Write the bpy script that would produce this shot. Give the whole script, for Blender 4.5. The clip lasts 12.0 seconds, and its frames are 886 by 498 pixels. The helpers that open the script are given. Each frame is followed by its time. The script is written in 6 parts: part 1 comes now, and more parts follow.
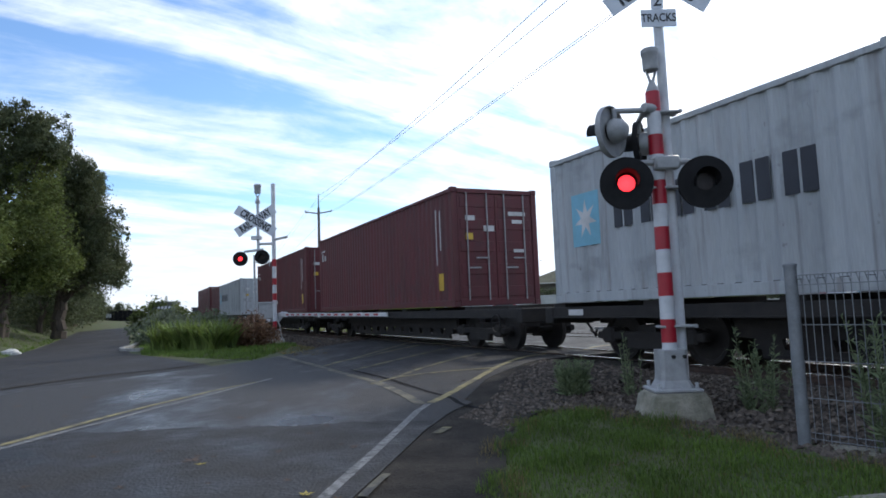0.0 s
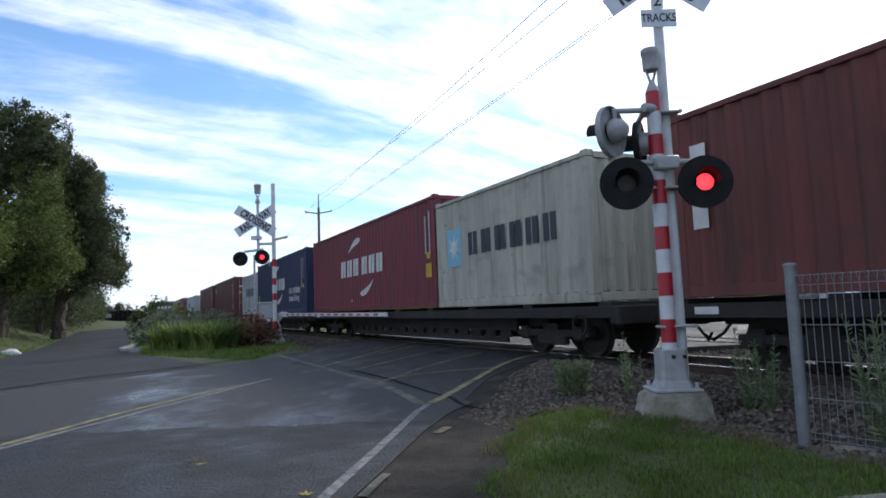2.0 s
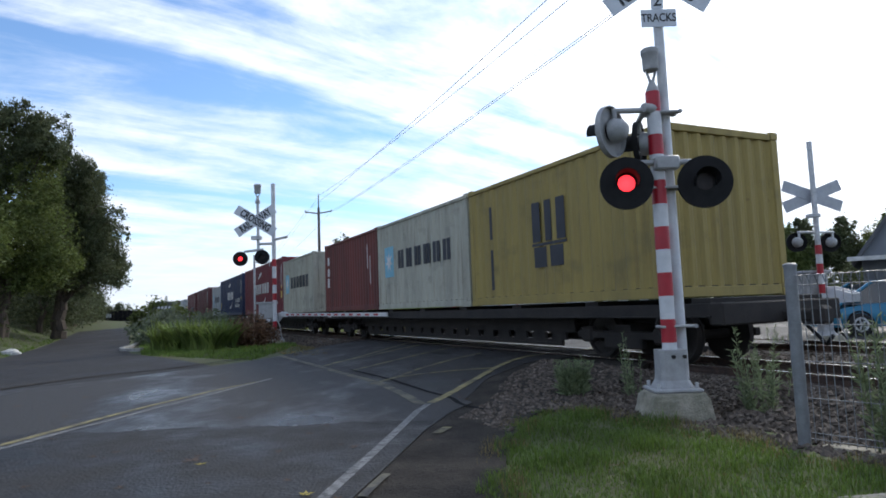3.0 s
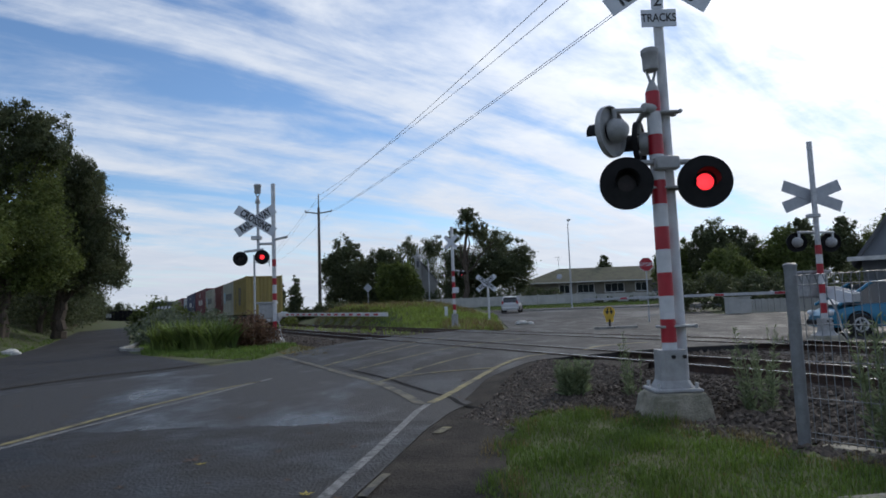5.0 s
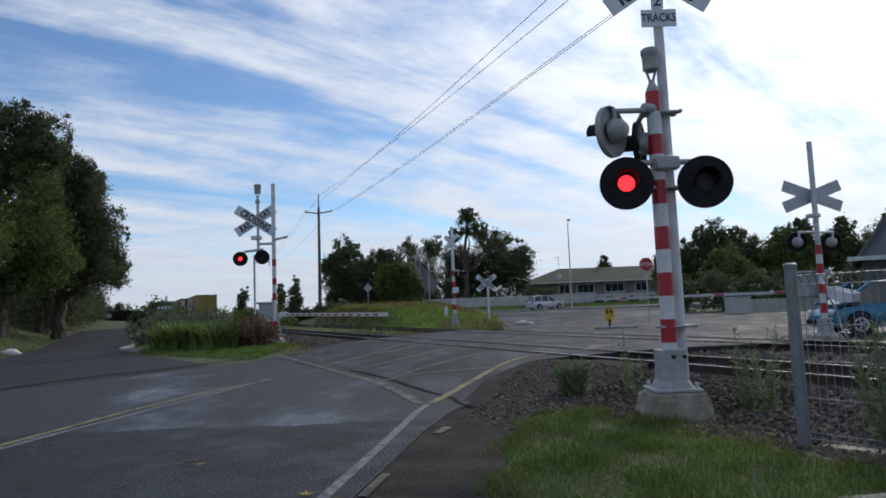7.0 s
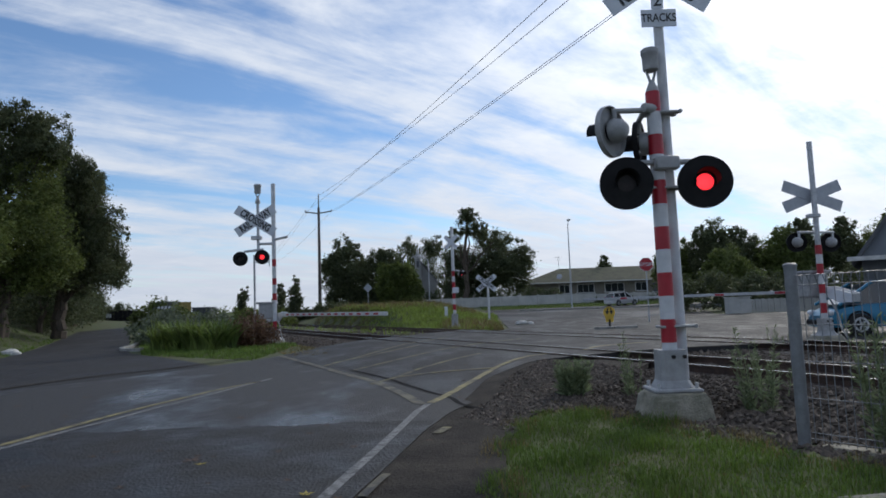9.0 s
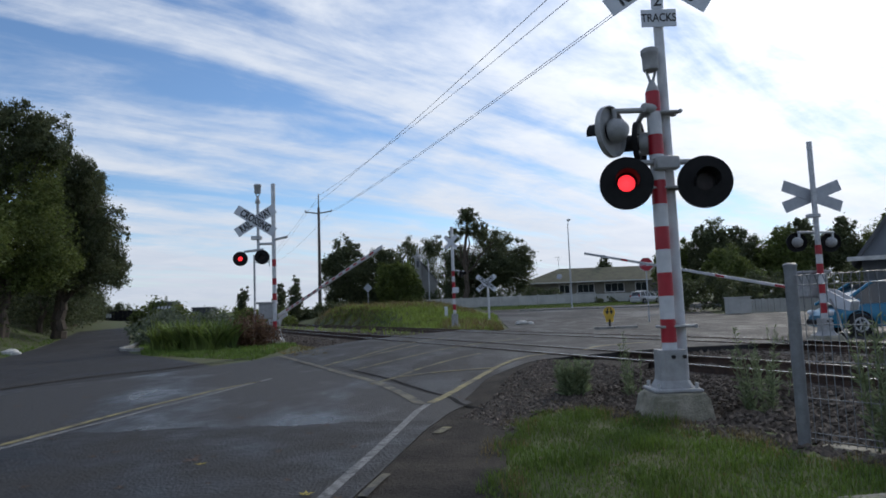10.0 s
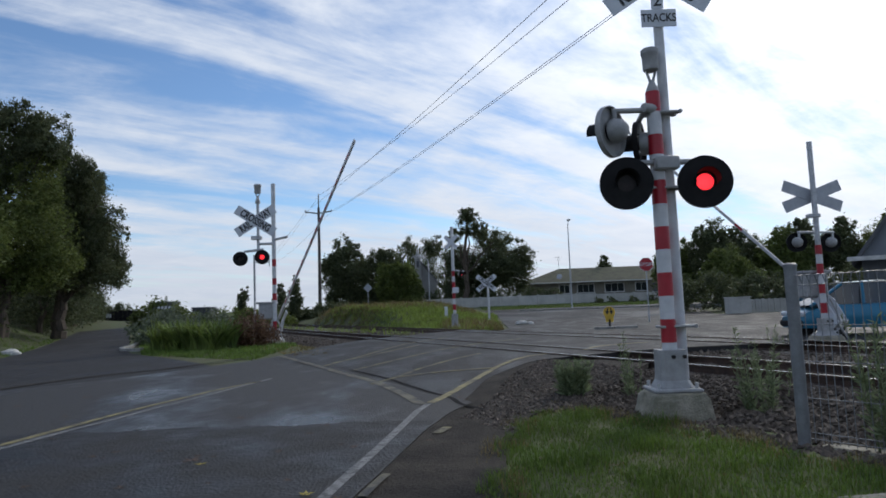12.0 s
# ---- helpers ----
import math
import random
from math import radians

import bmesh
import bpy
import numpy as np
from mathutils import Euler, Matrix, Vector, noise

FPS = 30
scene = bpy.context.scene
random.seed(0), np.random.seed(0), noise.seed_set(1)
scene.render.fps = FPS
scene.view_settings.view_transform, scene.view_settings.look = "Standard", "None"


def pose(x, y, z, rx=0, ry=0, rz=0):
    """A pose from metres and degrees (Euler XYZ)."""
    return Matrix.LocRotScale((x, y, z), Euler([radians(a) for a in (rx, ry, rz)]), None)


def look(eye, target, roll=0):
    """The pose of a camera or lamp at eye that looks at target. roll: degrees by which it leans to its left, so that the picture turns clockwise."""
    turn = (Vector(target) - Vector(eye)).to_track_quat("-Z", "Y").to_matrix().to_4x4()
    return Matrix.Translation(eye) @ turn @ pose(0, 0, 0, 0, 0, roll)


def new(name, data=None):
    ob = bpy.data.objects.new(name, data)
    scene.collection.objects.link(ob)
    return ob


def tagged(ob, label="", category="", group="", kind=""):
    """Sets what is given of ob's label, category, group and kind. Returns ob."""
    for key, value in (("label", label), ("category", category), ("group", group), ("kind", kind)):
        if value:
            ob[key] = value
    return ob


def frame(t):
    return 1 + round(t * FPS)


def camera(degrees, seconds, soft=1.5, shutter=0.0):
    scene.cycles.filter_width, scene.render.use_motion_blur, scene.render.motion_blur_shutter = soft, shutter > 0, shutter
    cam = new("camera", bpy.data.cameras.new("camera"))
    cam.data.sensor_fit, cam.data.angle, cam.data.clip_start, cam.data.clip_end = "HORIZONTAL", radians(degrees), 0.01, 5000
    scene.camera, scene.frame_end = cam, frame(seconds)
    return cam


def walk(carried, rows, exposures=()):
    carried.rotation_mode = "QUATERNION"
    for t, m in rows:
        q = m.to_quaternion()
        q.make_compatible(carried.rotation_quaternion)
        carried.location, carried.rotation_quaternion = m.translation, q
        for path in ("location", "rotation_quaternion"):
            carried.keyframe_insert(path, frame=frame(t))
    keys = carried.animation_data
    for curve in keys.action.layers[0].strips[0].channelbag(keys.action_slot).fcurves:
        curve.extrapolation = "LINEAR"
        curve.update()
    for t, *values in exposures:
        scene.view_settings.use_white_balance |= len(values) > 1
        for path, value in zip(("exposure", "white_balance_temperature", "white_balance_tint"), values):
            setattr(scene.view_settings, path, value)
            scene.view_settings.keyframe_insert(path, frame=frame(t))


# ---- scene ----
cam = camera(68.72, 12.0, soft=1.7)
EYE_M = pose(0, 0, 0.88, 95.112, 0, 0) @ pose(0, 0, 0, 0, 0, -2.178)
walk(cam, [(0.0, EYE_M), (12.0, EYE_M)],
     exposures=[(0.0, 0.78, 6150, 10), (2.6, 0.78, 6150, 10), (3.0, 0.68, 6150, 10), (3.7, 0.04, 6150, 10), (12.0, 0.04, 6150, 10)])

# ---- daylight: bright broken cloud, sun veiled to the front right ----
SUN_AZ, SUN_EL = radians(38), radians(34)      # azimuth clockwise from +Y
world = bpy.data.worlds.new("sky")
scene.world = world
world.use_nodes = True
wn, wl = world.node_tree.nodes, world.node_tree.links
for q in list(wn):
    wn.remove(q)


def wnode(kind, **kw):
    q = wn.new(kind)
    for k, v in kw.items():
        q.inputs[k].default_value = v
    return q


def wmath(op, a, b=None, c=None):
    q = wn.new("ShaderNodeMath")
    q.operation = op
    for i, v in enumerate((a, b, c)):
        if v is None:
            continue
        if isinstance(v, (int, float)):
            q.inputs[i].default_value = v
        else:
            wl.new(v, q.inputs[i])
    return q.outputs[0]


sky = wn.new("ShaderNodeTexSky")
sky.sky_type = "NISHITA"
sky.sun_disc = False
sky.sun_elevation, sky.sun_rotation = SUN_EL, SUN_AZ
sky.air_density, sky.dust_density, sky.ozone_density = 1.0, 0.1, 4.0
wtc = wn.new("ShaderNodeTexCoord")
wsep = wn.new("ShaderNodeSeparateXYZ")
wl.new(wtc.outputs["Generated"], wsep.inputs[0])
up = wmath("MAXIMUM", wsep.outputs[2], 0.0)
den = wmath("ADD", up, 0.16)
wcx, wcy = wmath("DIVIDE", wsep.outputs[0], den), wmath("DIVIDE", wsep.outputs[1], den)
wcomb = wn.new("ShaderNodeCombineXYZ")
wl.new(wcx, wcomb.inputs[0])
wl.new(wcy, wcomb.inputs[1])


def wclouds(angle, sx, sy, scale, detail, rough, dist, off=0.0):
    mp = wn.new("ShaderNodeMapping")
    mp.inputs["Rotation"].default_value = (0, 0, radians(angle))
    wl.new(wcomb.outputs[0], mp.inputs[0])
    mp2 = wn.new("ShaderNodeMapping")
    mp2.inputs["Scale"].default_value = (sx, sy, 1)
    mp2.inputs["Location"].default_value = (off, off * 0.7, off)
    wl.new(mp.outputs[0], mp2.inputs[0])
    nz = wnode("ShaderNodeTexNoise", Scale=scale, Detail=detail, Roughness=rough, Distortion=dist)
    wl.new(mp2.outputs[0], nz.inputs[0])
    return nz.outputs[0]


streak = wclouds(-38, 0.32, 1.7, 1.5, 8, 0.57, 0.5, 5.3)
puffs = wclouds(-30, 0.8, 1.3, 3.4, 7, 0.62, 0.3, 7.7)
cov = wmath("ADD", wmath("MULTIPLY", streak, 0.72), wmath("MULTIPLY", puffs, 0.30))
# thicker toward the veiled sun and toward the horizon
sunv = Vector((math.sin(SUN_AZ) * math.cos(SUN_EL), math.cos(SUN_AZ) * math.cos(SUN_EL), math.sin(SUN_EL)))
wdot = wn.new("ShaderNodeVectorMath")
wdot.operation = "DOT_PRODUCT"
wl.new(wtc.outputs["Generated"], wdot.inputs[0])
wdot.inputs[1].default_value = sunv
near_sun = wmath("MAXIMUM", wdot.outputs["Value"], 0.0)
veil = wmath("POWER", near_sun, 8.0)
low = wmath("POWER", wmath("SUBTRACT", 1.0, up), 6.0)
cov = wmath("ADD", cov, wmath("ADD", wmath("MULTIPLY", veil, 0.07), wmath("MULTIPLY", low, 0.17)))
wramp = wn.new("ShaderNodeValToRGB")
wramp.color_ramp.elements[0].position, wramp.color_ramp.elements[1].position = 0.41, 0.66
wramp.color_ramp.interpolation = "EASE"
wl.new(cov, wramp.inputs[0])
grey = wn.new("ShaderNodeMix")
grey.data_type = "RGBA"
grey.inputs["A"].default_value = (0.59, 0.665, 0.79, 1)
grey.inputs["B"].default_value = (0.95, 0.96, 0.98, 1)
wl.new(wmath("ADD", wmath("MULTIPLY", puffs, 0.9), wmath("MULTIPLY", veil, 0.8)), grey.inputs["Factor"])
bright = wn.new("ShaderNodeVectorMath")
bright.operation = "SCALE"
wl.new(grey.outputs["Result"], bright.inputs[0])
wl.new(wmath("SUBTRACT", wmath("ADD", 0.90, wmath("MULTIPLY", veil, 0.55)), wmath("MULTIPLY", low, 0.13)), bright.inputs["Scale"])
skys = wn.new("ShaderNodeVectorMath")
skys.operation = "SCALE"
wl.new(sky.outputs[0], skys.inputs[0])
skys.inputs["Scale"].default_value = 0.115
wmix = wn.new("ShaderNodeMix")
wmix.data_type = "RGBA"
wl.new(wramp.outputs[0], wmix.inputs["Factor"])
wl.new(skys.outputs[0], wmix.inputs["A"])
wl.new(bright.outputs[0], wmix.inputs["B"])
wbg = wnode("ShaderNodeBackground", Strength=1.0)
wl.new(wmix.outputs["Result"], wbg.inputs["Color"])
wout = wn.new("ShaderNodeOutputWorld")
wl.new(wbg.outputs[0], wout.inputs[0])

sun_data = bpy.data.lights.new("sun", "SUN")
sun_data.energy, sun_data.angle, sun_data.color = 1.55, radians(12), (1.0, 0.91, 0.78)
sun = new("sun", sun_data)
sun.matrix_world = look(sunv * 60, (0, 0, 0))

# ---- materials ----


def mat(name, col, col2=None, rough=0.7, metal=0.0, scale=8.0, amount=0.5, bump=0.0, bscale=60.0,
        fine=0.15, island=0.0, rand=0.0, emit=0.0, rough2=None, trans=0.0, stretch=(1, 1, 1), spec=0.5, ramp=(0.35, 0.65)):
    m = bpy.data.materials.new(name)
    m.use_nodes = True
    nt = m.node_tree
    b = nt.nodes["Principled BSDF"]
    b.inputs["Metallic"].default_value = metal
    b.inputs["Roughness"].default_value = rough
    b.inputs["Specular IOR Level"].default_value = spec
    if trans:
        b.inputs["Transmission Weight"].default_value = trans
    tc = nt.nodes.new("ShaderNodeTexCoord")
    mp = nt.nodes.new("ShaderNodeMapping")
    mp.inputs["Scale"].default_value = stretch
    nt.links.new(tc.outputs["Object"], mp.inputs[0])
    n1 = nt.nodes.new("ShaderNodeTexNoise")
    n1.inputs["Scale"].default_value, n1.inputs["Detail"].default_value = scale, 5
    n1.inputs["Roughness"].default_value = 0.6
    nt.links.new(mp.outputs[0], n1.inputs[0])
    r = nt.nodes.new("ShaderNodeValToRGB")
    r.color_ramp.elements[0].position, r.color_ramp.elements[1].position = ramp
    c2 = col2 or tuple(v * 0.72 for v in col)
    r.color_ramp.elements[0].color, r.color_ramp.elements[1].color = (*c2, 1), (*col, 1)
    nt.links.new(n1.outputs[0], r.inputs[0])
    n2 = nt.nodes.new("ShaderNodeTexNoise")
    n2.inputs["Scale"].default_value, n2.inputs["Detail"].default_value = bscale, 3
    nt.links.new(mp.outputs[0], n2.inputs[0])
    hsv = nt.nodes.new("ShaderNodeHueSaturation")
    nt.links.new(r.outputs[0], hsv.inputs["Color"])
    mm = nt.nodes.new("ShaderNodeMath")
    mm.operation = "MULTIPLY_ADD"
    nt.links.new(n2.outputs[0], mm.inputs[0])
    mm.inputs[1].default_value, mm.inputs[2].default_value = fine * 2, 1 - fine
    last = mm.outputs[0]
    for kind, amt in (("geo", island), ("obj", rand)):
        if amt:
            if kind == "geo":
                src = nt.nodes.new("ShaderNodeNewGeometry").outputs["Random Per Island"]
            else:
                src = nt.nodes.new("ShaderNodeObjectInfo").outputs["Random"]
            m3 = nt.nodes.new("ShaderNodeMath")
            m3.operation = "MULTIPLY_ADD"
            nt.links.new(src, m3.inputs[0])
            m3.inputs[1].default_value, m3.inputs[2].default_value = amt * 2, 1 - amt
            m4 = nt.nodes.new("ShaderNodeMath")
            m4.operation = "MULTIPLY"
            nt.links.new(last, m4.inputs[0])
            nt.links.new(m3.outputs[0], m4.inputs[1])
            last = m4.outputs[0]
    nt.links.new(last, hsv.inputs["Value"])
    nt.links.new(hsv.outputs[0], b.inputs["Base Color"])
    if rough2 is not None:
        rr = nt.nodes.new("ShaderNodeMapRange")
        rr.inputs["From Min"].default_value, rr.inputs["From Max"].default_value = ramp
        rr.inputs["To Min"].default_value, rr.inputs["To Max"].default_value = rough2, rough
        nt.links.new(n1.outputs[0], rr.inputs[0])
        nt.links.new(rr.outputs[0], b.inputs["Roughness"])
    if bump:
        bp = nt.nodes.new("ShaderNodeBump")
        bp.inputs["Strength"].default_value, bp.inputs["Distance"].default_value = bump, 0.02
        nt.links.new(n2.outputs[0], bp.inputs["Height"])
        nt.links.new(bp.outputs[0], b.inputs["Normal"])
    if emit:
        b.inputs["Emission Color"].default_value = (*col, 1)
        b.inputs["Emission Strength"].default_value = emit
    return m


ASPHALT = mat("asphalt", (0.033, 0.032, 0.0317), (0.021, 0.0205, 0.0208), rough=0.75, rough2=0.22, scale=0.38, bump=0.8, bscale=55, fine=0.6, ramp=(0.36, 0.50), stretch=(1.0, 0.55, 1), spec=0.38)
ASPHALT_PATCH = mat("resurfaced_asphalt", (0.032, 0.0312, 0.031), (0.017, 0.0166, 0.0168), rough=0.9, rough2=0.45, scale=1.3, bump=1.0, bscale=38, fine=0.65, spec=0.3)
ASPHALT_LANE = mat("lane_asphalt", (0.038, 0.0372, 0.038), (0.026, 0.0255, 0.0265), rough=0.9, rough2=0.65, scale=0.5, bump=0.8, bscale=45, fine=0.55, spec=0.22)
ASPHALT_OLD = mat("old_asphalt", (0.027, 0.0278, 0.030), (0.016, 0.0165, 0.0180), rough=0.85, rough2=0.52, scale=0.16, bump=0.7, bscale=45, fine=0.5, spec=0.22, stretch=(1, 0.5, 1), ramp=(0.42, 0.60))
ASPHALT_DARK = mat("crossing_asphalt", (0.044, 0.0425, 0.0425), (0.020, 0.0196, 0.0198), rough=0.88, rough2=0.52, scale=0.8, bump=1.0, bscale=40, fine=0.65, spec=0.24, stretch=(1.5, 0.7, 1))
DIRT = mat("gravelly_dirt", (0.054, 0.047, 0.039), (0.025, 0.0225, 0.0195), rough=0.95, scale=2.6, bump=1.0, bscale=45, fine=0.6, spec=0.15)
GRASSLAND = mat("grass_soil", (0.066, 0.094, 0.025), (0.074, 0.068, 0.031), rough=0.95, scale=0.5, bump=0.8, bscale=25, fine=0.4)
LAWN = mat("lawn_soil", (0.060, 0.078, 0.024), (0.048, 0.047, 0.020), rough=0.95, scale=0.8, bump=0.8, bscale=40, fine=0.4)
BALLAST = mat("ballast_bed", (0.085, 0.073, 0.063), (0.042, 0.036, 0.032), rough=0.95, scale=3, bump=1.0, bscale=28, fine=0.5, spec=0.15)
STONE = mat("ballast_stone", (0.150, 0.124, 0.102), (0.070, 0.057, 0.047), spec=0.2, rough=0.9, scale=9, island=0.45, fine=0.2, bump=0.4)
LINE_WHITE = mat("worn_white_paint", (0.205, 0.205, 0.20), (0.060, 0.060, 0.059), rough=0.7, scale=16, bump=0.4, bscale=90, fine=0.45, ramp=(0.36, 0.60))
LINE_FAINT = mat("faded_paint_trace", (0.150, 0.135, 0.085), (0.030, 0.029, 0.028), rough=0.75, scale=4, bump=0.4, bscale=90, fine=0.45, ramp=(0.38, 0.66))
LINE_BOX = mat("faded_yellow_paint", (0.20, 0.175, 0.075), (0.034, 0.032, 0.028), rough=0.75, scale=5, bump=0.4, bscale=90, fine=0.45, ramp=(0.36, 0.60))
LINE_YELLOW = mat("worn_yellow_paint", (0.27, 0.225, 0.085), (0.075, 0.066, 0.042), rough=0.7, scale=6, bump=0.4, bscale=90, fine=0.45, ramp=(0.36, 0.62))
RAIL_TOP = mat("polished_rail", (0.62, 0.60, 0.58), rough=0.22, metal=1.0, scale=3, fine=0.1)
RAIL_RUST = mat("rusty_rail", (0.085, 0.052, 0.038), (0.04, 0.028, 0.024), rough=0.9, scale=6, bump=0.4)
CONCRETE = mat("mossy_concrete", (0.33, 0.305, 0.245), (0.15, 0.145, 0.105), rough=0.9, scale=5, bump=0.6, bscale=45, fine=0.2)
SLEEPER = mat("concrete_sleeper", (0.20, 0.185, 0.17), (0.12, 0.105, 0.095), rough=0.95, scale=4, bump=0.5)
MAST_RED = mat("red_reflective_band", (0.36, 0.008, 0.022), (0.29, 0.007, 0.018), rough=0.42, scale=5, fine=0.08)
MAST_WHITE = mat("white_reflective_band", (0.58, 0.59, 0.61), (0.47, 0.48, 0.50), rough=0.45, scale=5, fine=0.08)
GALV = mat("galvanised_steel", (0.50, 0.515, 0.54), (0.36, 0.375, 0.40), rough=0.5, metal=0.35, scale=12, fine=0.12)
GREY_PAINT = mat("grey_painted_casting", (0.34, 0.345, 0.35), (0.26, 0.265, 0.27), rough=0.5, scale=9, fine=0.1, bump=0.15)
SIGN_WHITE = mat("sign_white", (0.60, 0.63, 0.68), (0.52, 0.55, 0.60), rough=0.5, scale=4, fine=0.06)
SIGN_GREY = mat("sign_back_aluminium", (0.40, 0.42, 0.46), (0.33, 0.35, 0.39), rough=0.5, metal=0.3, scale=5, fine=0.08)
BLACK_PAINT = mat("black_paint", (0.013, 0.013, 0.014), (0.008, 0.008, 0.009), rough=0.75, scale=8, fine=0.1, spec=0.25)
BLACK_TEXT = mat("black_lettering", (0.020, 0.021, 0.025), rough=0.6, scale=8)
LENS_LIT = mat("lit_red_lens", (1.0, 0.03, 0.04), (1.0, 0.015, 0.02), rough=0.3, scale=60, emit=1.6)
SHUTTER = mat("dark_lens_glass", (0.020, 0.012, 0.013), rough=0.35, scale=30, spec=0.25)
TRUNK = mat("bark", (0.11, 0.085, 0.065), (0.05, 0.04, 0.032), rough=0.95, scale=6, bump=0.8, bscale=18, stretch=(1, 1, 0.3))
PANE = mat("window_glass", (0.03, 0.035, 0.04), rough=0.06, scale=3, spec=0.8)
TYRE = mat("tyre_rubber", (0.018, 0.018, 0.019), rough=0.85, scale=20)


def leafmat(name, a, b):
    m = mat(name, a, b, rough=0.65, scale=0.6, fine=0.1, island=0.40, spec=0.3)
    nt = m.node_tree
    bs, out = nt.nodes["Principled BSDF"], nt.nodes["Material Output"]
    tr = nt.nodes.new("ShaderNodeBsdfTranslucent")
    nt.links.new(bs.inputs["Base Color"].links[0].from_socket, tr.inputs[0])
    mx = nt.nodes.new("ShaderNodeMixShader")
    mx.inputs[0].default_value = 0.36
    nt.links.new(bs.outputs[0], mx.inputs[1])
    nt.links.new(tr.outputs[0], mx.inputs[2])
    nt.links.new(mx.outputs[0], out.inputs[0])
    return m


LEAF_DARK = leafmat("dark_foliage", (0.118, 0.134, 0.064), (0.072, 0.090, 0.048))
LEAF_MID = leafmat("green_foliage", (0.150, 0.185, 0.048), (0.082, 0.110, 0.036))
LEAF_FLAX = leafmat("strap_leaves", (0.190, 0.245, 0.060), (0.095, 0.140, 0.040))
LEAF_RUST = leafmat("rust_brown_shrub", (0.185, 0.110, 0.070), (0.110, 0.068, 0.046))
LEAF_GREY = leafmat("grey_green_shrub", (0.190, 0.220, 0.160), (0.085, 0.110, 0.065))
GRASS = leafmat("grass_blades", (0.125, 0.195, 0.034), (0.078, 0.122, 0.024))
GRASS_BANK = leafmat("long_bank_grass", (0.24, 0.32, 0.060), (0.150, 0.200, 0.042))
GRASS_DRY = leafmat("dry_grass", (0.22, 0.175, 0.075), (0.13, 0.108, 0.045))
WEED = leafmat("grey_green_weed", (0.230, 0.275, 0.150), (0.120, 0.155, 0.080))

# ---- mesh building ----


class Shape:
    """Collects boxes, tubes, rings and plates into one mesh."""

    def __init__(self):
        self.v, self.f = [], []

    def add(self, verts, faces):
        k = len(self.v)
        self.v += [tuple(p) for p in verts]
        self.f += [tuple(i + k for i in q) for q in faces]
        return self

    def box(self, c, s, m=None, chamfer=0.0):
        x, y, z = (a / 2 for a in s)
        e = min(chamfer, x * 0.9, y * 0.9, z * 0.9)
        if e <= 0:
            vs = [Vector((i * x, j * y, k * z)) for i in (-1, 1) for j in (-1, 1) for k in (-1, 1)]
            fs = [(0, 1, 3, 2), (4, 6, 7, 5), (0, 4, 5, 1), (2, 3, 7, 6), (0, 2, 6, 4), (1, 5, 7, 3)]
        else:
            vs, fs, idx = [], [], {}
            for i in (-1, 1):
                for j in (-1, 1):
                    for k in (-1, 1):
                        for a in range(3):
                            p = [i * x, j * y, k * z]
                            for b in range(3):
                                if b != a:
                                    p[b] -= (i, j, k)[b] * e
                            idx[i, j, k, a] = len(vs)
                            vs.append(Vector(p))
            for a in range(3):
                b, c2 = (a + 1) % 3, (a + 2) % 3
                for sg in (-1, 1):
                    q = []
                    for u, w in ((-1, -1), (1, -1), (1, 1), (-1, 1)):
                        key = [0, 0, 0]
                        key[a], key[b], key[c2] = sg, u, w
                        q.append(idx[(*key, a)])
                    fs.append(tuple(q) if sg > 0 else tuple(q[::-1]))
                for u in (-1, 1):
                    for w in (-1, 1):
                        q = []
                        for sg, ax in ((-1, b), (1, b), (1, c2), (-1, c2)):
                            key = [0, 0, 0]
                            key[a], key[b], key[c2] = sg, u, w
                            q.append(idx[(*key, ax)])
                        fs.append(tuple(q) if u * w < 0 else tuple(q[::-1]))
            for i in (-1, 1):
                for j in (-1, 1):
                    for k in (-1, 1):
                        q = [idx[i, j, k, a] for a in range(3)]
                        fs.append(tuple(q) if i * j * k > 0 else tuple(q[::-1]))
        c = Vector(c)
        if m is not None:
            vs = [m @ p for p in vs]
        return self.add([p + c for p in vs], fs)

    def tube(self, a, b, r0, r1=None, n=12, caps=True):
        a, b = Vector(a), Vector(b)
        r1 = r0 if r1 is None else r1
        q = (b - a).to_track_quat("Z", "Y").to_matrix()
        vs = []
        for p, r in ((a, r0), (b, r1)):
            for i in range(n):
                t = 2 * math.pi * i / n
                vs.append(p + q @ Vector((r * math.cos(t), r * math.sin(t), 0)))
        fs = [(i, (i + 1) % n, n + (i + 1) % n, n + i) for i in range(n)]
        if caps:
            fs += [tuple(range(n))[::-1], tuple(range(n, 2 * n))]
        return self.add(vs, fs)

    def path(self, pts, r, n=8):
        for a, b in zip(pts, pts[1:]):
            self.tube(a, b, r, r, n)
        return self

    def ring(self, c, axis, r_in, r_out, depth, n=32):
        q = Vector(axis).to_track_quat("Z", "Y").to_matrix()
        c = Vector(c)
        vs = []
        for z in (-depth / 2, depth / 2):
            for r in (r_in, r_out):
                for i in range(n):
                    t = 2 * math.pi * i / n
                    vs.append(c + q @ Vector((r * math.cos(t), r * math.sin(t), z)))
        fs = []
        for i in range(n):
            j = (i + 1) % n
            fs += [(i, n + i, n + j, j)[::-1], (2 * n + i, 3 * n + i, 3 * n + j, 2 * n + j),
                   (n + i, 3 * n + i, 3 * n + j, n + j)[::-1], (i, 2 * n + i, 2 * n + j, j)]
        return self.add(vs, fs)

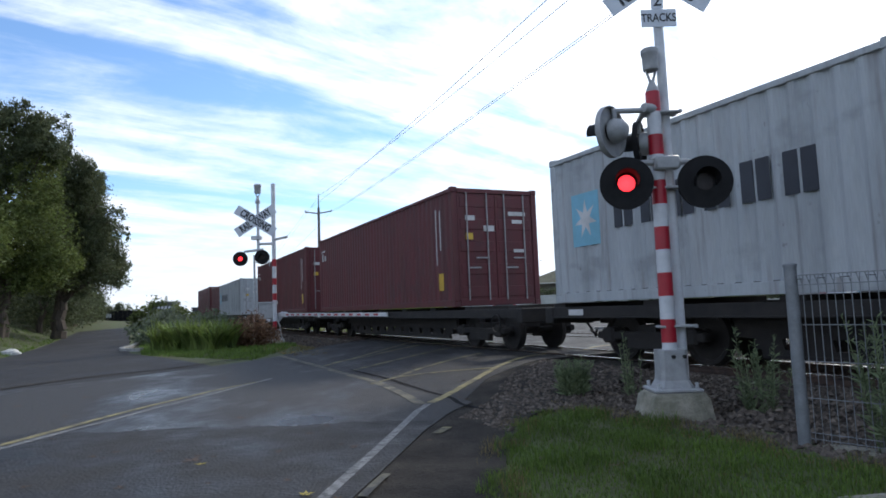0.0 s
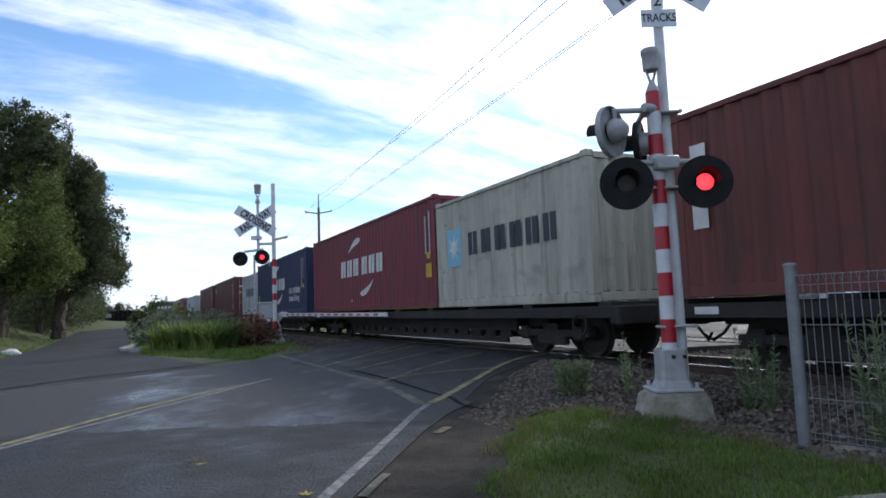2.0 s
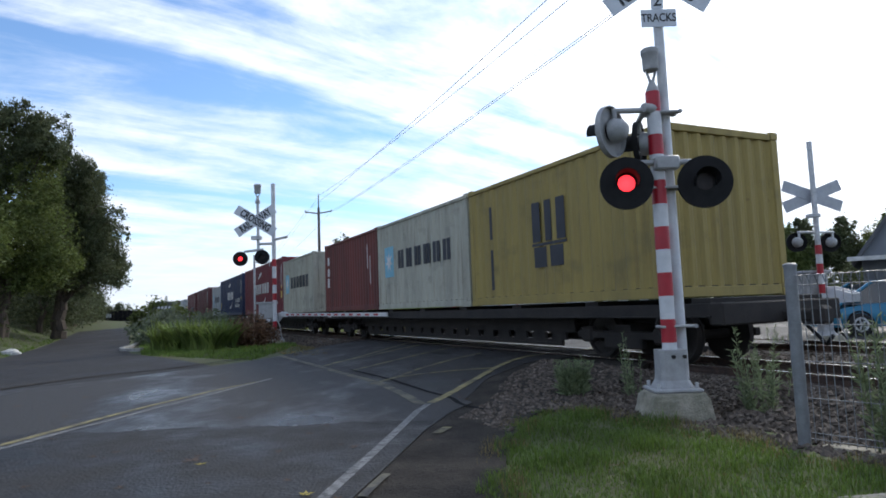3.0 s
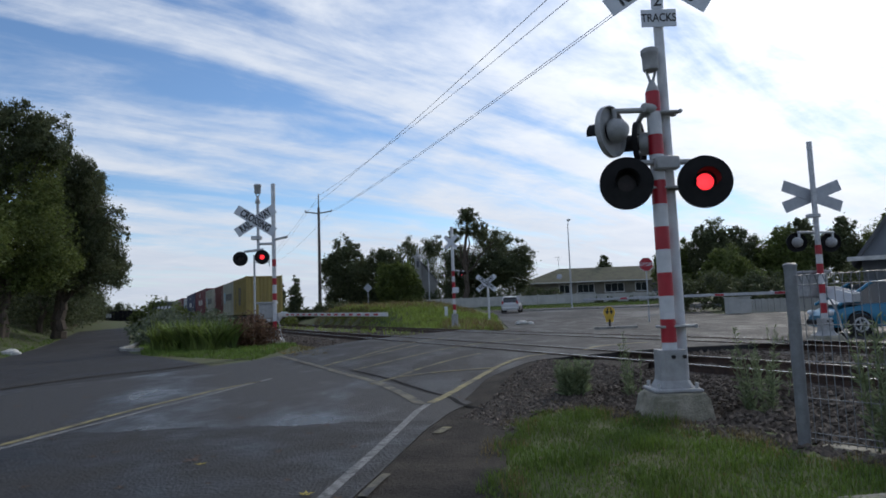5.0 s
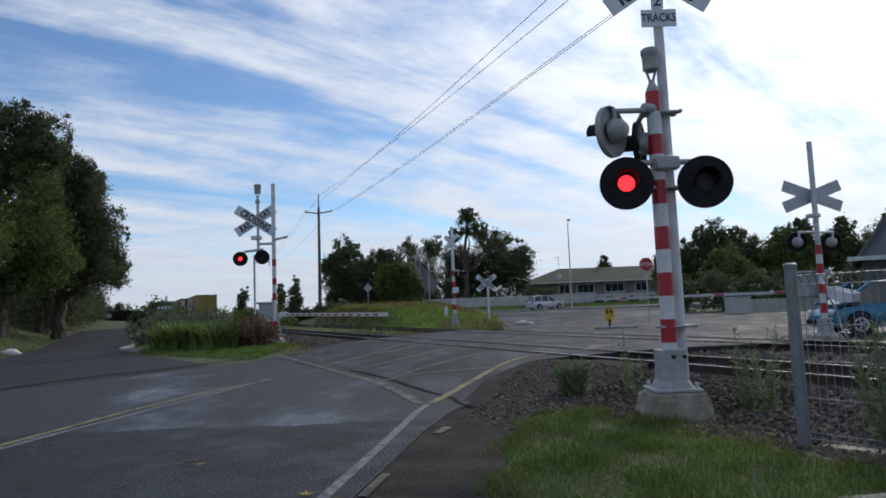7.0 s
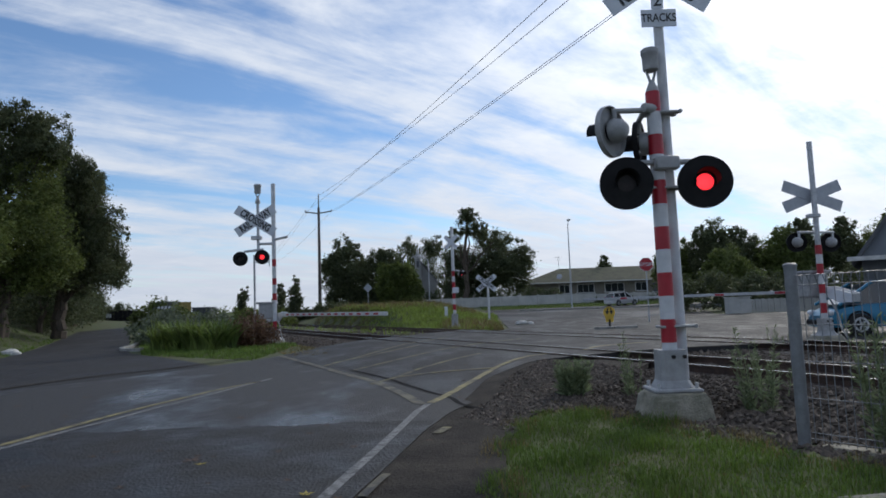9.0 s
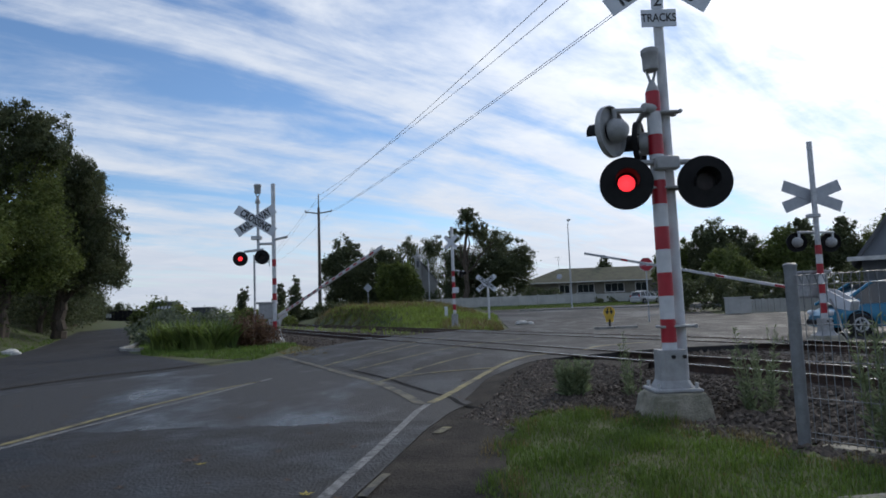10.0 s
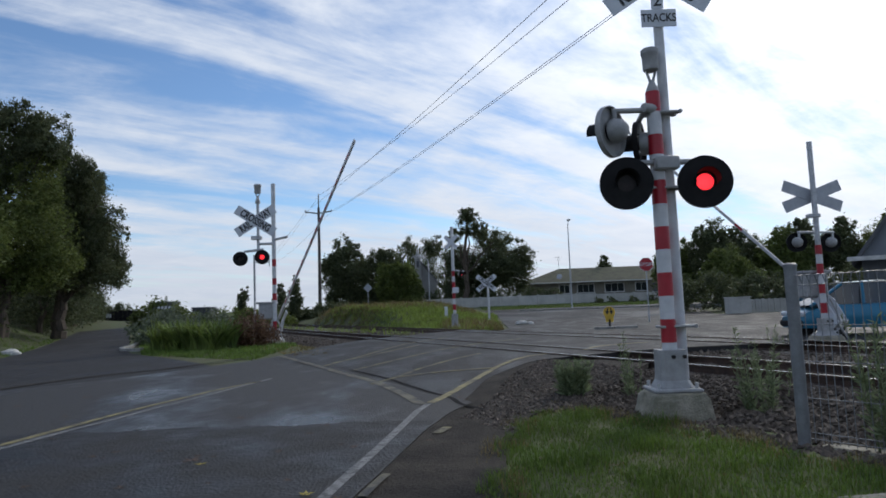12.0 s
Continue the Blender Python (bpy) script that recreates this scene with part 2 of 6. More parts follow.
    def turned(self, c, axis, prof, n=24):
        """A lathe: prof is a list of (radius, height along axis)."""
        q = Vector(axis).to_track_quat("Z", "Y").to_matrix()
        c = Vector(c)
        vs = [c + q @ Vector((r * math.cos(2 * math.pi * i / n), r * math.sin(2 * math.pi * i / n), h)) for r, h in prof for i in range(n)]
        fs = [(k * n + i, k * n + (i + 1) % n, (k + 1) * n + (i + 1) % n, (k + 1) * n + i) for k in range(len(prof) - 1) for i in range(n)]
        fs += [tuple(range(n))[::-1], tuple(range((len(prof) - 1) * n, len(prof) * n))]
        return self.add(vs, fs)

    def plate(self, pts, thick, m=None):
        """A flat outline in x and z, as thick as given along y."""
        n = len(pts)
        vs = [Vector((x, y, z)) for y in (-thick / 2, thick / 2) for x, z in pts]
        if m is not None:
            vs = [m @ p for p in vs]
        return self.add(vs, [tuple(range(n)), tuple(range(n, 2 * n))[::-1]] + [(i, i + n, (i + 1) % n + n, (i + 1) % n) for i in range(n)])

    def sheet(self, rows):
        """A grid of points, row by row."""
        n = len(rows[0])
        return self.add([p for r in rows for p in r],
                        [(k * n + i, k * n + i + 1, (k + 1) * n + i + 1, (k + 1) * n + i) for k in range(len(rows) - 1) for i in range(n - 1)])

    def mesh(self, name, smooth=False):
        me = bpy.data.meshes.new(name)
        me.from_pydata(self.v, [], self.f)
        me.validate()
        if smooth:
            me.polygons.foreach_set("use_smooth", [True] * len(me.polygons))
            me.set_sharp_from_angle(angle=radians(38))
        return me


def part(name, shape, material, parent=None, label="", smooth=False):
    me = shape.mesh(name, smooth) if isinstance(shape, Shape) else shape
    if not me.materials:
        me.materials.append(material)
    ob = new(name, me)
    if parent is not None:
        ob.parent = parent
    if label:
        tagged(ob, label)
    return ob


def thing(name, m, label, category, group="", kind=""):
    ob = new(name)
    ob.matrix_basis = m
    return tagged(ob, label, category, group, kind)


def lettering(text, size, m, material, parent, name="lettering", stretch=1.0, thick=0.002, bold=0.012):
    cu = bpy.data.curves.new("letters", "FONT")
    cu.body, cu.size, cu.align_x, cu.align_y, cu.extrude = text, size, "CENTER", "CENTER", thick
    cu.offset = size * bold
    tmp = bpy.data.objects.new("letters", cu)
    me = bpy.data.meshes.new_from_object(tmp)
    bpy.data.objects.remove(tmp)
    me.transform(m @ Matrix.Diagonal((stretch, 1, 1, 1)))
    me.materials.clear()
    me.materials.append(material)
    return part(name, me, material, parent)


UPRIGHT = pose(0, 0, 0, 90, 0, 0)     # letters that face -Y

# ---- the railway's own axes: s along it, going away; lat across it, from the eye's side ----
AZ = -25.733
DX, DY = math.sin(radians(AZ)), math.cos(radians(AZ))
NX, NY = DY, -DX
TURN = 90 - AZ            # turns local x onto the way along the railway
RAIL_Z = -0.11           # top of the rails
NEAR, FAR = 8.12, 12.35   # centre lines of the two tracks


def at(s, lat, z=0.0):
    return Vector((DX * s + NX * lat, DY * s + NY * lat, z))


def sl(x, y):
    return x * DX + y * DY, x * NX + y * NY


def ease(a, b, x):
    t = min(1.0, max(0.0, (x - a) / (b - a)))
    return t * t * (3 - 2 * t)


def ground_z(x, y):
    s, lat = sl(x, y)
    land = -0.34 + 0.50 * ease(28, 72, y) + 0.30 * ease(70, 88, y) + 0.9 * ease(80, 104, y) - 0.06 * ease(4, 0, y)
    # grass bank beyond the far track, left of the road
    land += 1.15 * ease(-22, -13, x) * ease(4.2, -1.5, x) * ease(36, 47, y) * ease(66, 52, y)
    land += 1.25 * ease(-4.4, -9.5, lat) * ease(16, 28, y)
    d = abs(lat - 10.2) - 0.2
    w = ease(2.6, 5.2, d)
    # the road climbs to the rails on a longer ramp
    on_road = ease(6.6, 8.6, s) * ease(26, 23, s) * (lat < 10.2)
    w += (ease(2.4, 7.6, d) - w) * on_road
    return (RAIL_Z - 0.02) * (1 - w) + land * w


def land_z(x, y):
    s, lat = sl(x, y)
    w = ease(3.8, 5.4, abs(lat - 10.2))
    return -0.50 * (1 - w) + (ground_z(x, y) - 0.03) * w


def strip(name, left, right, n, m, material, lift, kind="structure", label="", category="", skirt=True):
    """A sheet laid on the ground between two edge lines."""
    def along(line, t):
        seg = [(Vector(b) - Vector(a)).length for a, b in zip(line, line[1:])]
        d = t * sum(seg)
        for (a, b), l in zip(zip(line, line[1:]), seg):
            if d <= l + 1e-6:
                return Vector(a).lerp(Vector(b), d / l)
            d -= l
        return Vector(line[-1])
    rows = []
    for i in range(n + 1):
        a, b = along(left, i / n), along(right, i / n)
        row = []
        for j in range(m + 1):
            p = a.lerp(b, j / m)
            row.append((p.x, p.y, ground_z(p.x, p.y) + lift))
        if skirt:
            row = [(*row[0][:2], row[0][2] - 0.3)] + row + [(*row[-1][:2], row[-1][2] - 0.3)]
        rows.append(row)
    ob = part(name, Shape().sheet(rows), material)
    me = ob.data
    if me.polygons[1].normal.z < -0.2 or me.polygons[min(2, len(me.polygons) - 1)].normal.z < -0.2:
        me.flip_normals()
    return tagged(ob, label, category, kind=kind)


# ---- ground ----
def axis_steps(edges):
    out = []
    for (a, step), (b, _) in zip(edges, edges[1:]):
        k = max(1, round((b - a) / step))
        out += [a + (b - a) * i / k for i in range(k)]
    return out + [edges[-1][0]]


gx = axis_steps([(-2500, 400), (-500, 90), (-120, 14), (-30, 1.0), (-6, 0.5), (14, 1.0), (40, 12), (160, 90), (600, 400), (2500, 1)])
gy = axis_steps([(-2500, 400), (-400, 80), (-40, 8), (-4, 0.5), (30, 1.0), (75, 4), (170, 40), (600, 400), (3000, 1)])
ground = part("ground", Shape().sheet([[(x, y, land_z(x, y)) for x in gx] for y in gy]), GRASSLAND, smooth=True)
tagged(ground, "open grassy ground with bare soil patches", "ground", kind="structure")

strip("road", [(-30, -12), (-14, 5), (-9.6, 10), (-6.9, 13.5), (-6.1, 15.0), (-4.9, 17.8)],
      [(-3.0, -12), (-1.2, 1.5), (-0.55, 4.9), (-0.25, 6.6), (0.02, 7.7), (0.3, 8.3)], 110, 40, ASPHALT, 0.004,
      label="damp dark grey asphalt road with worn paint", category="road")
LANE_S = (10.5, 14, 19, 26, 34, 44, 56, 72, 95, 125, 165)
strip("side_road", [at(s, -4.0 - 9 * ease(27, 17, s)).xy for s in LANE_S], [at(s, -0.1 + 2.2 * ease(23, 17, s)).xy for s in LANE_S], 60, 14, ASPHALT_LANE, -0.004,
      label="narrow faded asphalt side road beside the railway", category="road")
strip("crossing_road", [(-4.9, 17.8), (-3.9, 20.4), (-1.6, 24.4), (1.9, 30.3), (3.2, 33), (3.5, 40), (3.8, 44)],
      [(0.16, 8.3), (0.62, 10.2), (1.55, 11.9), (4.4, 13.4), (14, 14.6), (22, 15), (30, 18), (60, 22), (60, 34)], 170, 80, ASPHALT_DARK, 0.0,
      label="patched asphalt over the level crossing", category="road")
strip("far_road", [(3.8, 43.5), (4.4, 57), (4.6, 76)], [(17, 40.5), (21, 54), (52, 86)], 30, 40, ASPHALT_OLD, -0.006,
      label="grey asphalt junction beyond the railway", category="road")
strip("shoulder", [(-1.2, 1.5), (-0.55, 4.9), (-0.25, 6.6), (0.0, 7.7), (0.0, 8.3), (0.4, 10.2), (1.35, 11.9)],
      [(1.2, 1.0), (0.35, 4.4), (0.5, 5.9), (0.9, 7.3), (1.6, 8.4), (2.6, 9.4), (3.6, 11.2)], 40, 8, DIRT, -0.008,
      label="bare dark gravelly road shoulder", category="shoulder")


def paint_line(name, pts, width, material, label, lift=0.009):
    vs = [Vector(p) for p in pts]
    l, r = [], []
    for i, p in enumerate(vs):
        d = (vs[min(i + 1, len(vs) - 1)] - vs[max(i - 1, 0)]).normalized()
        o = Vector((-d.y, d.x)) * width / 2
        l.append(p + o)
        r.append(p - o)
    n = max(4, int(sum((b - a).length for a, b in zip(vs, vs[1:])) / 0.16))
    return strip(name, l, r, n, 2, material, lift, label=label, category="road marking", skirt=False)


paint_line("centre_line", [(-5.3, 2.6), (-4.51, 6.63), (-4.41, 7.41), (-4.29, 8.40), (-4.06, 9.58), (-3.81, 10.72), (-3.40, 11.87)], 0.10, LINE_YELLOW, "worn yellow centre line on the asphalt")
paint_line("centre_line", [(-5.1, 2.5), (-4.39, 6.45), (-4.28, 7.19), (-4.09, 8.03), (-3.96, 8.98), (-3.67, 10.34), (-3.31, 12.30)], 0.09, LINE_WHITE, "worn white line beside the centre line")
paint_line("edge_line", [(-1.02, 2.0), (-0.93, 3.4), (-0.84, 4.41), (-0.76, 4.97), (-0.66, 5.65), (-0.54, 6.52), (-0.37, 7.82), (-0.26, 8.28)], 0.085, LINE_WHITE, "worn white edge line")
paint_line("edge_line", [(-0.59, 4.37), (-0.53, 4.71), (-0.48, 4.93)], 0.07, LINE_FAINT, "faint remnant of an older edge line", 0.008)
paint_line("edge_line", [(-0.23, 8.36), (0.01, 8.96), (0.22, 9.53), (0.51, 10.37), (0.86, 11.38), (1.19, 12.14), (1.58, 12.75), (1.99, 13.03)], 0.12, LINE_YELLOW, "worn yellow edge line curving at the crossing")
paint_line("edge_line", [(2.88, 13.69), (3.23, 14.43), (3.74, 14.95), (4.33, 15.24), (4.78, 15.41)], 0.10, LINE_YELLOW, "worn yellow edge line between the tracks")
paint_line("hold_line", [(-4.68, 18.31), (-2.89, 14.45), (-2.10, 12.70), (-1.37, 11.19), (-1.00, 10.30), (-0.57, 9.01), (-0.35, 8.27)], 0.14, LINE_FAINT, "faded limit line at the crossing edge", 0.0095)
for q in ([(-2.67, 14.30), (-2.07, 15.84), (-1.14, 18.76), (0.00, 21.50)],
          [(-1.86, 12.90), (-1.12, 14.14), (0.13, 16.18), (1.07, 17.73), (2.14, 19.08)],
          [(-1.25, 10.57), (-0.89, 11.18), (-0.54, 12.12), (0.10, 13.23), (0.72, 14.06)],
          [(-0.89, 11.18), (-0.42, 11.38), (0.08, 11.41), (0.76, 11.29)],
          [(-2.57, 14.78), (-1.79, 15.86), (-0.77, 17.75)]):
    paint_line("box_marking", q, 0.10, LINE_BOX, "faded yellow box marking on the crossing", 0.0085)

TAR = mat("tar_seam", (0.010, 0.010, 0.0105), (0.016, 0.016, 0.0165), rough=0.95, scale=6, spec=0.1)
paint_line("tar_seam", [(-1.93, 13.05), (-0.97, 11.02), (-0.64, 10.16), (-0.27, 9.22), (0.04, 8.65), (0.14, 8.18), (0.43, 7.72)], 0.07, TAR, "dark tar seam where the crossing surface begins", 0.0075)
paint_line("tar_seam", [(-9.8, 10.4), (-8.34, 12.22), (-8.06, 13.51), (-7.47, 14.64), (-6.63, 15.63), (-6.18, 16.99), (-5.67, 18.18)], 0.16, DIRT, "gritty seam between road and side road", 0.007)


def ragged_patch(name, x0, x1, near, far, material, lift, label):
    """A resurfaced piece of road with an uneven far edge; near and far are functions of x."""
    rows = []
    n = 120
    for k in range(41):
        row = []
        for i in range(n + 1):
            t = i / n
            x = x0(k / 40) * (1 - t) + x1(k / 40) * t
            y = near + (far(x) - near) * k / 40
            row.append((x, y, ground_z(x, y) + lift))
        rows.append(row)
    ob = part(name, Shape().sheet(rows), material)
    return tagged(ob, label, "road", kind="structure")


ragged_patch("asphalt_patch", lambda t: -8.2 + 1.6 * t, lambda t: -1.14 + 1.0 * t, 1.8,
             lambda x: 7.2 + 0.28 * noise.noise((x * 0.9, 1, 0)) + 0.16 * noise.noise((x * 3.1, 4, 0)) + 0.07 * noise.noise((x * 11, 9, 0)), ASPHALT_PATCH, 0.0065,
             "darker coarse resurfaced asphalt patch")
strip("lane_lawn", [at(q, -11.5).xy for q in (17, 24, 32, 44, 60)], [at(q, -4.75 + 0.25 * math.sin(q)).xy for q in (19, 25, 32, 44, 60)], 40, 10, LAWN, 0.0,
      label="mown olive-green lawn beside the lane", category="lawn")
KERB = mat("pale_kerb_concrete", (0.30, 0.30, 0.285), (0.17, 0.17, 0.16), rough=0.9, scale=4, bump=0.4, fine=0.2)


def kerb_run(pts, w, h, label):
    sh = Shape()
    for (ax, ay), (bx, by) in zip(pts, pts[1:]):
        d = Vector((bx - ax, by - ay))
        sh.box(((ax + bx) / 2, (ay + by) / 2, ground_z((ax + bx) / 2, (ay + by) / 2) + h / 2 - 0.05), (d.length + 0.02, w, h + 0.1),
               Matrix.Rotation(math.atan2(d.y, d.x), 3, "Z"), 0.02)
    return tagged(part("kerb", sh, KERB), label, "kerb", kind="structure")


kerb_run([(-21.8, 46.3), (-17.5, 37.2), (-15.0, 31.8), (-13.6, 28.2), (-13.1, 26.3), (-12.5, 25.2), (-11.6, 24.9)], 0.16, 0.10, "pale concrete kerb of the lane mouth")
kerb_run([(7.6, 66.6), (9.6, 66.4), (12.6, 67.4), (20, 63.6), (28, 60.6), (40, 57)], 0.3, 0.12, "low kerb of the far road")
kerb_run([(6.55, 28.75), (7.3, 28.5), (8.3, 28.6)], 0.5, 0.10, "low pale kerb of the traffic island")

# ---- tracks ----
def bed(name, s0, s1):
    rows = []
    n = int((s1 - s0) / 1.5)
    for i in range(n + 1):
        s = s0 + (s1 - s0) * i / n
        row = []
        for lat, z in ((5.3, -0.40), (5.7, -0.37), (6.5, -0.29), (6.9, -0.25), (8.1, -0.245), (9.4, -0.25), (10.2, -0.26), (11.0, -0.25), (13.7, -0.26), (14.2, -0.3), (15.2, -0.42)):
            p = at(s, lat)
            row.append((p.x, p.y, z + 0.02 * noise.noise((p.x * 1.3, p.y * 1.3, 0))))
        rows.append(row)
    ob = part(name, Shape().sheet(rows), BALLAST)
    if ob.data.polygons[0].normal.z < 0:
        ob.data.flip_normals()
    return tagged(ob, "dark crushed-stone ballast bed under two tracks", "ballast", kind="structure")


def rail_shape(s0, s1, lat, head):
    prof = [(-0.062, -0.135), (-0.062, -0.123), (-0.012, -0.108), (-0.012, -0.040), (-0.032, -0.030), (-0.032, -0.003), (0.032, -0.003), (0.032, -0.030),
            (0.012, -0.040), (0.012, -0.108), (0.062, -0.123), (0.062, -0.135)]
    sh = Shape()
    if head:
        p, q = at(s0, lat), at(s1, lat)
        c = (p + q) / 2
        sh.box((c.x, c.y, RAIL_Z - 0.0015), (s1 - s0, 0.052, 0.005), Matrix.Rotation(radians(TURN), 3, "Z"))
        return sh
    vs = [at(s, lat + o, RAIL_Z + z) for s in (s0, s1) for o, z in prof]
    n = len(prof)
    return sh.add(vs, [(i, (i + 1) % n, n + (i + 1) % n, n + i) for i in range(n)] + [tuple(range(n))[::-1], tuple(range(n, 2 * n))])


for nm, centre in (("railway_track", NEAR), ("railway_track", FAR)):
    tr = thing(nm, Matrix(), "rusty narrow-gauge rails with polished heads on sleepers", "track", "two tracks", "structure")
    for o in (-0.566, 0.566):
        rail = part("rail", rail_shape(-80, 620, centre + o, False), RAIL_RUST, tr, "rust-brown steel rail")
        part("rail_head", rail_shape(-80, 620, centre + o, True), RAIL_TOP, rail, "polished running surface")
    sleeper_me = Shape().box((0, 0, 0), (0.22, 2.1, 0.12), None, 0.02).mesh("sleeper")
    sleeper_me.materials.append(SLEEPER)
    for i in range(110):
        s = -6 + i * 0.66
        if 10.8 < s < 19.2 and centre == NEAR or 9 < s < 21 and centre == FAR:
            continue
        p = at(s, centre)
        ob = new("sleeper", sleeper_me)
        ob.parent = tr
        ob.matrix_basis = pose(p.x, p.y, RAIL_Z - 0.185, 0, 0, TURN)
bed("ballast", -80, 600)
# flat dark strips; their colour stands for the shade inside the flangeway gaps
GROOVE_SHADE = mat("flangeway_shade", (0.016, 0.0145, 0.013), (0.009, 0.0085, 0.008), rough=0.95, scale=9, bump=0.6, spec=0.1)
for centre in (NEAR, FAR):
    for o in (-0.566, 0.566):
        for side, wd in ((-1, 0.075), (1, 0.05)):
            lat = centre + o + side * (0.036 + wd / 2)
            p = at(15.4, lat, RAIL_Z - 0.0195)
            q = part("flangeway", Shape().box((p.x, p.y, p.z), (14.5, wd, 0.012), Matrix.Rotation(radians(TURN), 3, "Z")), GROOVE_SHADE)
            tagged(q, "flat dark strip painted as the shaded groove beside the rail in the crossing", "flangeway", "flangeways of the crossing", "structure")

# ---- the goods train ----
DECK = 0.87
# how far the train has gone, in metres, by the clock
RUN = [(0.0, 0.0), (0.5, 8.85), (1.0, 18.42), (1.5, 27.24), (2.0, 36.95), (2.5, 45.86), (3.0, 55.36), (5.0, 93.5), (7.0, 131.7), (12.0, 227.3)]
TRAIN = []                       # (thing, s at the start, z)


def paintmat(name, col, dirt=0.6, rough=0.55, rust=0.5):
    """Container paint: chalky fading, rusty runs and scuffed patches."""
    m = mat(name, col, tuple(v * dirt + 0.012 for v in col), rough=rough, scale=1.0, fine=0.14, bump=0.12, bscale=22, stretch=(2.2, 2.2, 0.28), ramp=(0.30, 0.60), spec=0.35)
    nt = m.node_tree
    b = nt.nodes["Principled BSDF"]
    last = b.inputs["Base Color"].links[0].from_socket
    tc = nt.nodes.new("ShaderNodeTexCoord")
    for scale, stretch, lo, hi, tint, amount in ((1.0, (6.5, 6.5, 0.45), 0.56, 0.74, (0.095, 0.050, 0.032), rust), (1.4, (1, 1, 1.6), 0.58, 0.72, tuple(v * 0.45 + 0.02 for v in col), 0.55),
                                                 (9.0, (1, 1, 0.7), 0.68, 0.76, (0.075, 0.036, 0.024), rust)):
        mp = nt.nodes.new("ShaderNodeMapping")
        mp.inputs["Scale"].default_value = stretch
        mp.inputs["Location"].default_value = (scale * 3.1, 0.7, scale)
        nz = nt.nodes.new("ShaderNodeTexNoise")
        nz.inputs["Scale"].default_value, nz.inputs["Detail"].default_value = scale, 6
        ob = nt.nodes.new("ShaderNodeObjectInfo")
        add = nt.nodes.new("ShaderNodeVectorMath")
        nt.links.new(tc.outputs["Object"], add.inputs[0])
        sc = nt.nodes.new("ShaderNodeVectorMath")
        sc.operation = "SCALE"
        sc.inputs["Scale"].default_value = 7.0
        cb = nt.nodes.new("ShaderNodeCombineXYZ")
        nt.links.new(ob.outputs["Random"], cb.inputs[0])
        nt.links.new(cb.outputs[0], sc.inputs[0])
        nt.links.new(sc.outputs[0], add.inputs[1])
        nt.links.new(add.outputs[0], mp.inputs[0])
        nt.links.new(mp.outputs[0], nz.inputs[0])
        mr = nt.nodes.new("ShaderNodeMapRange")
        mr.inputs["From Min"].default_value, mr.inputs["From Max"].default_value, mr.inputs["To Max"].default_value = lo, hi, amount
        nt.links.new(nz.outputs[0], mr.inputs[0])
        mx = nt.nodes.new("ShaderNodeMix")
        mx.data_type = "RGBA"
        nt.links.new(mr.outputs[0], mx.inputs["Factor"])
        nt.links.new(last, mx.inputs["A"])
        mx.inputs["B"].default_value = (*tint, 1)
        last = mx.outputs["Result"]
    nt.links.new(last, b.inputs["Base Color"])
    return m


C_BROWN = paintmat("brown_red_paint", (0.112, 0.026, 0.030))
C_RED = paintmat("oxide_red_paint", (0.165, 0.026, 0.038))
C_RUST = paintmat("faded_rust_red_paint", (0.150, 0.046, 0.040), 0.5, 0.7)
C_BLUE = paintmat("navy_blue_paint", (0.018, 0.032, 0.090))
C_WHITE = paintmat("chalky_light_grey_paint", (0.40, 0.42, 0.435), 0.72, 0.6, 0.45)
C_GREY = paintmat("grimy_grey_green_paint", (0.40, 0.395, 0.325), 0.68, 0.65, 0.6)
C_YELLOW = paintmat("ochre_yellow_paint", (0.30, 0.232, 0.072), 0.74, 0.6, 0.35)
MARK_DARK = mat("dark_logo_paint", (0.028, 0.032, 0.045), rough=0.6, scale=3)
MARK_WHITE = mat("white_logo_paint", (0.62, 0.61, 0.60), (0.45, 0.44, 0.43), rough=0.6, scale=3)
MARK_BLUE = mat("light_blue_logo_paint", (0.20, 0.46, 0.60), (0.17, 0.38, 0.48), rough=0.6, scale=3)
MARK_YELLOW = mat("yellow_label", (0.62, 0.40, 0.04), rough=0.5, scale=3)
STEEL_DARK = mat("grimy_wagon_steel", (0.026, 0.0215, 0.019), (0.013, 0.0115, 0.011), rough=0.85, scale=3, bump=0.3, fine=0.2)
BAR_GALV = mat("galvanised_bar", (0.34, 0.33, 0.33), (0.22, 0.20, 0.20), rough=0.5, metal=0.4, scale=8)


def corrugated(length, height, inset, pitch=0.278, depth=0.036):
    """A folded wall along x, its outer face towards -y, centred on x."""
    k = max(2, round(length / pitch))
    step = length / k
    xs = []
    for i in range(k):
        x = -length / 2 + i * step
        xs += [(x, 0), (x + step * 0.26, 0), (x + step * 0.5, depth), (x + step * 0.76, depth)]
    xs.append((length / 2, 0))
    return Shape().sheet([[(x, inset + y, z) for x, y in xs] for z in (0.16, height - 0.10)])


def blocks(names, parent, material, specs, y):
    for x, z, w, h, lean in specs:
        sh = Shape().plate([(x - w / 2 - lean, z - h / 2), (x + w / 2 - lean, z - h / 2), (x + w / 2 + lean, z + h / 2), (x - w / 2 + lean, z + h / 2)], 0.004,
                           Matrix.Translation((0, y, 0)))
        part(names, sh, material, parent)


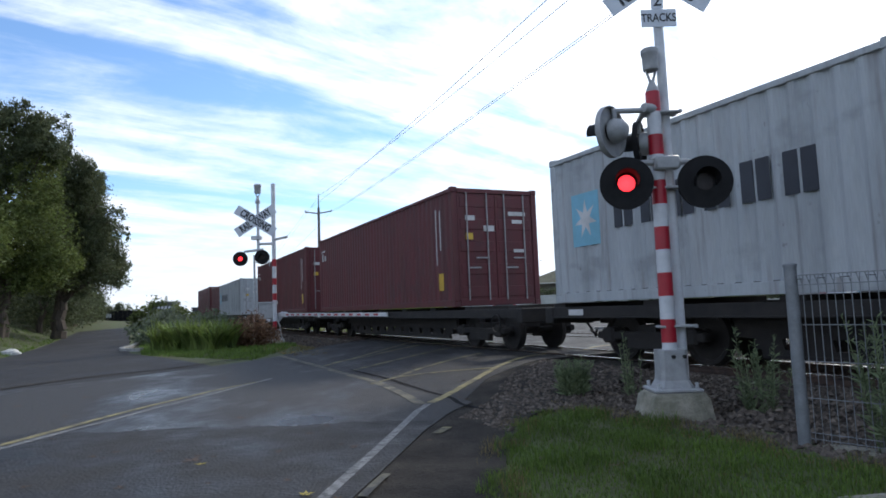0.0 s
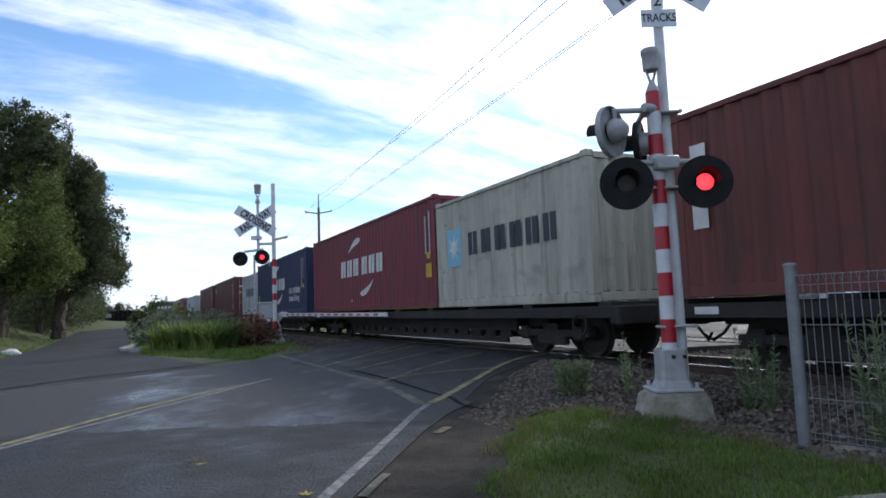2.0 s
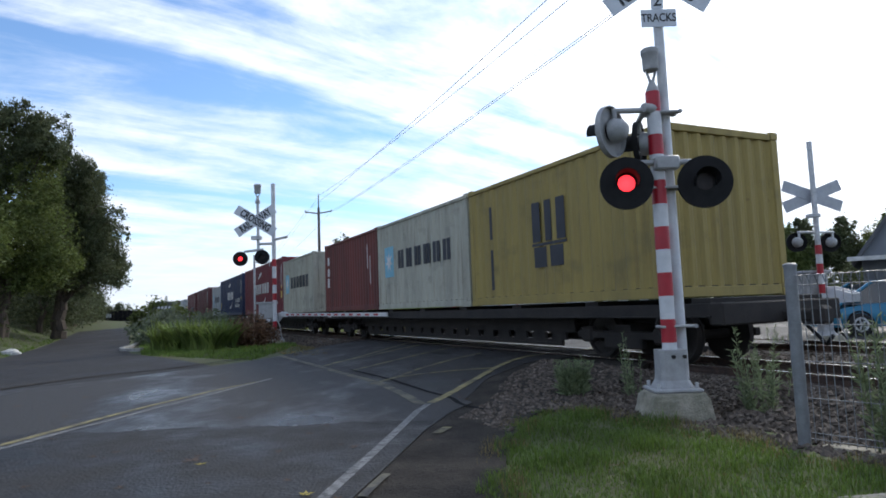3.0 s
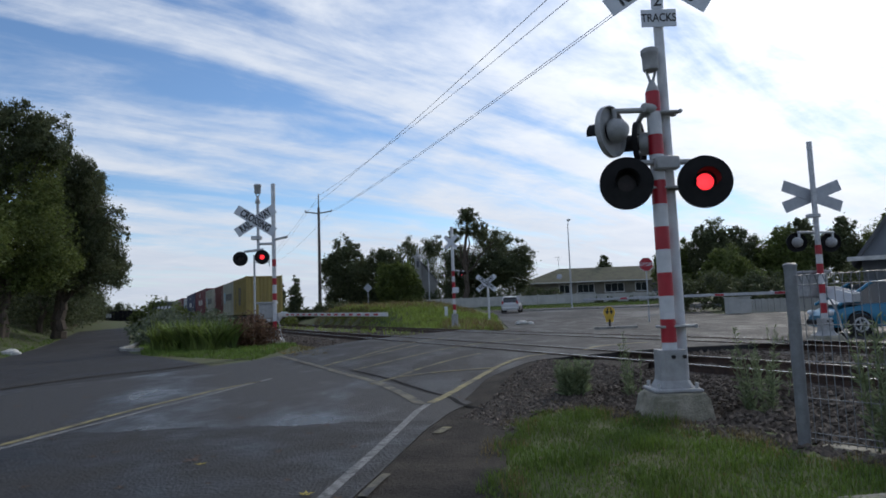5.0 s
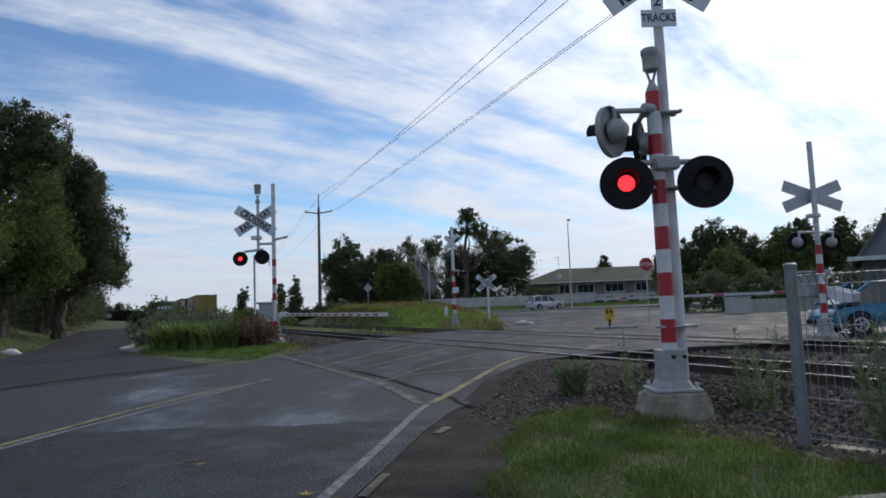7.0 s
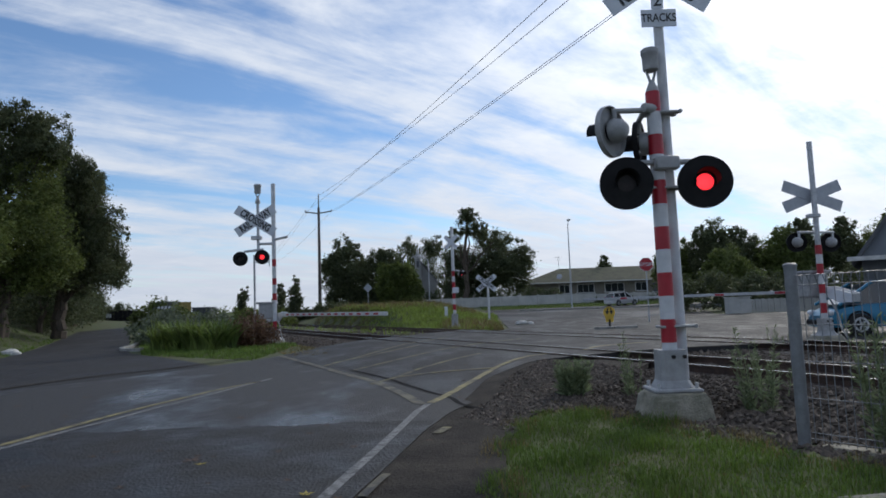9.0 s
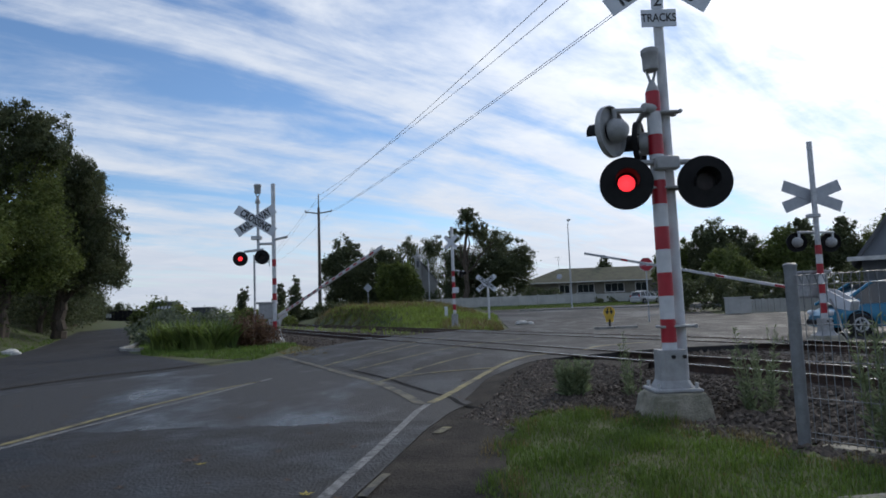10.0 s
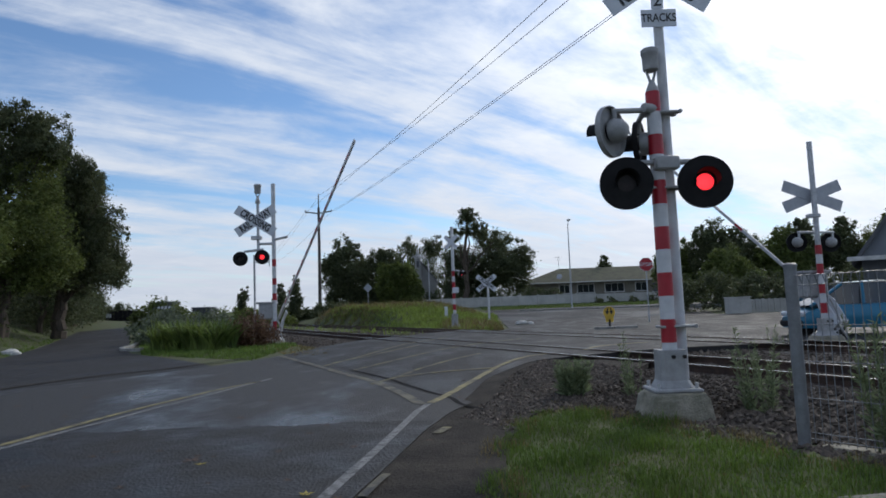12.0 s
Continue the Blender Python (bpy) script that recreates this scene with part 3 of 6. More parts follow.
def arc_shape(x, z, w, h, flip, y):
    """A long tapering swoosh."""
    top, bot = [], []
    for i in range(13):
        t = i / 12
        px = x - w / 2 + w * t
        pz = z + (h * (1 - (1 - t) ** 2.2) - h / 2) if not flip else z + (h * t ** 2.2 - h / 2)
        th = 0.10 * math.sin(math.pi * min(1, max(0, (t if not flip else 1 - t)))) ** 0.6 * (0.4 + (t if not flip else 1 - t)) + 0.01
        top.append((px, pz + th))
        bot.append((px, pz - th))
    sh = Shape()
    for i in range(12):
        sh.plate([bot[i], bot[i + 1], top[i + 1], top[i]], 0.004, Matrix.Translation((0, y, 0)))
    return sh


def container(s_near, feet, high, paint, near_end, label, logo=None, s_far=None):
    """The end nearer the eye stands at s_near; local x runs toward the train's tail and -y faces the eye."""
    L = {20: 6.058, 40: 12.192}[feet]
    H = 2.896 if high else 2.591
    W = 2.438
    s_mid = s_near + L / 2
    root = thing("shipping_container", Matrix(), label, "container", "containers on the train")
    sh = corrugated(L - 0.28, H, -W / 2 + 0.022)
    part("side_wall", sh, paint, root)
    far = Shape().sheet([[(-x, -y, z) for x, y, z in sh.v[:len(sh.v) // 2]], [(-x, -y, z) for x, y, z in sh.v[len(sh.v) // 2:]]])
    part("side_wall", far, paint, root)
    roof = Shape().box((0, 0, H - 0.03), (L - 0.2, W - 0.12, 0.03))
    part("roof", roof, paint, root)
    part("floor", Shape().box((0, 0, 0.15), (L - 0.1, W - 0.1, 0.06)), STEEL_DARK, root)
    for y in (-1, 1):
        part("top_rail", Shape().box((0, y * (W / 2 - 0.035), H - 0.07), (L - 0.34, 0.07, 0.08), None, 0.008), paint, root)
        part("bottom_rail", Shape().box((0, y * (W / 2 - 0.03), 0.09), (L - 0.34, 0.06, 0.16), None, 0.008), paint, root)
        for x in (-1, 1):
            part("corner_post", Shape().box((x * (L / 2 - 0.09), y * (W / 2 - 0.08), H / 2), (0.16, 0.15, H - 0.25), None, 0.012), paint, root)
            for z in (0.06, H - 0.06):
                part("corner_casting", Shape().box((x * (L / 2 - 0.089), y * (W / 2 - 0.081), z), (0.178, 0.162, 0.122), None, 0.01), paint, root)
    for x in (-1, 1):
        part("end_rail", Shape().box((x * (L / 2 - 0.06), 0, H - 0.08), (0.1, W - 0.34, 0.11), None, 0.008), paint, root)
        part("end_rail", Shape().box((x * (L / 2 - 0.06), 0, 0.09), (0.1, W - 0.34, 0.15), None, 0.008), paint, root)
        doors = (near_end == "doors") == (x > 0)
        turn = Matrix.Rotation(radians(90 if x > 0 else -90), 4, "Z")
        if not doors:
            w = corrugated(W - 0.3, H - 0.04, -L / 2 + 0.03, 0.26, 0.045)
            ob = part("end_wall", w, paint, root)
            ob.data.transform(turn)
        else:
            for sgn in (-1, 1):
                leaf = Shape()
                lw = W / 2 - 0.18
                cx = sgn * (lw / 2 + 0.01)
                leaf.box((cx, -L / 2 + 0.06, H / 2), (lw, 0.05, H - 0.3))
                d = part("door", leaf, paint, root)
                d.data.transform(turn)
                for z in np.linspace(0.35, H - 0.35, 5):
                    pn = part("door_panel", Shape().box((cx, -L / 2 + 0.030, float(z)), (lw - 0.12, 0.022, 0.26), None, 0.01), paint, d)
                    pn.data.transform(turn)
                for k in (-1, 1):
                    bx = cx + k * lw * 0.27
                    b = part("locking_bar", Shape().tube((bx, -L / 2 + 0.004, 0.14), (bx, -L / 2 + 0.004, H - 0.12), 0.019, None, 8), BAR_GALV, d, "galvanised locking bar")
                    b.data.transform(turn)
                    hh = part("bar_handle", Shape().box((bx - k * 0.16, -L / 2 - 0.008, 1.05 + 0.12 * k), (0.36, 0.016, 0.04), None, 0.004), BAR_GALV, d)
                    hh.data.transform(turn)
            for px, pz, pw, ph, mt in ((-0.72, H - 0.75, 0.26, 0.12, MARK_WHITE), (0.62, H - 0.62, 0.5, 0.10, MARK_WHITE), (0.62, H - 0.82, 0.3, 0.09, MARK_WHITE),
                                       (0.66, H - 1.55, 0.34, 0.08, MARK_WHITE), (-0.20, H - 1.0, 0.30, 0.14, MARK_WHITE), (-0.75, H - 1.2, 0.2, 0.16, MARK_YELLOW)):
                lab = part("label", Shape().plate([(px - pw / 2, pz - ph / 2), (px + pw / 2, pz - ph / 2), (px + pw / 2, pz + ph / 2), (px - pw / 2, pz + ph / 2)], 0.004,
                                                  Matrix.Translation((0, -L / 2 + 0.018, 0))), mt, root)
                lab.data.transform(turn)
    y = -W / 2 + 0.018
    if logo:
        logo(root, L, H, y)
    TRAIN.append((root, s_mid, DECK))
    return root


# local x grows toward the tail, so that seen from the eye's side it runs left to right


def glyph_bars(root, material, x, z, w, h, y, lean):
    """One plain mark of a brand row: a slab parted by a narrow slit."""
    b = w * 0.455
    blocks("logo_block", root, material, [(x - w / 2 + b / 2, z, b, h, lean), (x + w / 2 - b / 2, z, b, h, lean)], y)


def logo_star(root, L, H, y):
    """Square with a star and a row of plain dark blocks."""
    x0 = -L / 2
    part("logo_square", Shape().box((x0 + 0.95, y, 1.40), (0.72, 0.004, 0.90)), MARK_BLUE, root, "light blue square with a white star")
    star = [((0.30 if i % 2 == 0 else 0.12) * math.sin(math.pi * i / 7), (0.34 if i % 2 == 0 else 0.13) * math.cos(math.pi * i / 7)) for i in range(14)]
    vs = [Vector((x0 + 0.95 + a, y - 0.004, 1.40 + b)) for a, b in [(0, 0)] + star]
    part("star", Shape().add(vs, [(0, i + 1, (i + 1) % 14 + 1) for i in range(14)]), MARK_WHITE, root)
    for i in range(6):
        glyph_bars(root, MARK_DARK, x0 + 1.88 + i * 0.60, 1.42, 0.42, 0.52, y, 0.0)


def white_marks(root, x0, y, first, k=1.0):
    for j in range(2):
        for i in range(3):
            glyph_bars(root, MARK_WHITE, x0 + first + k * (0.32 + j * 2.35 + i * 0.72), 1.48, 0.54 * k, 0.58, y, 0.02)
    part("logo_swoosh", arc_shape(x0 + first + 1.62 - (1 - k) * 1.6, 2.20, 1.35, 0.36, False, y), MARK_WHITE, root)
    part("logo_swoosh", arc_shape(x0 + first + 2.85 - (1 - k) * 3.2, 0.77, 1.35, 0.42, True, y), MARK_WHITE, root)


def logo_swoosh(root, L, H, y):
    x0 = -L / 2
    white_marks(root, x0, y, 3.9)
    blocks("label", root, MARK_YELLOW, [(x0 + 11.72, 0.97, 0.34, 0.36, 0), (x0 + 11.72, 1.36, 0.2, 0.16, 0)], y)
    blocks("label", root, MARK_WHITE, [(x0 + 11.82, 1.95, 0.06, 1.1, 0), (x0 + 11.57, 1.9, 0.05, 1.0, 0), (x0 + 5.14, 0.35, 0.08, 0.08, 0)], y)


def logo_swoosh_eco(root, L, H, y):
    x0 = -L / 2
    white_marks(root, x0, y, 4.4, 0.735)
    lettering("eco container", 0.52, Matrix.Translation((x0 + 9.85, y - 0.001, 1.10)) @ UPRIGHT, MARK_WHITE, root, stretch=0.80)
    lettering("bamboo flooring", 0.42, Matrix.Translation((x0 + 9.70, y - 0.001, 0.70)) @ UPRIGHT, MARK_WHITE, root, stretch=0.74)
    blocks("label", root, MARK_YELLOW, [(x0 + 0.5, 0.8, 0.22, 0.5, 0), (L / 2 - 0.6, 1.2, 0.2, 0.16, 0)], y)
    blocks("label", root, MARK_WHITE, [(L / 2 - 0.62, 2.0, 0.05, 1.0, 0), (L / 2 - 0.95, 1.8, 0.05, 1.3, 0)], y)


def logo_stack(root, L, H, y):
    x0 = -L / 2
    blocks("logo_block", root, MARK_DARK, [(x0 + 2.66, 1.54, 0.26, 0.76, 0), (x0 + 3.05, 1.54, 0.20, 0.76, 0), (x0 + 3.44, 1.54, 0.26, 0.76, 0), (x0 + 3.05, 1.11, 1.1, 0.05, 0),
                                           (x0 + 2.76, 0.87, 0.40, 0.38, 0), (x0 + 3.28, 0.87, 0.40, 0.38, 0)], y)
    blocks("label", root, MARK_DARK, [(x0 + 0.95, 1.75, 0.10, 0.7, 0), (x0 + 0.95, 0.75, 0.10, 0.85, 0)], y)


def logo_vertical(root, L, H, y):
    x0 = -L / 2
    blocks("logo_block", root, MARK_WHITE, [(x0 + 0.47, 1.93, 0.26, 0.30, 0), (x0 + 0.47, 1.50, 0.26, 0.30, 0), (x0 + 0.45, 1.10, 0.26, 0.34, 0)], y)
    blocks("label", root, MARK_WHITE, [(x0 + 5.1, 1.75, 0.05, 0.8, 0), (x0 + 5.35, 1.3, 0.05, 0.9, 0), (x0 + 5.9, 1.0, 0.05, 0.5, 0)], y)


def logo_small(root, L, H, y):
    blocks("label", root, MARK_WHITE, [(-L / 2 + 0.55, 2.38, 0.5, 0.07, 0.08), (-L / 2 + 0.45, 2.15, 0.16, 0.3, 0), (-L / 2 + 0.8, 2.1, 0.2, 0.2, 0)], y)
    blocks("label", root, MARK_YELLOW, [(L / 2 - 0.74, 0.62, 0.26, 0.42, 0)], y)
    blocks("label", root, MARK_WHITE, [(L / 2 - 0.72, 1.9, 0.05, 1.0, 0), (L / 2 - 0.95, 1.75, 0.05, 1.4, 0)], y)


WHEELS = []


def wagon(s_near, length):
    """A bogie flat wagon; local x toward the tail."""
    root = thing("flat_wagon", Matrix(), "grimy dark steel bogie container flat wagon", "wagon", "wagons of the train")
    L = length
    up_ = 0.11               # the deck over the bogies
    part("centre_sill", Shape().box((0, 0, 0.62 + up_), (L - 0.7, 0.42, 0.30)).box((0, 0, 0.46 + up_), (L - 9, 0.36, 0.12)), STEEL_DARK, root)
    for y in (-1, 1):
        part("side_sill", Shape().box((0, y * 1.13, 0.70 + up_), (L - 0.4, 0.09, 0.19), None, 0.01).box((0, y * 1.16, 0.615 + up_), (L - 0.4, 0.12, 0.02)), STEEL_DARK, root)
        belly = Shape().box((0, y * 0.70, 0.57), (L - 7.6, 0.05, 0.28)).box((0, y * 0.70, 0.20), (L - 8.6, 0.09, 0.05))
        belly.box((0, y * 0.70, 0.23), (L - 8.4, 0.05, 0.12))
        m_ = int((L - 8.6) / 0.66)
        step = (L - 8.6) / m_
        for i in range(m_ + 1):
            c = -(L - 8.6) / 2 + i * step
            belly.plate([(c - step / 2 + 0.10, 0.285), (c + step / 2 - 0.10, 0.285), (c + step / 2 - 0.14, 0.435), (c - step / 2 + 0.14, 0.435)], 0.05, Matrix.Translation((0, y * 0.70, 0)))
        part("truss", belly, STEEL_DARK, root)
    k = 9
    for i in range(k):
        bx = -L / 2 + 0.4 + (L - 0.8) * i / (k - 1)
        part("crossbearer", Shape().box((bx, 0, 0.79), (0.24, 2.2, 0.16)), STEEL_DARK, root)
        part("container_pad", Shape().box((bx, 0, 0.923), (0.34, 2.3, 0.104), None, 0.01), STEEL_DARK, root)
    for x in (-1, 1):
        part("headstock", Shape().box((x * (L / 2 - 0.12), 0, 0.76), (0.24, 2.4, 0.30), None, 0.02), STEEL_DARK, root)
        part("coupler", Shape().box((x * (L / 2 + 0.28), 0, 0.70), (0.60, 0.14, 0.16), None, 0.03).box((x * (L / 2 + 0.52), 0, 0.70), (0.2, 0.26, 0.26), None, 0.05), STEEL_DARK, root)
        part("brake_hose", Shape().path([(x * (L / 2), 0.35, 0.6), (x * (L / 2 + 0.18), 0.36, 0.42), (x * (L / 2 + 0.35), 0.3, 0.30), (x * (L / 2 + 0.5), 0.22, 0.42)], 0.025, 6), BLACK_PAINT, root)
        bx = x * (L / 2 - 2.3)
        fr = Shape()
        for y in (-1, 1):
            yy = y * 0.86
            fr.box((bx, yy, 0.42), (2.3, 0.14, 0.13), None, 0.02).box((bx, yy, 0.30), (0.9, 0.14, 0.2), None, 0.03)
            for w in (-0.87, 0.87):
                fr.box((bx + w, yy, 0.42), (0.30, 0.20, 0.26), None, 0.04)
            for w in (-0.16, 0, 0.16):
                fr.tube((bx + w, yy, 0.22), (bx + w, yy, 0.42), 0.06, None, 8)
        fr.box((bx, 0, 0.44), (0.4, 1.8, 0.3))
        bogie = part("bogie", fr, STEEL_DARK, root)
        for w in (-0.87, 0.87):
            ws = Shape().tube((0, -0.7, 0), (0, 0.7, 0), 0.075, None, 10)
            for y in (-1, 1):
                ws.turned((0, y * 0.47, 0), (0, y, 0), [(0.44, 0), (0.445, 0.03), (0.42, 0.035), (0.41, 0.125), (0.36, 0.13), (0.33, 0.09), (0.13, 0.09), (0.12, 0.15)], 24)
            wo = part("wheelset", ws, STEEL_DARK, bogie, smooth=True)
            WHEELS.append((wo, bx + w, 0.41))
    part("label", Shape().box((-L / 2 + 0.9, -1.178, 0.81), (0.4, 0.006, 0.10)), MARK_WHITE, root)
    part("handbrake_wheel", Shape().ring((L / 2 - 1.0, -1.22, 0.6), (0, 1, 0), 0.17, 0.20, 0.03, 20), STEEL_DARK, root)
    TRAIN.append((root, s_near + L / 2, RAIL_Z))
    return root


wagon(-49.3, 19.6)
container(-48.51, 20, False, C_YELLOW, "wall", "ochre yellow twenty-foot shipping container with dark logo blocks", logo_stack)
container(-42.38, 20, False, C_GREY, "wall", "grimy pale grey twenty-foot shipping container with dark logo", logo_star)
container(-36.25, 20, False, C_RUST, "wall", "faded rust red twenty-foot shipping container", logo_vertical)
wagon(-28.9, 19.3)
container(-28.32, 20, False, C_GREY, "wall", "grey-green grimy twenty-foot shipping container with dark logo", logo_star)
container(-22.18, 40, True, C_RED, "wall", "oxide red forty-foot shipping container with white logo", logo_swoosh)
wagon(-9.1, 19.2)
container(-8.64, 40, True, C_BLUE, "doors", "navy blue forty-foot shipping container with white lettering", logo_swoosh_eco)
container(3.65, 20, False, C_WHITE, "doors", "chalky white twenty-foot shipping container with dark logo", logo_star)
wagon(10.9, 16.4)
container(13.77, 40, True, C_BROWN, "doors", "brown-red forty-foot shipping container with barred doors", logo_small)
wagon(27.9, 18.8)
container(28.33, 40, True, C_BROWN, "doors", "brown-red shipping container further up the train", logo_small)
wagon(47.1, 19.6)
container(47.55, 40, False, C_WHITE, "doors", "pale grey shipping container further up the train", logo_star)
container(59.85, 20, False, C_BROWN, "doors", "brown-red shipping container further up the train", None)
wagon(67.3, 19.6)
container(67.9, 40, True, C_BROWN, "doors", "brown-red shipping container at the head of the train", None)
for thing_, s_mid, z in TRAIN:
    p = at(s_mid, NEAR, z)
    thing_.matrix_basis = pose(p.x, p.y, z, 0, 0, TURN + 180)

# ---- signals and barriers of the crossing ----
SHUTTERS, ARMS = [], []
FLASH = [0.13, 0.93, 1.70, 2.33, 3.13, 3.87, 4.60, 5.30, 5.93, 6.70, 7.43, 8.13, 8.77, 9.57, 10.27, 10.93, 11.87]


def lamp(parent, c, facing, side=None, r=0.287, material=BLACK_PAINT):
    """Flashing lamp: round backing with a hole, hood, lens and an added shutter that blanks it. facing: degrees, 0
    looks to -Y.
    """
    root = part("lamp", Shape().ring((0, 0, 0), (0, 1, 0), 0.094, r, 0.012, 40).ring((0, 0.03, 0), (0, 1, 0), r - 0.012, r, 0.05, 40), material, parent, "round black lamp backing")
    root.matrix_basis = pose(*c, 0, 0, facing)
    hood = Shape()
    rows = []
    for d, rr in ((0.0, 0.118), (-0.10, 0.122), (-0.20, 0.128)):
        rows.append([(rr * math.cos(t), d - 0.006, rr * math.sin(t)) for t in np.linspace(radians(-25 + 60 * -d), radians(205 - 60 * -d), 17)])
    hood.sheet(rows)
    rows2 = [[(x * 0.965, y, z * 0.965) for x, y, z in r_] for r_ in rows]
    hood.sheet(rows2)
    part("hood", hood, BLACK_PAINT, root)
    part("lens", Shape().turned((0, 0.034, 0), (0, -1, 0), [(0.092, 0), (0.088, 0.006), (0.05, 0.014), (0.01, 0.016)], 28), LENS_LIT if side else SHUTTER, root, "red lens", smooth=True)
    part("housing", Shape().turned((0, 0.045, 0), (0, 1, 0), [(0.13, 0), (0.135, 0.05), (0.11, 0.13), (0.06, 0.17), (0.01, 0.175)], 20), GREY_PAINT, root, "grey lamp housing", smooth=True)
    # added disc, no real lamp part: covers the steadily glowing lens while it is off
    sh = part("shutter", Shape().tube((0, 0.008, 0), (0, 0.013, 0), 0.0975, None, 28), SHUTTER, root, "added dark disc that hides the glowing lens")
    if side:
        SHUTTERS.append((sh, side))
    return root


def bands(parent, r, levels, first):
    """A mast in red and white sleeves, from the lowest level up."""
    red = first == "red"
    for a, b in zip(levels, levels[1:]):
        part("sleeve", Shape().tube((0, 0, a), (0, 0, b), r if not red else r + 0.0015, None, 24), MAST_RED if red else MAST_WHITE, parent, "red band" if red else "white band", smooth=True)
        red = not red


def bell(parent, c, k=1.0):
    x, y, z = c
    part("bell", Shape().turned((x, y, z), (0, 0, 1), [(0.06 * k, 0), (0.085 * k, 0.015 * k), (0.092 * k, 0.19 * k), (0.10 * k, 0.20 * k), (0.10 * k, 0.245 * k), (0.085 * k, 0.26 * k)], 24), GREY_PAINT, parent, "grey warning bell", smooth=True)
    part("bell_yoke", Shape().tube((x - 0.055 * k, y, z + 0.02 * k), (x - 0.012 * k, y, z - 0.13 * k), 0.016 * k, None, 8).tube((x + 0.055 * k, y, z + 0.02 * k), (x + 0.012 * k, y, z - 0.13 * k), 0.016 * k, None, 8)
         .turned((x, y, z - 0.27 * k), (0, 0, 1), [(0.07 * k, 0), (0.068 * k, 0.06 * k), (0.03 * k, 0.15 * k), (0.02 * k, 0.17 * k)], 16), GREY_PAINT, parent, smooth=True)


def crossbuck(parent, c, arm, width, facing, words=("RAIL     WAY", "CROSSING"), angle=33, back=False):
    root = part("crossbuck", Shape().box((0, 0, 0), (0.05, 0.03, 0.3)), GALV, parent, "white crossed boards with black letters" if not back else "bare metal back of crossed boards")
    root.matrix_basis = pose(*c, 0, 0, facing)
    for k, (sg, word) in enumerate(((1, words[0]), (-1, words[1]))):
        rot = pose(0, -0.02 - 0.012 * k, 0, 0, -sg * angle, 0)
        sh = Shape().box((0, 0, 0), (arm, 0.006, width), None, 0.002)
        board = part("board", sh, SIGN_GREY if back else SIGN_WHITE, root)
        board.data.transform(rot)
        if not back and word:
            cell = lettering(word, width * 1.02, rot @ Matrix.Translation((0, -0.0045, 0)) @ UPRIGHT, BLACK_TEXT, root, bold=0.035, stretch=0.98 * (arm * 0.92 / width) / (0.74 * len(word) if word[0] == "C" else 0.56 * len(word)))
            cell.name = "lettering"
    return root


def pedestal(parent, w, h, z):
    sh = Shape()
    sh.box((0, 0, z + 0.02), (w * 1.75, w * 1.6, 0.04), None, 0.012)
    rows = [(w * 1.35, z + 0.04), (w * 1.05, z + 0.12), (w, z + 0.2), (w, z + h)]
    vs, fs = [], []
    for k, (ww, zz) in enumerate(rows):
        e = ww * 0.12
        a, b = ww / 2, ww / 2 * 0.92
        vs += [(-a + e, -b, zz), (a - e, -b, zz), (a, -b + e, zz), (a, b - e, zz), (a - e, b, zz), (-a + e, b, zz), (-a, b - e, zz), (-a, -b + e, zz)]
        if k:
            o = (k - 1) * 8
            fs += [(o + i, o + (i + 1) % 8, o + 8 + (i + 1) % 8, o + 8 + i) for i in range(8)]
    fs.append(tuple(range(24, 32)))
    sh.add(vs, fs)
    part("pedestal", sh, GREY_PAINT, parent, "grey cast pedestal")
    for x, y, zz in ((-0.6, -0.55, 0.05), (0.6, -0.55, 0.05), (-0.6, 0.55, 0.05), (0.6, 0.55, 0.05)):
        part("bolt", Shape().tube((x * w * 1.15, y * w * 1.1, z + 0.03), (x * w * 1.15, y * w * 1.1, z + zz + 0.05), 0.02, None, 6), GALV, parent)
    for x in (-0.05, 0.36):
        part("bolt", Shape().tube((x * w, -w * 0.44, z + h - 0.07), (x * w, -w * 0.56, z + h - 0.07), 0.022, None, 6), STEEL_DARK, parent)


def plinth(parent, w, h, z):
    rnd = random.Random(5)
    vs, n = [], 16
    levels = ((0.62, 0), (0.60, 0.4), (0.55, 0.78), (0.50, 0.95), (0.44, 1.0))
    for k, zz in levels:
        for i in range(n):
            t = 2 * math.pi * i / n
            c, s = math.cos(t), math.sin(t)
            q = (abs(c) ** 5 + abs(s) ** 5) ** (-1 / 5)
            r = w * k * q * (1 + rnd.uniform(-0.025, 0.025)) * 0.92
            vs.append((r * c, r * s, z + h * zz + (rnd.uniform(-0.012, 0.012) if 0 < zz < 1 else 0)))
    fs = [(k * n + i, k * n + (i + 1) % n, (k + 1) * n + (i + 1) % n, (k + 1) * n + i) for k in range(len(levels) - 1) for i in range(n)]
    fs.append(tuple(range((len(levels) - 1) * n, len(levels) * n)))
    part("plinth", Shape().add(vs, fs), CONCRETE, parent, "weathered concrete footing")


# the signal beside the grass verge
sig = thing("crossing_signal", pose(2.415, 7.1, 0.0), "red and white banded crossing signal with paired flashing lamps", "crossing signal", "crossing signals")
plinth(sig, 0.66, 0.34, -0.45)
pedestal(sig, 0.29, 0.44, -0.11)
bands(sig, 0.078, [0.33, 0.406, 0.657, 0.908, 1.162, 1.417, 1.667, 1.919, 2.185, 2.473, 2.698, 2.956, 3.19], "white")
bell(sig, (0.0, 0, 3.43))
part("pole", Shape().tube((0.17, 0.10, 0.0), (0.15, 0.10, 4.9), 0.055, None, 20), MAST_WHITE, sig, "slim white sign pole", smooth=True)
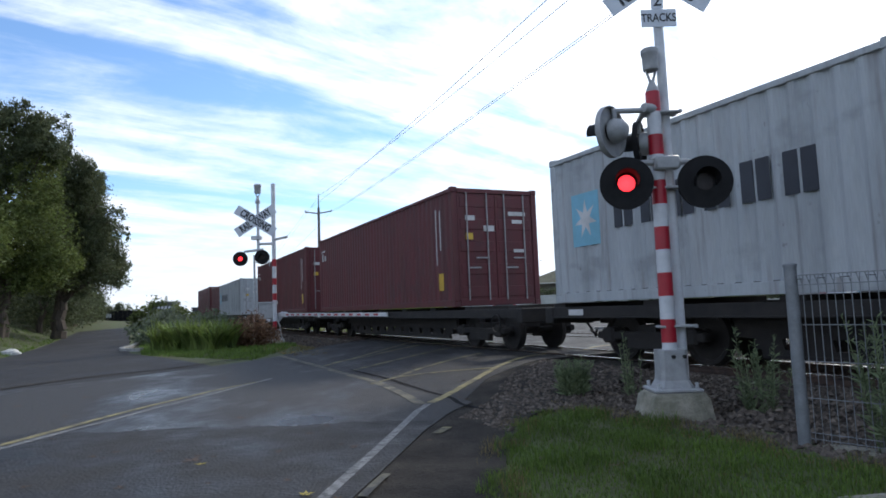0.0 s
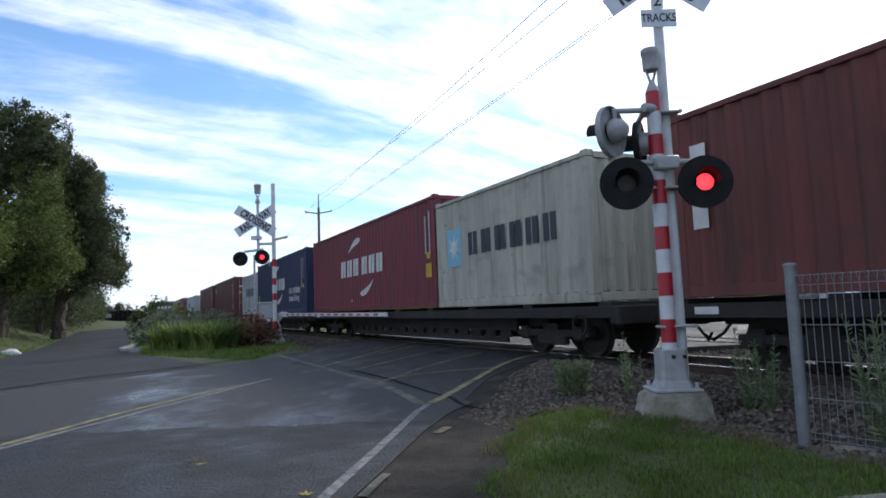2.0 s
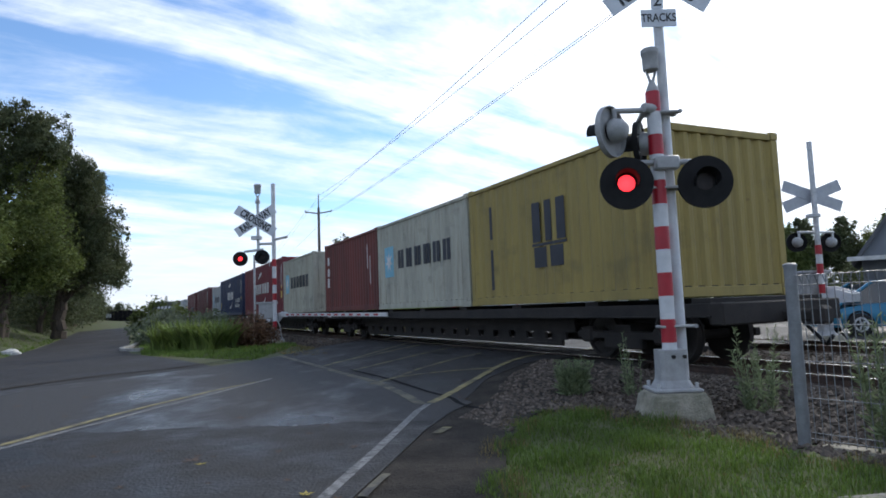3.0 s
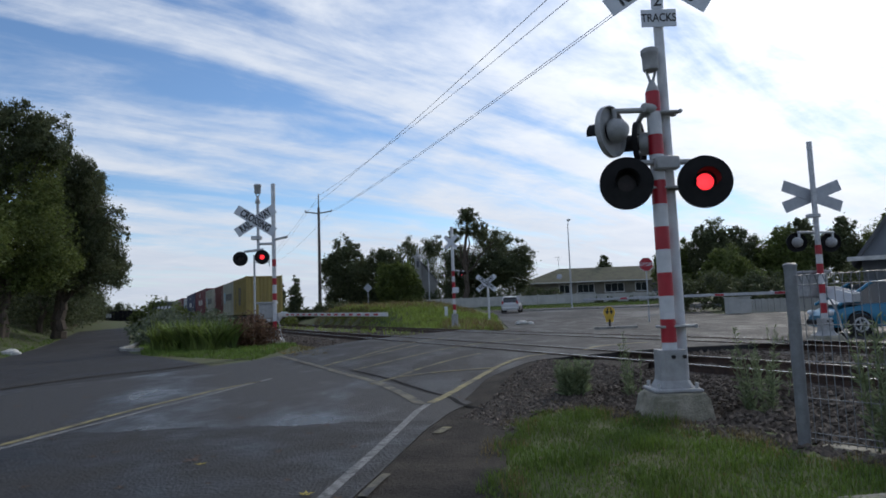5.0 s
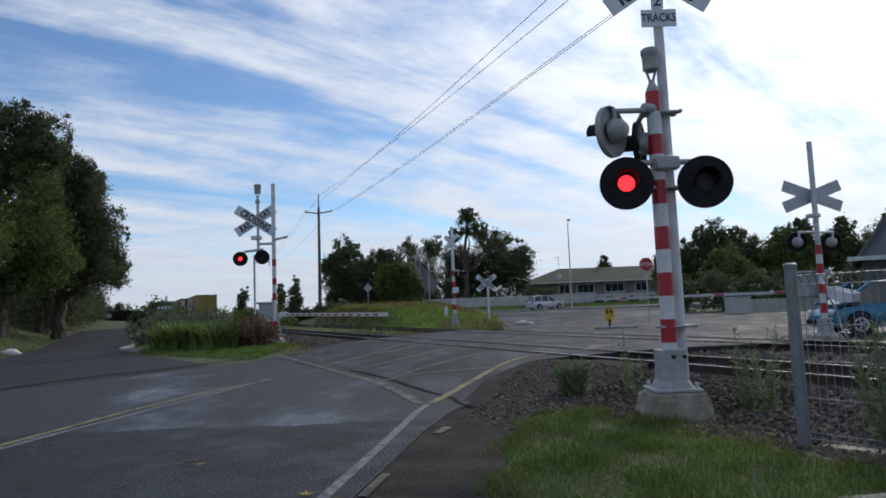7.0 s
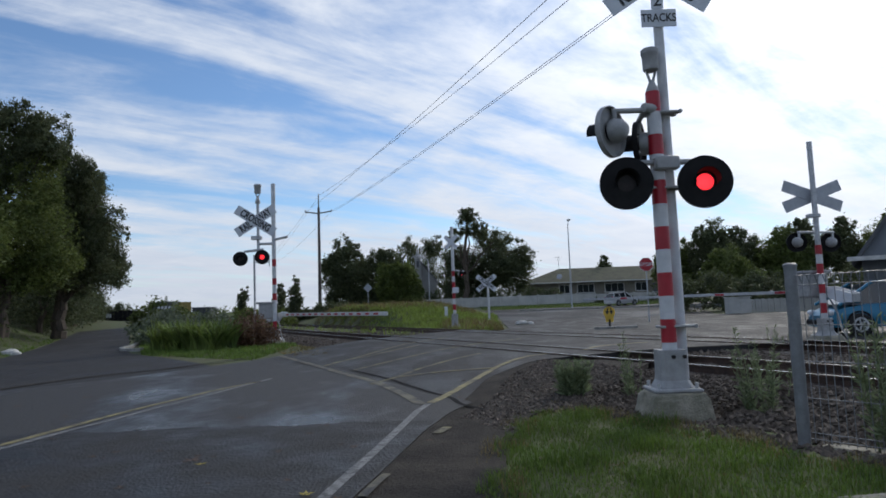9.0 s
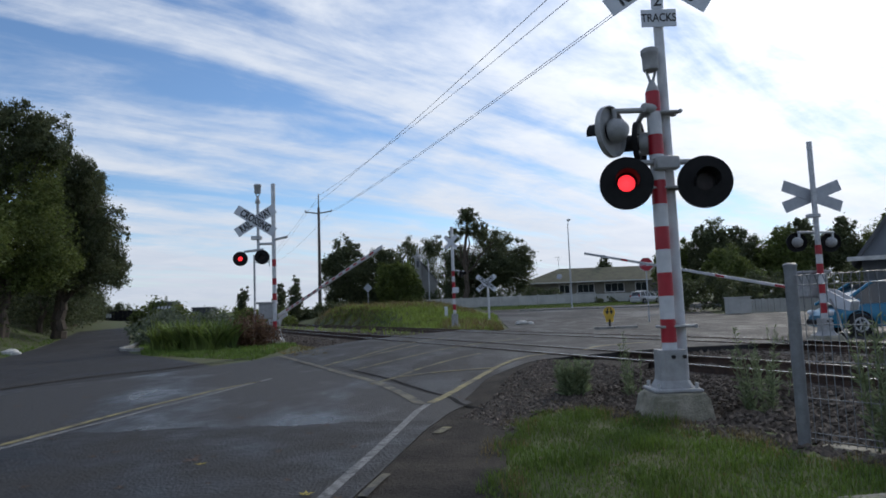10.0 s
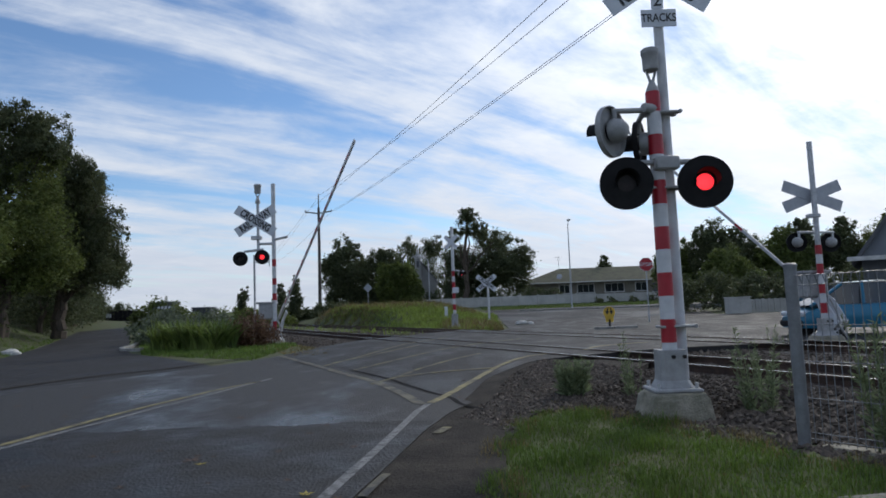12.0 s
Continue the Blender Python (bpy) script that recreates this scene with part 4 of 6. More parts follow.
for z in (0.575, 2.10, 2.95):
    part("clamp", Shape().box((0.09, 0.03, z), (0.38, 0.19, 0.028), None, 0.008).tube((0.28, -0.02, z), (0.28, -0.07, z), 0.022, None, 6), GREY_PAINT, sig)
part("crossarm", Shape().box((0.07, -0.09, 2.36), (0.27, 0.13, 0.15), None, 0.02).tube((-0.30, -0.06, 2.38), (0.45, -0.06, 2.37), 0.033, None, 12), GREY_PAINT, sig, "grey cast crossarm", smooth=True)
lamp(sig, (-0.387, -0.12, 2.149), -12, "left")
lamp(sig, (0.471, -0.12, 2.135), -12, "right")
part("side_arm", Shape().tube((0.0, -0.02, 2.99), (-0.14, -0.10, 2.99), 0.06, 0.05, 12).tube((-0.12, -0.06, 2.97), (-0.50, -0.10, 2.96), 0.03, None, 10).tube((-0.47, -0.10, 2.97), (-0.47, -0.10, 2.84), 0.03, None, 10)
     .tube((-0.12, -0.06, 2.97), (-0.13, 0.15, 2.90), 0.03, None, 10).tube((-0.13, 0.15, 2.90), (-0.13, 0.15, 2.75), 0.03, None, 10), GREY_PAINT, sig, "grey bracket of the side lamps", smooth=True)
lamp(sig, (-0.54, -0.10, 2.725), -134, None, 0.285, GREY_PAINT)
lamp(sig, (-0.15, 0.18, 2.64), -118, None, 0.262, BLACK_PAINT)
part("sign_plate", Shape().box((0.137, 0.02, 4.06), (0.40, 0.006, 0.205), None, 0.002), SIGN_WHITE, sig, "white plate with a black word")
lettering("TRACKS", 0.135, Matrix.Translation((0.137, 0.0155, 4.06)) @ UPRIGHT, BLACK_TEXT, sig, stretch=0.80)
part("sign_plate", Shape().box((0.13, 0.02, 4.275), (0.14, 0.006, 0.21), None, 0.002), SIGN_WHITE, sig, "white plate with a black numeral")
lettering("2", 0.20, Matrix.Translation((0.13, 0.0155, 4.265)) @ UPRIGHT, BLACK_TEXT, sig)
crossbuck(sig, (0.135, 0.03, 4.56), 1.36, 0.225, 0)


def barrier(parent, pivot, az, length, rows, sparse, box_x=-0.03):
    """Striped arm on a pivot at the mechanism; local x along the arm."""
    base = pose(*pivot, 0, 0, 90 - az)
    arm = part("barrier_arm", Shape().box((length / 2 + 0.3, 0, 0), (length - 0.6, 0.05, 0.085 if sparse else 0.115), None, 0.006).box((0.2, 0, 0), (0.9, 0.07, 0.16), None, 0.01), GALV if sparse else MAST_WHITE, parent, "barrier arm with red stripes")
    n = 4 if sparse else int(length / 0.62)
    for i in range(n):
        x = 0.9 + i * (length - 1.0) / n
        part("stripe", Shape().box((x, 0, 0), (0.30, 0.054, 0.062)), MAST_RED, arm, "red stripe")
    for s in (-1, 1):
        part("counterweight_arm", Shape().plate([(0.2, 0.10), (-0.45, 0.12), (-1.05, -0.08), (-1.05, -0.30), (-0.75, -0.30), (-0.35, -0.10), (0.2, -0.10)], 0.03, Matrix.Translation((0, s * 0.22, 0))), SIGN_WHITE, arm, "white counterweight bracket")
    part("counterweight", Shape().box((-0.92, 0, -0.19), (0.26, 0.40, 0.24), None, 0.02), GREY_PAINT, arm)
    arm.matrix_basis = base
    ARMS.append((arm, base, rows))
    part("mechanism", Shape().box((box_x, pivot[1] * 0.75, pivot[2] + 0.16), (0.62, 0.44, 0.66), None, 0.05).box((box_x, pivot[1] * 0.75, pivot[2] + 0.50), (0.78, 0.54, 0.08), None, 0.02), GREY_PAINT, parent, "grey barrier mechanism box")
    part("cable", Shape().path([(0.12, -0.1, pivot[2] - 0.2), (0.25, -0.15, 0.35), (0.30, -0.2, -0.05), (0.42, -0.22, -0.28)], 0.025, 6), GREY_PAINT, parent)


LIFT_L = [(0.0, -0.6), (8.9, -0.6), (9.2, 0.9), (9.5, 4.8), (9.8, 9.3), (10.0, 12.0), (10.2, 14.5), (10.5, 18.1), (10.8, 22.0), (11.0, 24.8), (11.2, 27.4), (11.4, 30.0), (11.6, 32.4), (11.8, 34.7), (12.0, 37.1)]
LIFT_R = [(0.0, 0.2), (8.9, 0.2), (9.3, 0.6), (9.6, 5.7), (10.0, 11.9), (10.4, 18.6), (10.8, 25.0), (11.2, 31.8), (11.6, 38.2), (12.0, 44.5)]

# the signal with a barrier on the near side, further along
mx, my = -6.97, 26.6
sg2 = thing("crossing_signal", pose(mx, my, 0), "crossing signal with crossbuck, lamps and barrier mechanism", "crossing signal", "crossing signals")
plinth(sg2, 0.70, 0.20, -0.40)
pedestal(sg2, 0.36, 0.45, -0.22)
bands(sg2, 0.085, [0.20, 0.56, 1.42, 1.70, 2.05, 2.32, 2.80, 3.10, 6.25], "red")
part("pole", Shape().tube((-0.63, -0.05, 3.3), (-0.63, -0.05, 5.75), 0.06, None, 14), GALV, sg2, "galvanised pole of the crossbuck", smooth=True)
bell(sg2, (-0.63, -0.05, 5.85), 1.5)
crossbuck(sg2, (-0.70, -0.16, 4.70), 1.82, 0.40, 6)
part("crossarm", Shape().tube((-1.2, -0.08, 3.45), (-0.4, -0.08, 3.52), 0.05, None, 10).box((-0.68, -0.1, 4.0), (0.42, 0.2, 0.16), None, 0.02).tube((-0.66, -0.05, 3.75), (0.05, 0, 3.75), 0.055, None, 10)
     .tube((-0.05, 0, 3.9), (0.62, -0.25, 3.98), 0.05, None, 10), GALV, sg2, "galvanised brackets", smooth=True)
lamp(sg2, (-1.33, -0.2, 3.155), 8, "left", 0.295)
lamp(sg2, (-0.44, -0.2, 3.192), 8, "right", 0.295)
barrier(sg2, (0.16, 0.25, 0.82), 146.5, 9.25, LIFT_L, False, -0.36)

# the signal with a barrier beyond the tracks, seen from behind
sg3 = thing("crossing_signal", pose(9.63, 16.6, 0), "crossing signal seen from behind with lamps and barrier", "crossing signal", "crossing signals")
plinth(sg3, 0.66, 0.25, -0.45)
pedestal(sg3, 0.30, 0.45, -0.22)
bands(sg3, 0.078, [0.22, 0.36, 0.62, 0.86, 1.1, 1.36, 1.62, 1.86, 2.10], "white")
part("pole", Shape().tube((0, 0, 2.1), (0, 0, 4.8), 0.066, None, 16), GALV, sg3, "galvanised upper pole", smooth=True)
crossbuck(sg3, (0.02, 0.14, 3.39), 1.70, 0.30, 6, angle=20, back=True)
part("crossarm", Shape().tube((-0.46, 0.05, 2.45), (0.46, 0.05, 2.42), 0.035, None, 10).tube((-0.44, 0.05, 2.45), (-0.44, 0.05, 2.25), 0.03, None, 8).tube((0.42, 0.05, 2.42), (0.42, 0.05, 2.22), 0.03, None, 8)
     .box((-0.06, 0, 2.86), (0.3, 0.2, 0.10), None, 0.02), GALV, sg3, "galvanised crossarm", smooth=True)
lamp(sg3, (-0.45, 0.18, 2.20), 170, None, 0.25)
lamp(sg3, (0.42, 0.18, 2.17), 170, None, 0.25)
barrier(sg3, (0.06, 0.50, 0.92), -32, 8.5, LIFT_R, True)

# the signal on the far side, left of the road
sg4 = thing("crossing_signal", pose(0.50, 35.0, 0), "distant red and white banded crossing signal", "crossing signal", "crossing signals")
plinth(sg4, 0.8, 0.25, -0.40)
pedestal(sg4, 0.34, 0.7, -0.2)
bands(sg4, 0.085, [0.45, 0.70, 1.0, 1.3, 1.6, 1.9, 2.2, 2.5, 2.8, 5.2], "white")
part("junction_box", Shape().box((0.1, -0.2, 1.75), (0.32, 0.14, 0.30), None, 0.02), SIGN_WHITE, sg4, "white box")
crossbuck(sg4, (-0.06, -0.15, 4.35), 0.95, 0.20, -20, words=("", ""), angle=45)
part("crossarm", Shape().tube((-0.1, -0.05, 2.85), (0.6, -0.05, 2.75), 0.04, None, 8), GALV, sg4)
lamp(sg4, (0.46, -0.1, 2.62), 58, "right", 0.2)

xb = thing("crossbuck_sign", pose(2.68, 40, 0.05), "white crossed railway boards on a white post", "sign")
part("post", Shape().tube((0, 0, -0.2), (0, 0, 2.5), 0.07, None, 12), MAST_WHITE, xb, smooth=True)
crossbuck(xb, (-0.1, -0.1, 2.2), 1.45, 0.28, -8, angle=38)

st_ = thing("stop_sign", pose(10.61, 34, -0.3), "red octagonal stop sign on a slim grey post", "sign")
part("post", Shape().tube((0, 0, 0), (0, 0, 3.3), 0.035, None, 10), GALV, st_)
octo = [(0.36 * math.cos(radians(22.5 + 45 * i)), 0.36 * math.sin(radians(22.5 + 45 * i))) for i in range(8)]
part("border", Shape().plate([(a * 1.06, b * 1.06) for a, b in octo], 0.006, Matrix.Translation((0, -0.045, 3.0))), SIGN_WHITE, st_)
part("face", Shape().plate(octo, 0.006, Matrix.Translation((0, -0.052, 3.0))), MAST_RED, st_, "red octagon")
lettering("STOP", 0.26, Matrix.Translation((0, -0.0575, 3.0)) @ UPRIGHT, SIGN_WHITE, st_)

kl = thing("traffic_island_sign", pose(7.28, 29, -0.34), "yellow disc sign with black arrows on a low post", "sign")
part("post", Shape().tube((0, 0, 0), (0, 0, 0.4), 0.05, None, 8), BLACK_PAINT, kl)
part("face", Shape().turned((0, 0, 0.70), (0, -1, 0), [(0.26, 0), (0.26, 0.02), (0.25, 0.024)], 24).plate([(-0.16, -0.42), (0.16, -0.42), (0.2, -0.1), (-0.2, -0.1)], 0.02, Matrix.Translation((0, -0.01, 0.70))), MARK_YELLOW, kl, "yellow disc")
for s in (-1, 1):
    part("arrow", Shape().plate([(s * 0.03, 0.16), (s * 0.09, 0.16), (s * 0.12, 0.02), (s * 0.19, 0.02), (s * 0.09, -0.14), (s * 0.0, 0.02), (s * 0.06, 0.02)], 0.004, Matrix.Translation((0, -0.028, 0.74))), BLACK_TEXT, kl)

# ---- cars ----
CARS = []


def car(name, label, paint, size, rows, cab=0.0):
    """x forward. A lofted shell with wheels, glass, lamps and bumpers."""
    L, W, H = size
    root = thing(name, Matrix(), label, "car")
    k = L / 4.4
    hb, hr = 0.92 * H / 1.6, H
    # lower body: stations along x with belt height and half width
    st = [(-2.20, 0.70, 0.80), (-2.12, 0.86, 0.94), (-1.6, 0.90, 0.97), (-0.6, 0.91, 0.95), (0.6, 0.91, 0.93), (1.15, 0.90, 0.93), (1.75, 0.86, 0.83), (2.08, 0.78, 0.70), (2.20, 0.66, 0.56)]
    rows_ = []
    for x, hw, zb in st:
        w = hw * W / 1.82
        z = zb * H / 1.6
        ring = [(-w * 0.95, 0.24), (-w, 0.42), (-w, z - 0.14), (-w * 0.95, z - 0.02), (-w * 0.6, z + 0.02), (0, z + 0.03), (w * 0.6, z + 0.02), (w * 0.95, z - 0.02), (w, z - 0.14), (w, 0.42), (w * 0.95, 0.24)]
        rows_.append([(x * k, y, zz) for y, zz in ring])
    sh = Shape().sheet(rows_)
    n = len(rows_[0])
    sh.f.append(tuple(range(n)))
    sh.f.append(tuple(range((len(st) - 1) * n, len(st) * n))[::-1])
    part("body", sh, paint, root, smooth=True)
    # greenhouse
    def house(inset, top):
        g = []
        for x, hw, z in ((-2.05, 0.74, 0.93), (-1.75, 0.64, 1.52), (-0.5, 0.66, 1.60), (0.25 + cab, 0.65, 1.55), (1.25 + cab, 0.76, 0.92)):
            w = (hw - inset) * W / 1.82
            zz = (z if z < 1 else z - top) * H / 1.6
            g.append([(x * k, -w - 0.10, 0.9 * H / 1.6), (x * k, -w, zz), (x * k, w, zz), (x * k, w + 0.10, 0.9 * H / 1.6)])
        return Shape().sheet(g)
    part("window", house(0.0, 0.05), PANE, root, "dark glass", smooth=True)
    part("roof", Shape().sheet([[(x * k, y * W / 1.82, (z + 0.02 - abs(y) * 0.05) * H / 1.6) for y in (-0.66, -0.3, 0.3, 0.66)] for x, z in ((-1.85, 1.50), (-1.2, 1.58), (-0.4 + cab * 0.5, 1.60), (0.3 + cab, 1.55))]), paint, root, smooth=True)
    for s in (-1, 1):
        for a, b in (((-2.02, 0.92), (-1.78, 1.52)), ((-0.95, 0.92), (-0.95, 1.58)), ((0.05 + cab * 0.6, 0.92), (-0.02 + cab * 0.6, 1.57)), ((1.28 + cab, 0.90), (0.25 + cab, 1.55))):
            part("pillar", Shape().tube((a[0] * k, s * 0.85 * W / 1.82, a[1] * H / 1.6), (b[0] * k, s * 0.665 * W / 1.82, b[1] * H / 1.6), 0.045, None, 6), paint, root)
        part("headlamp", Shape().box((2.10 * k, s * 0.62 * W / 1.82, 0.64), (0.16, 0.34, 0.14), None, 0.04), SIGN_WHITE, root, "clear headlamp")
        part("tail_lamp", Shape().box((-2.14 * k, s * 0.74 * W / 1.82, 0.95), (0.10, 0.16, 0.30), None, 0.03), MAST_RED, root, "red tail lamp")
        part("mirror", Shape().box(((0.85 + cab) * k, s * 1.0 * W / 1.82, 1.0 * H / 1.6), (0.12, 0.18, 0.12), None, 0.03), paint, root)
        for x in (-1.32, 1.38):
            y = s * 0.84 * W / 1.82
            w = part("wheel", Shape().turned((x * k, y - s * 0.1, 0.31), (0, s, 0), [(0.25, 0), (0.31, 0.02), (0.31, 0.19), (0.27, 0.215), (0.20, 0.215)], 22), TYRE, root, "black tyre", smooth=True)
            rim = Shape().ring((x * k, y + s * 0.105, 0.31), (0, 1, 0), 0.15, 0.20, 0.03, 20)
            for i in range(5):
                t = 2 * math.pi * i / 5
                rim.tube((x * k, y + s * 0.11, 0.31), (x * k + 0.17 * math.cos(t), y + s * 0.11, 0.31 + 0.17 * math.sin(t)), 0.025, None, 6)
            part("rim", rim, GALV, w, "alloy rim")
            part("wheel_arch", Shape().ring((x * k, y + s * 0.075, 0.33), (0, 1, 0), 0.31, 0.36, 0.02, 20), BLACK_PAINT, root)
    part("bumper", Shape().box((-2.18 * k, 0, 0.42), (0.14, W * 0.9, 0.22), None, 0.05), paint, root)
    part("bumper", Shape().box((2.16 * k, 0, 0.36), (0.14, W * 0.86, 0.20), None, 0.05), BLACK_PAINT, root)
    part("plate", Shape().box((-2.26 * k, 0, 0.80), (0.012, 0.36, 0.13)), SIGN_WHITE, root)
    CARS.append((root, rows))
    root.matrix_basis = pose(rows[0][1], rows[0][2], ground_z(rows[0][1], rows[0][2]), 0, 0, rows[0][3])
    return root


SILVER = mat("silver_car_paint", (0.55, 0.56, 0.58), (0.50, 0.51, 0.53), rough=0.3, metal=0.3, scale=2, fine=0.03)
CAR_BLUE = mat("blue_car_paint", (0.024, 0.170, 0.290), (0.022, 0.150, 0.26), rough=0.28, metal=0.2, scale=2, fine=0.03)
# rows: seconds, x, y, heading
car("hatchback_car", "silver hatchback driving away and turning", SILVER, (3.95, 1.70, 1.56),
    [(0.0, 4.2, 46, 84), (3.0, 5.3, 54, 83), (4.8, 6.31, 62, 80), (5.5, 7.01, 65, 66), (6.0, 7.92, 67, 44), (6.5, 9.12, 69, 28), (7.0, 10.84, 70.5, 22), (7.2, 11.66, 71, 22), (8.8, 19.79, 76, 26), (9.5, 23.11, 79, 30), (10.5, 27.01, 83, 34), (11.2, 30.43, 84.5, 26), (12.0, 33.35, 86, 20)])
car("hatchback_car", "small blue hatchback waiting at the barrier across the tracks", CAR_BLUE, (4.1, 1.72, 1.52),
    [(0.0, 12.77, 18.6, 172), (11.0, 12.77, 18.6, 172), (11.4, 12.64, 18.62, 172), (11.7, 12.40, 18.66, 172), (12.0, 12.04, 18.71, 172)], 0.62)

# ---- plants ----
RNG = np.random.default_rng(7)


def quads_mesh(name, pts, material):
    """pts: array (n, 4, 3) of loose leaves."""
    n = len(pts)
    me = bpy.data.meshes.new(name)
    me.vertices.add(n * 4)
    me.vertices.foreach_set("co", np.ascontiguousarray(pts, dtype=np.float32).ravel())
    me.loops.add(n * 4)
    me.loops.foreach_set("vertex_index", np.arange(n * 4, dtype=np.int32))
    me.polygons.add(n)
    me.polygons.foreach_set("loop_start", np.arange(0, n * 4, 4, dtype=np.int32))
    me.update(calc_edges=True)
    me.materials.append(material)
    return me


def leaf_cloud(blobs, n, size, flat=0.5, droop=0.0, lumps=0):
    """Leaves in uneven clumps over ellipsoids: blobs of (x, y, z, rx, ry, rz); lumps: bulges set round each one."""
    blobs = np.array(blobs, float)
    if lumps:
        d = RNG.normal(size=(len(blobs) * lumps, 3))
        d /= np.linalg.norm(d, axis=1)[:, None]
        host = np.repeat(blobs, lumps, axis=0)
        far = RNG.uniform(0.66, 0.92, (len(host), 1))
        bulge = np.concatenate([host[:, :3] + d * far * host[:, 3:], host[:, 3:] * RNG.uniform(0.24, 0.42, (len(host), 1))], axis=1)
        blobs = np.concatenate([blobs * np.array([1, 1, 1, 0.78, 0.78, 0.78]), bulge])
    vol = (blobs[:, 3] * blobs[:, 4] * blobs[:, 5]) ** (2 / 3)
    pick = RNG.choice(len(blobs), n, p=vol / vol.sum())
    b = blobs[pick]
    # clump centres on the shell of each blob, leaves round them
    k = max(12, n // 42)
    cp = RNG.choice(len(blobs), k, p=vol / vol.sum())
    d = RNG.normal(size=(k, 3))
    d /= np.linalg.norm(d, axis=1)[:, None]
    rad = RNG.uniform(0.62, 1.06, (k, 1))
    cc = blobs[cp, :3] + d * rad * blobs[cp, 3:6]
    which = RNG.integers(0, k, n)
    spread = (blobs[cp, 3:6].mean(axis=1) * 0.19)[which][:, None]
    c = cc[which] + RNG.normal(size=(n, 3)) * spread
    u = RNG.normal(size=(n, 3))
    u[:, 2] = u[:, 2] * flat - droop
    u /= np.linalg.norm(u, axis=1)[:, None]
    w = np.cross(u, RNG.normal(size=(n, 3)))
    w /= np.linalg.norm(w, axis=1)[:, None]
    s = size * RNG.uniform(0.6, 1.35, (n, 1))
    a, e = u * s, w * s * 0.42
    return np.stack([c - a, c + e, c + a, c - e], axis=1)


def limb(sh, a, b, r0, r1, bend, n=4, seg=8):
    a, b = Vector(a), Vector(b)
    pts = [a.lerp(b, i / n) + Vector((math.sin(i * 2.1 + bend), math.cos(i * 1.7 + bend), 0)) * (b - a).length * 0.035 * (0 < i < n) for i in range(n + 1)]
    for i in range(n):
        sh.tube(pts[i], pts[i + 1], r0 + (r1 - r0) * i / n, r0 + (r1 - r0) * (i + 1) / n, seg)


def tree(name, x, y, trunk_h, r, blobs, leaves, size, material, label, flat=0.6, droop=0.0, category="tree", group="", lumps=9):
    z = land_z(x, y)
    root = thing(name, pose(x, y, z), label, category, group)
    sh = Shape()
    top = max(b[2] for b in blobs)
    limb(sh, (0, 0, -0.1), (0.1, 0.1, trunk_h), r * 1.25, r * 0.85, x)
    limb(sh, (0.1, 0.1, trunk_h), (blobs[0][0] * 0.5, blobs[0][1] * 0.5, top), r * 0.85, r * 0.15, y)
    for i, b in enumerate(blobs):
        limb(sh, (0.1, 0.1, min(trunk_h * 0.9, b[2] * 0.8)), (b[0], b[1], b[2]), r * 0.42, r * 0.08, i * 1.3)
    part("trunk", sh, TRUNK, root, smooth=True)
    me = quads_mesh("crown", leaf_cloud(blobs, leaves, size, flat, droop, lumps), material)
    tagged(part("crown", me, material, root), kind="stuff")
    return root


def bush(name, x, y, blobs, leaves, size, material, label, flat=0.8, droop=0.0):
    z = ground_z(x, y) - 0.03
    root = thing(name, pose(x, y, z), label, "shrub")
    sh = Shape()
    for i, b in enumerate(blobs):
        limb(sh, (b[0] * 0.4, b[1] * 0.4, -0.05), (b[0], b[1], b[2]), 0.035, 0.01, i, 3, 5)
    tagged(part("stem", sh, TRUNK, root), kind="stuff")
    tagged(part("foliage", quads_mesh("foliage", leaf_cloud(blobs, leaves, size, flat, droop), material), material, root), kind="stuff")
    return root


# big trees beside the side road
tree("broadleaf_tree", -26.2, 31.5, 2.6, 0.34, [(0, 0, 5.6, 3.4, 3.2, 3.2), (2.4, -0.3, 4.6, 2.6, 2.6, 2.7), (1.0, 0.5, 7.6, 2.4, 2.4, 2.0), (3.6, 0.2, 4.0, 1.6, 1.7, 1.8), (-2.5, 0, 4.6, 3.0, 3.0, 2.8)], 64000, 0.095, LEAF_MID,
     "dense green broadleaf tree beside the side road")
tree("broadleaf_tree", -25.0, 36.5, 2.4, 0.36, [(0, 0, 6.4, 3.2, 3.2, 4.0), (2.3, -0.4, 5.6, 2.2, 2.2, 3.2), (1.0, 0.6, 9.8, 2.2, 2.0, 2.4), (-2.5, 0.3, 9.2, 2.8, 2.6, 3.2), (2.7, 0, 3.9, 1.6, 1.8, 1.7)], 64000, 0.095, LEAF_MID,
     "tall green tree with feathery top")
tree("evergreen_tree", -27.2, 36.0, 2.5, 0.42, [(0, 0, 8.6, 2.8, 2.6, 4.2), (0.6, 0, 11.9, 1.7, 1.5, 2.0), (2.4, 0, 9.6, 1.8, 1.8, 3.0), (4.1, 0.4, 9.9, 1.1, 1.1, 2.0), (-2.2, 0, 10.8, 2.2, 2.2, 3.2), (5.0, 0.3, 10.6, 1.3, 1.3, 1.5), (3.2, 0, 11.6, 1.3, 1.3, 1.3)], 64000, 0.085, LEAF_DARK,
     "tall dark evergreen tree behind the green ones, its crown lobed", 1.0, 0.5)
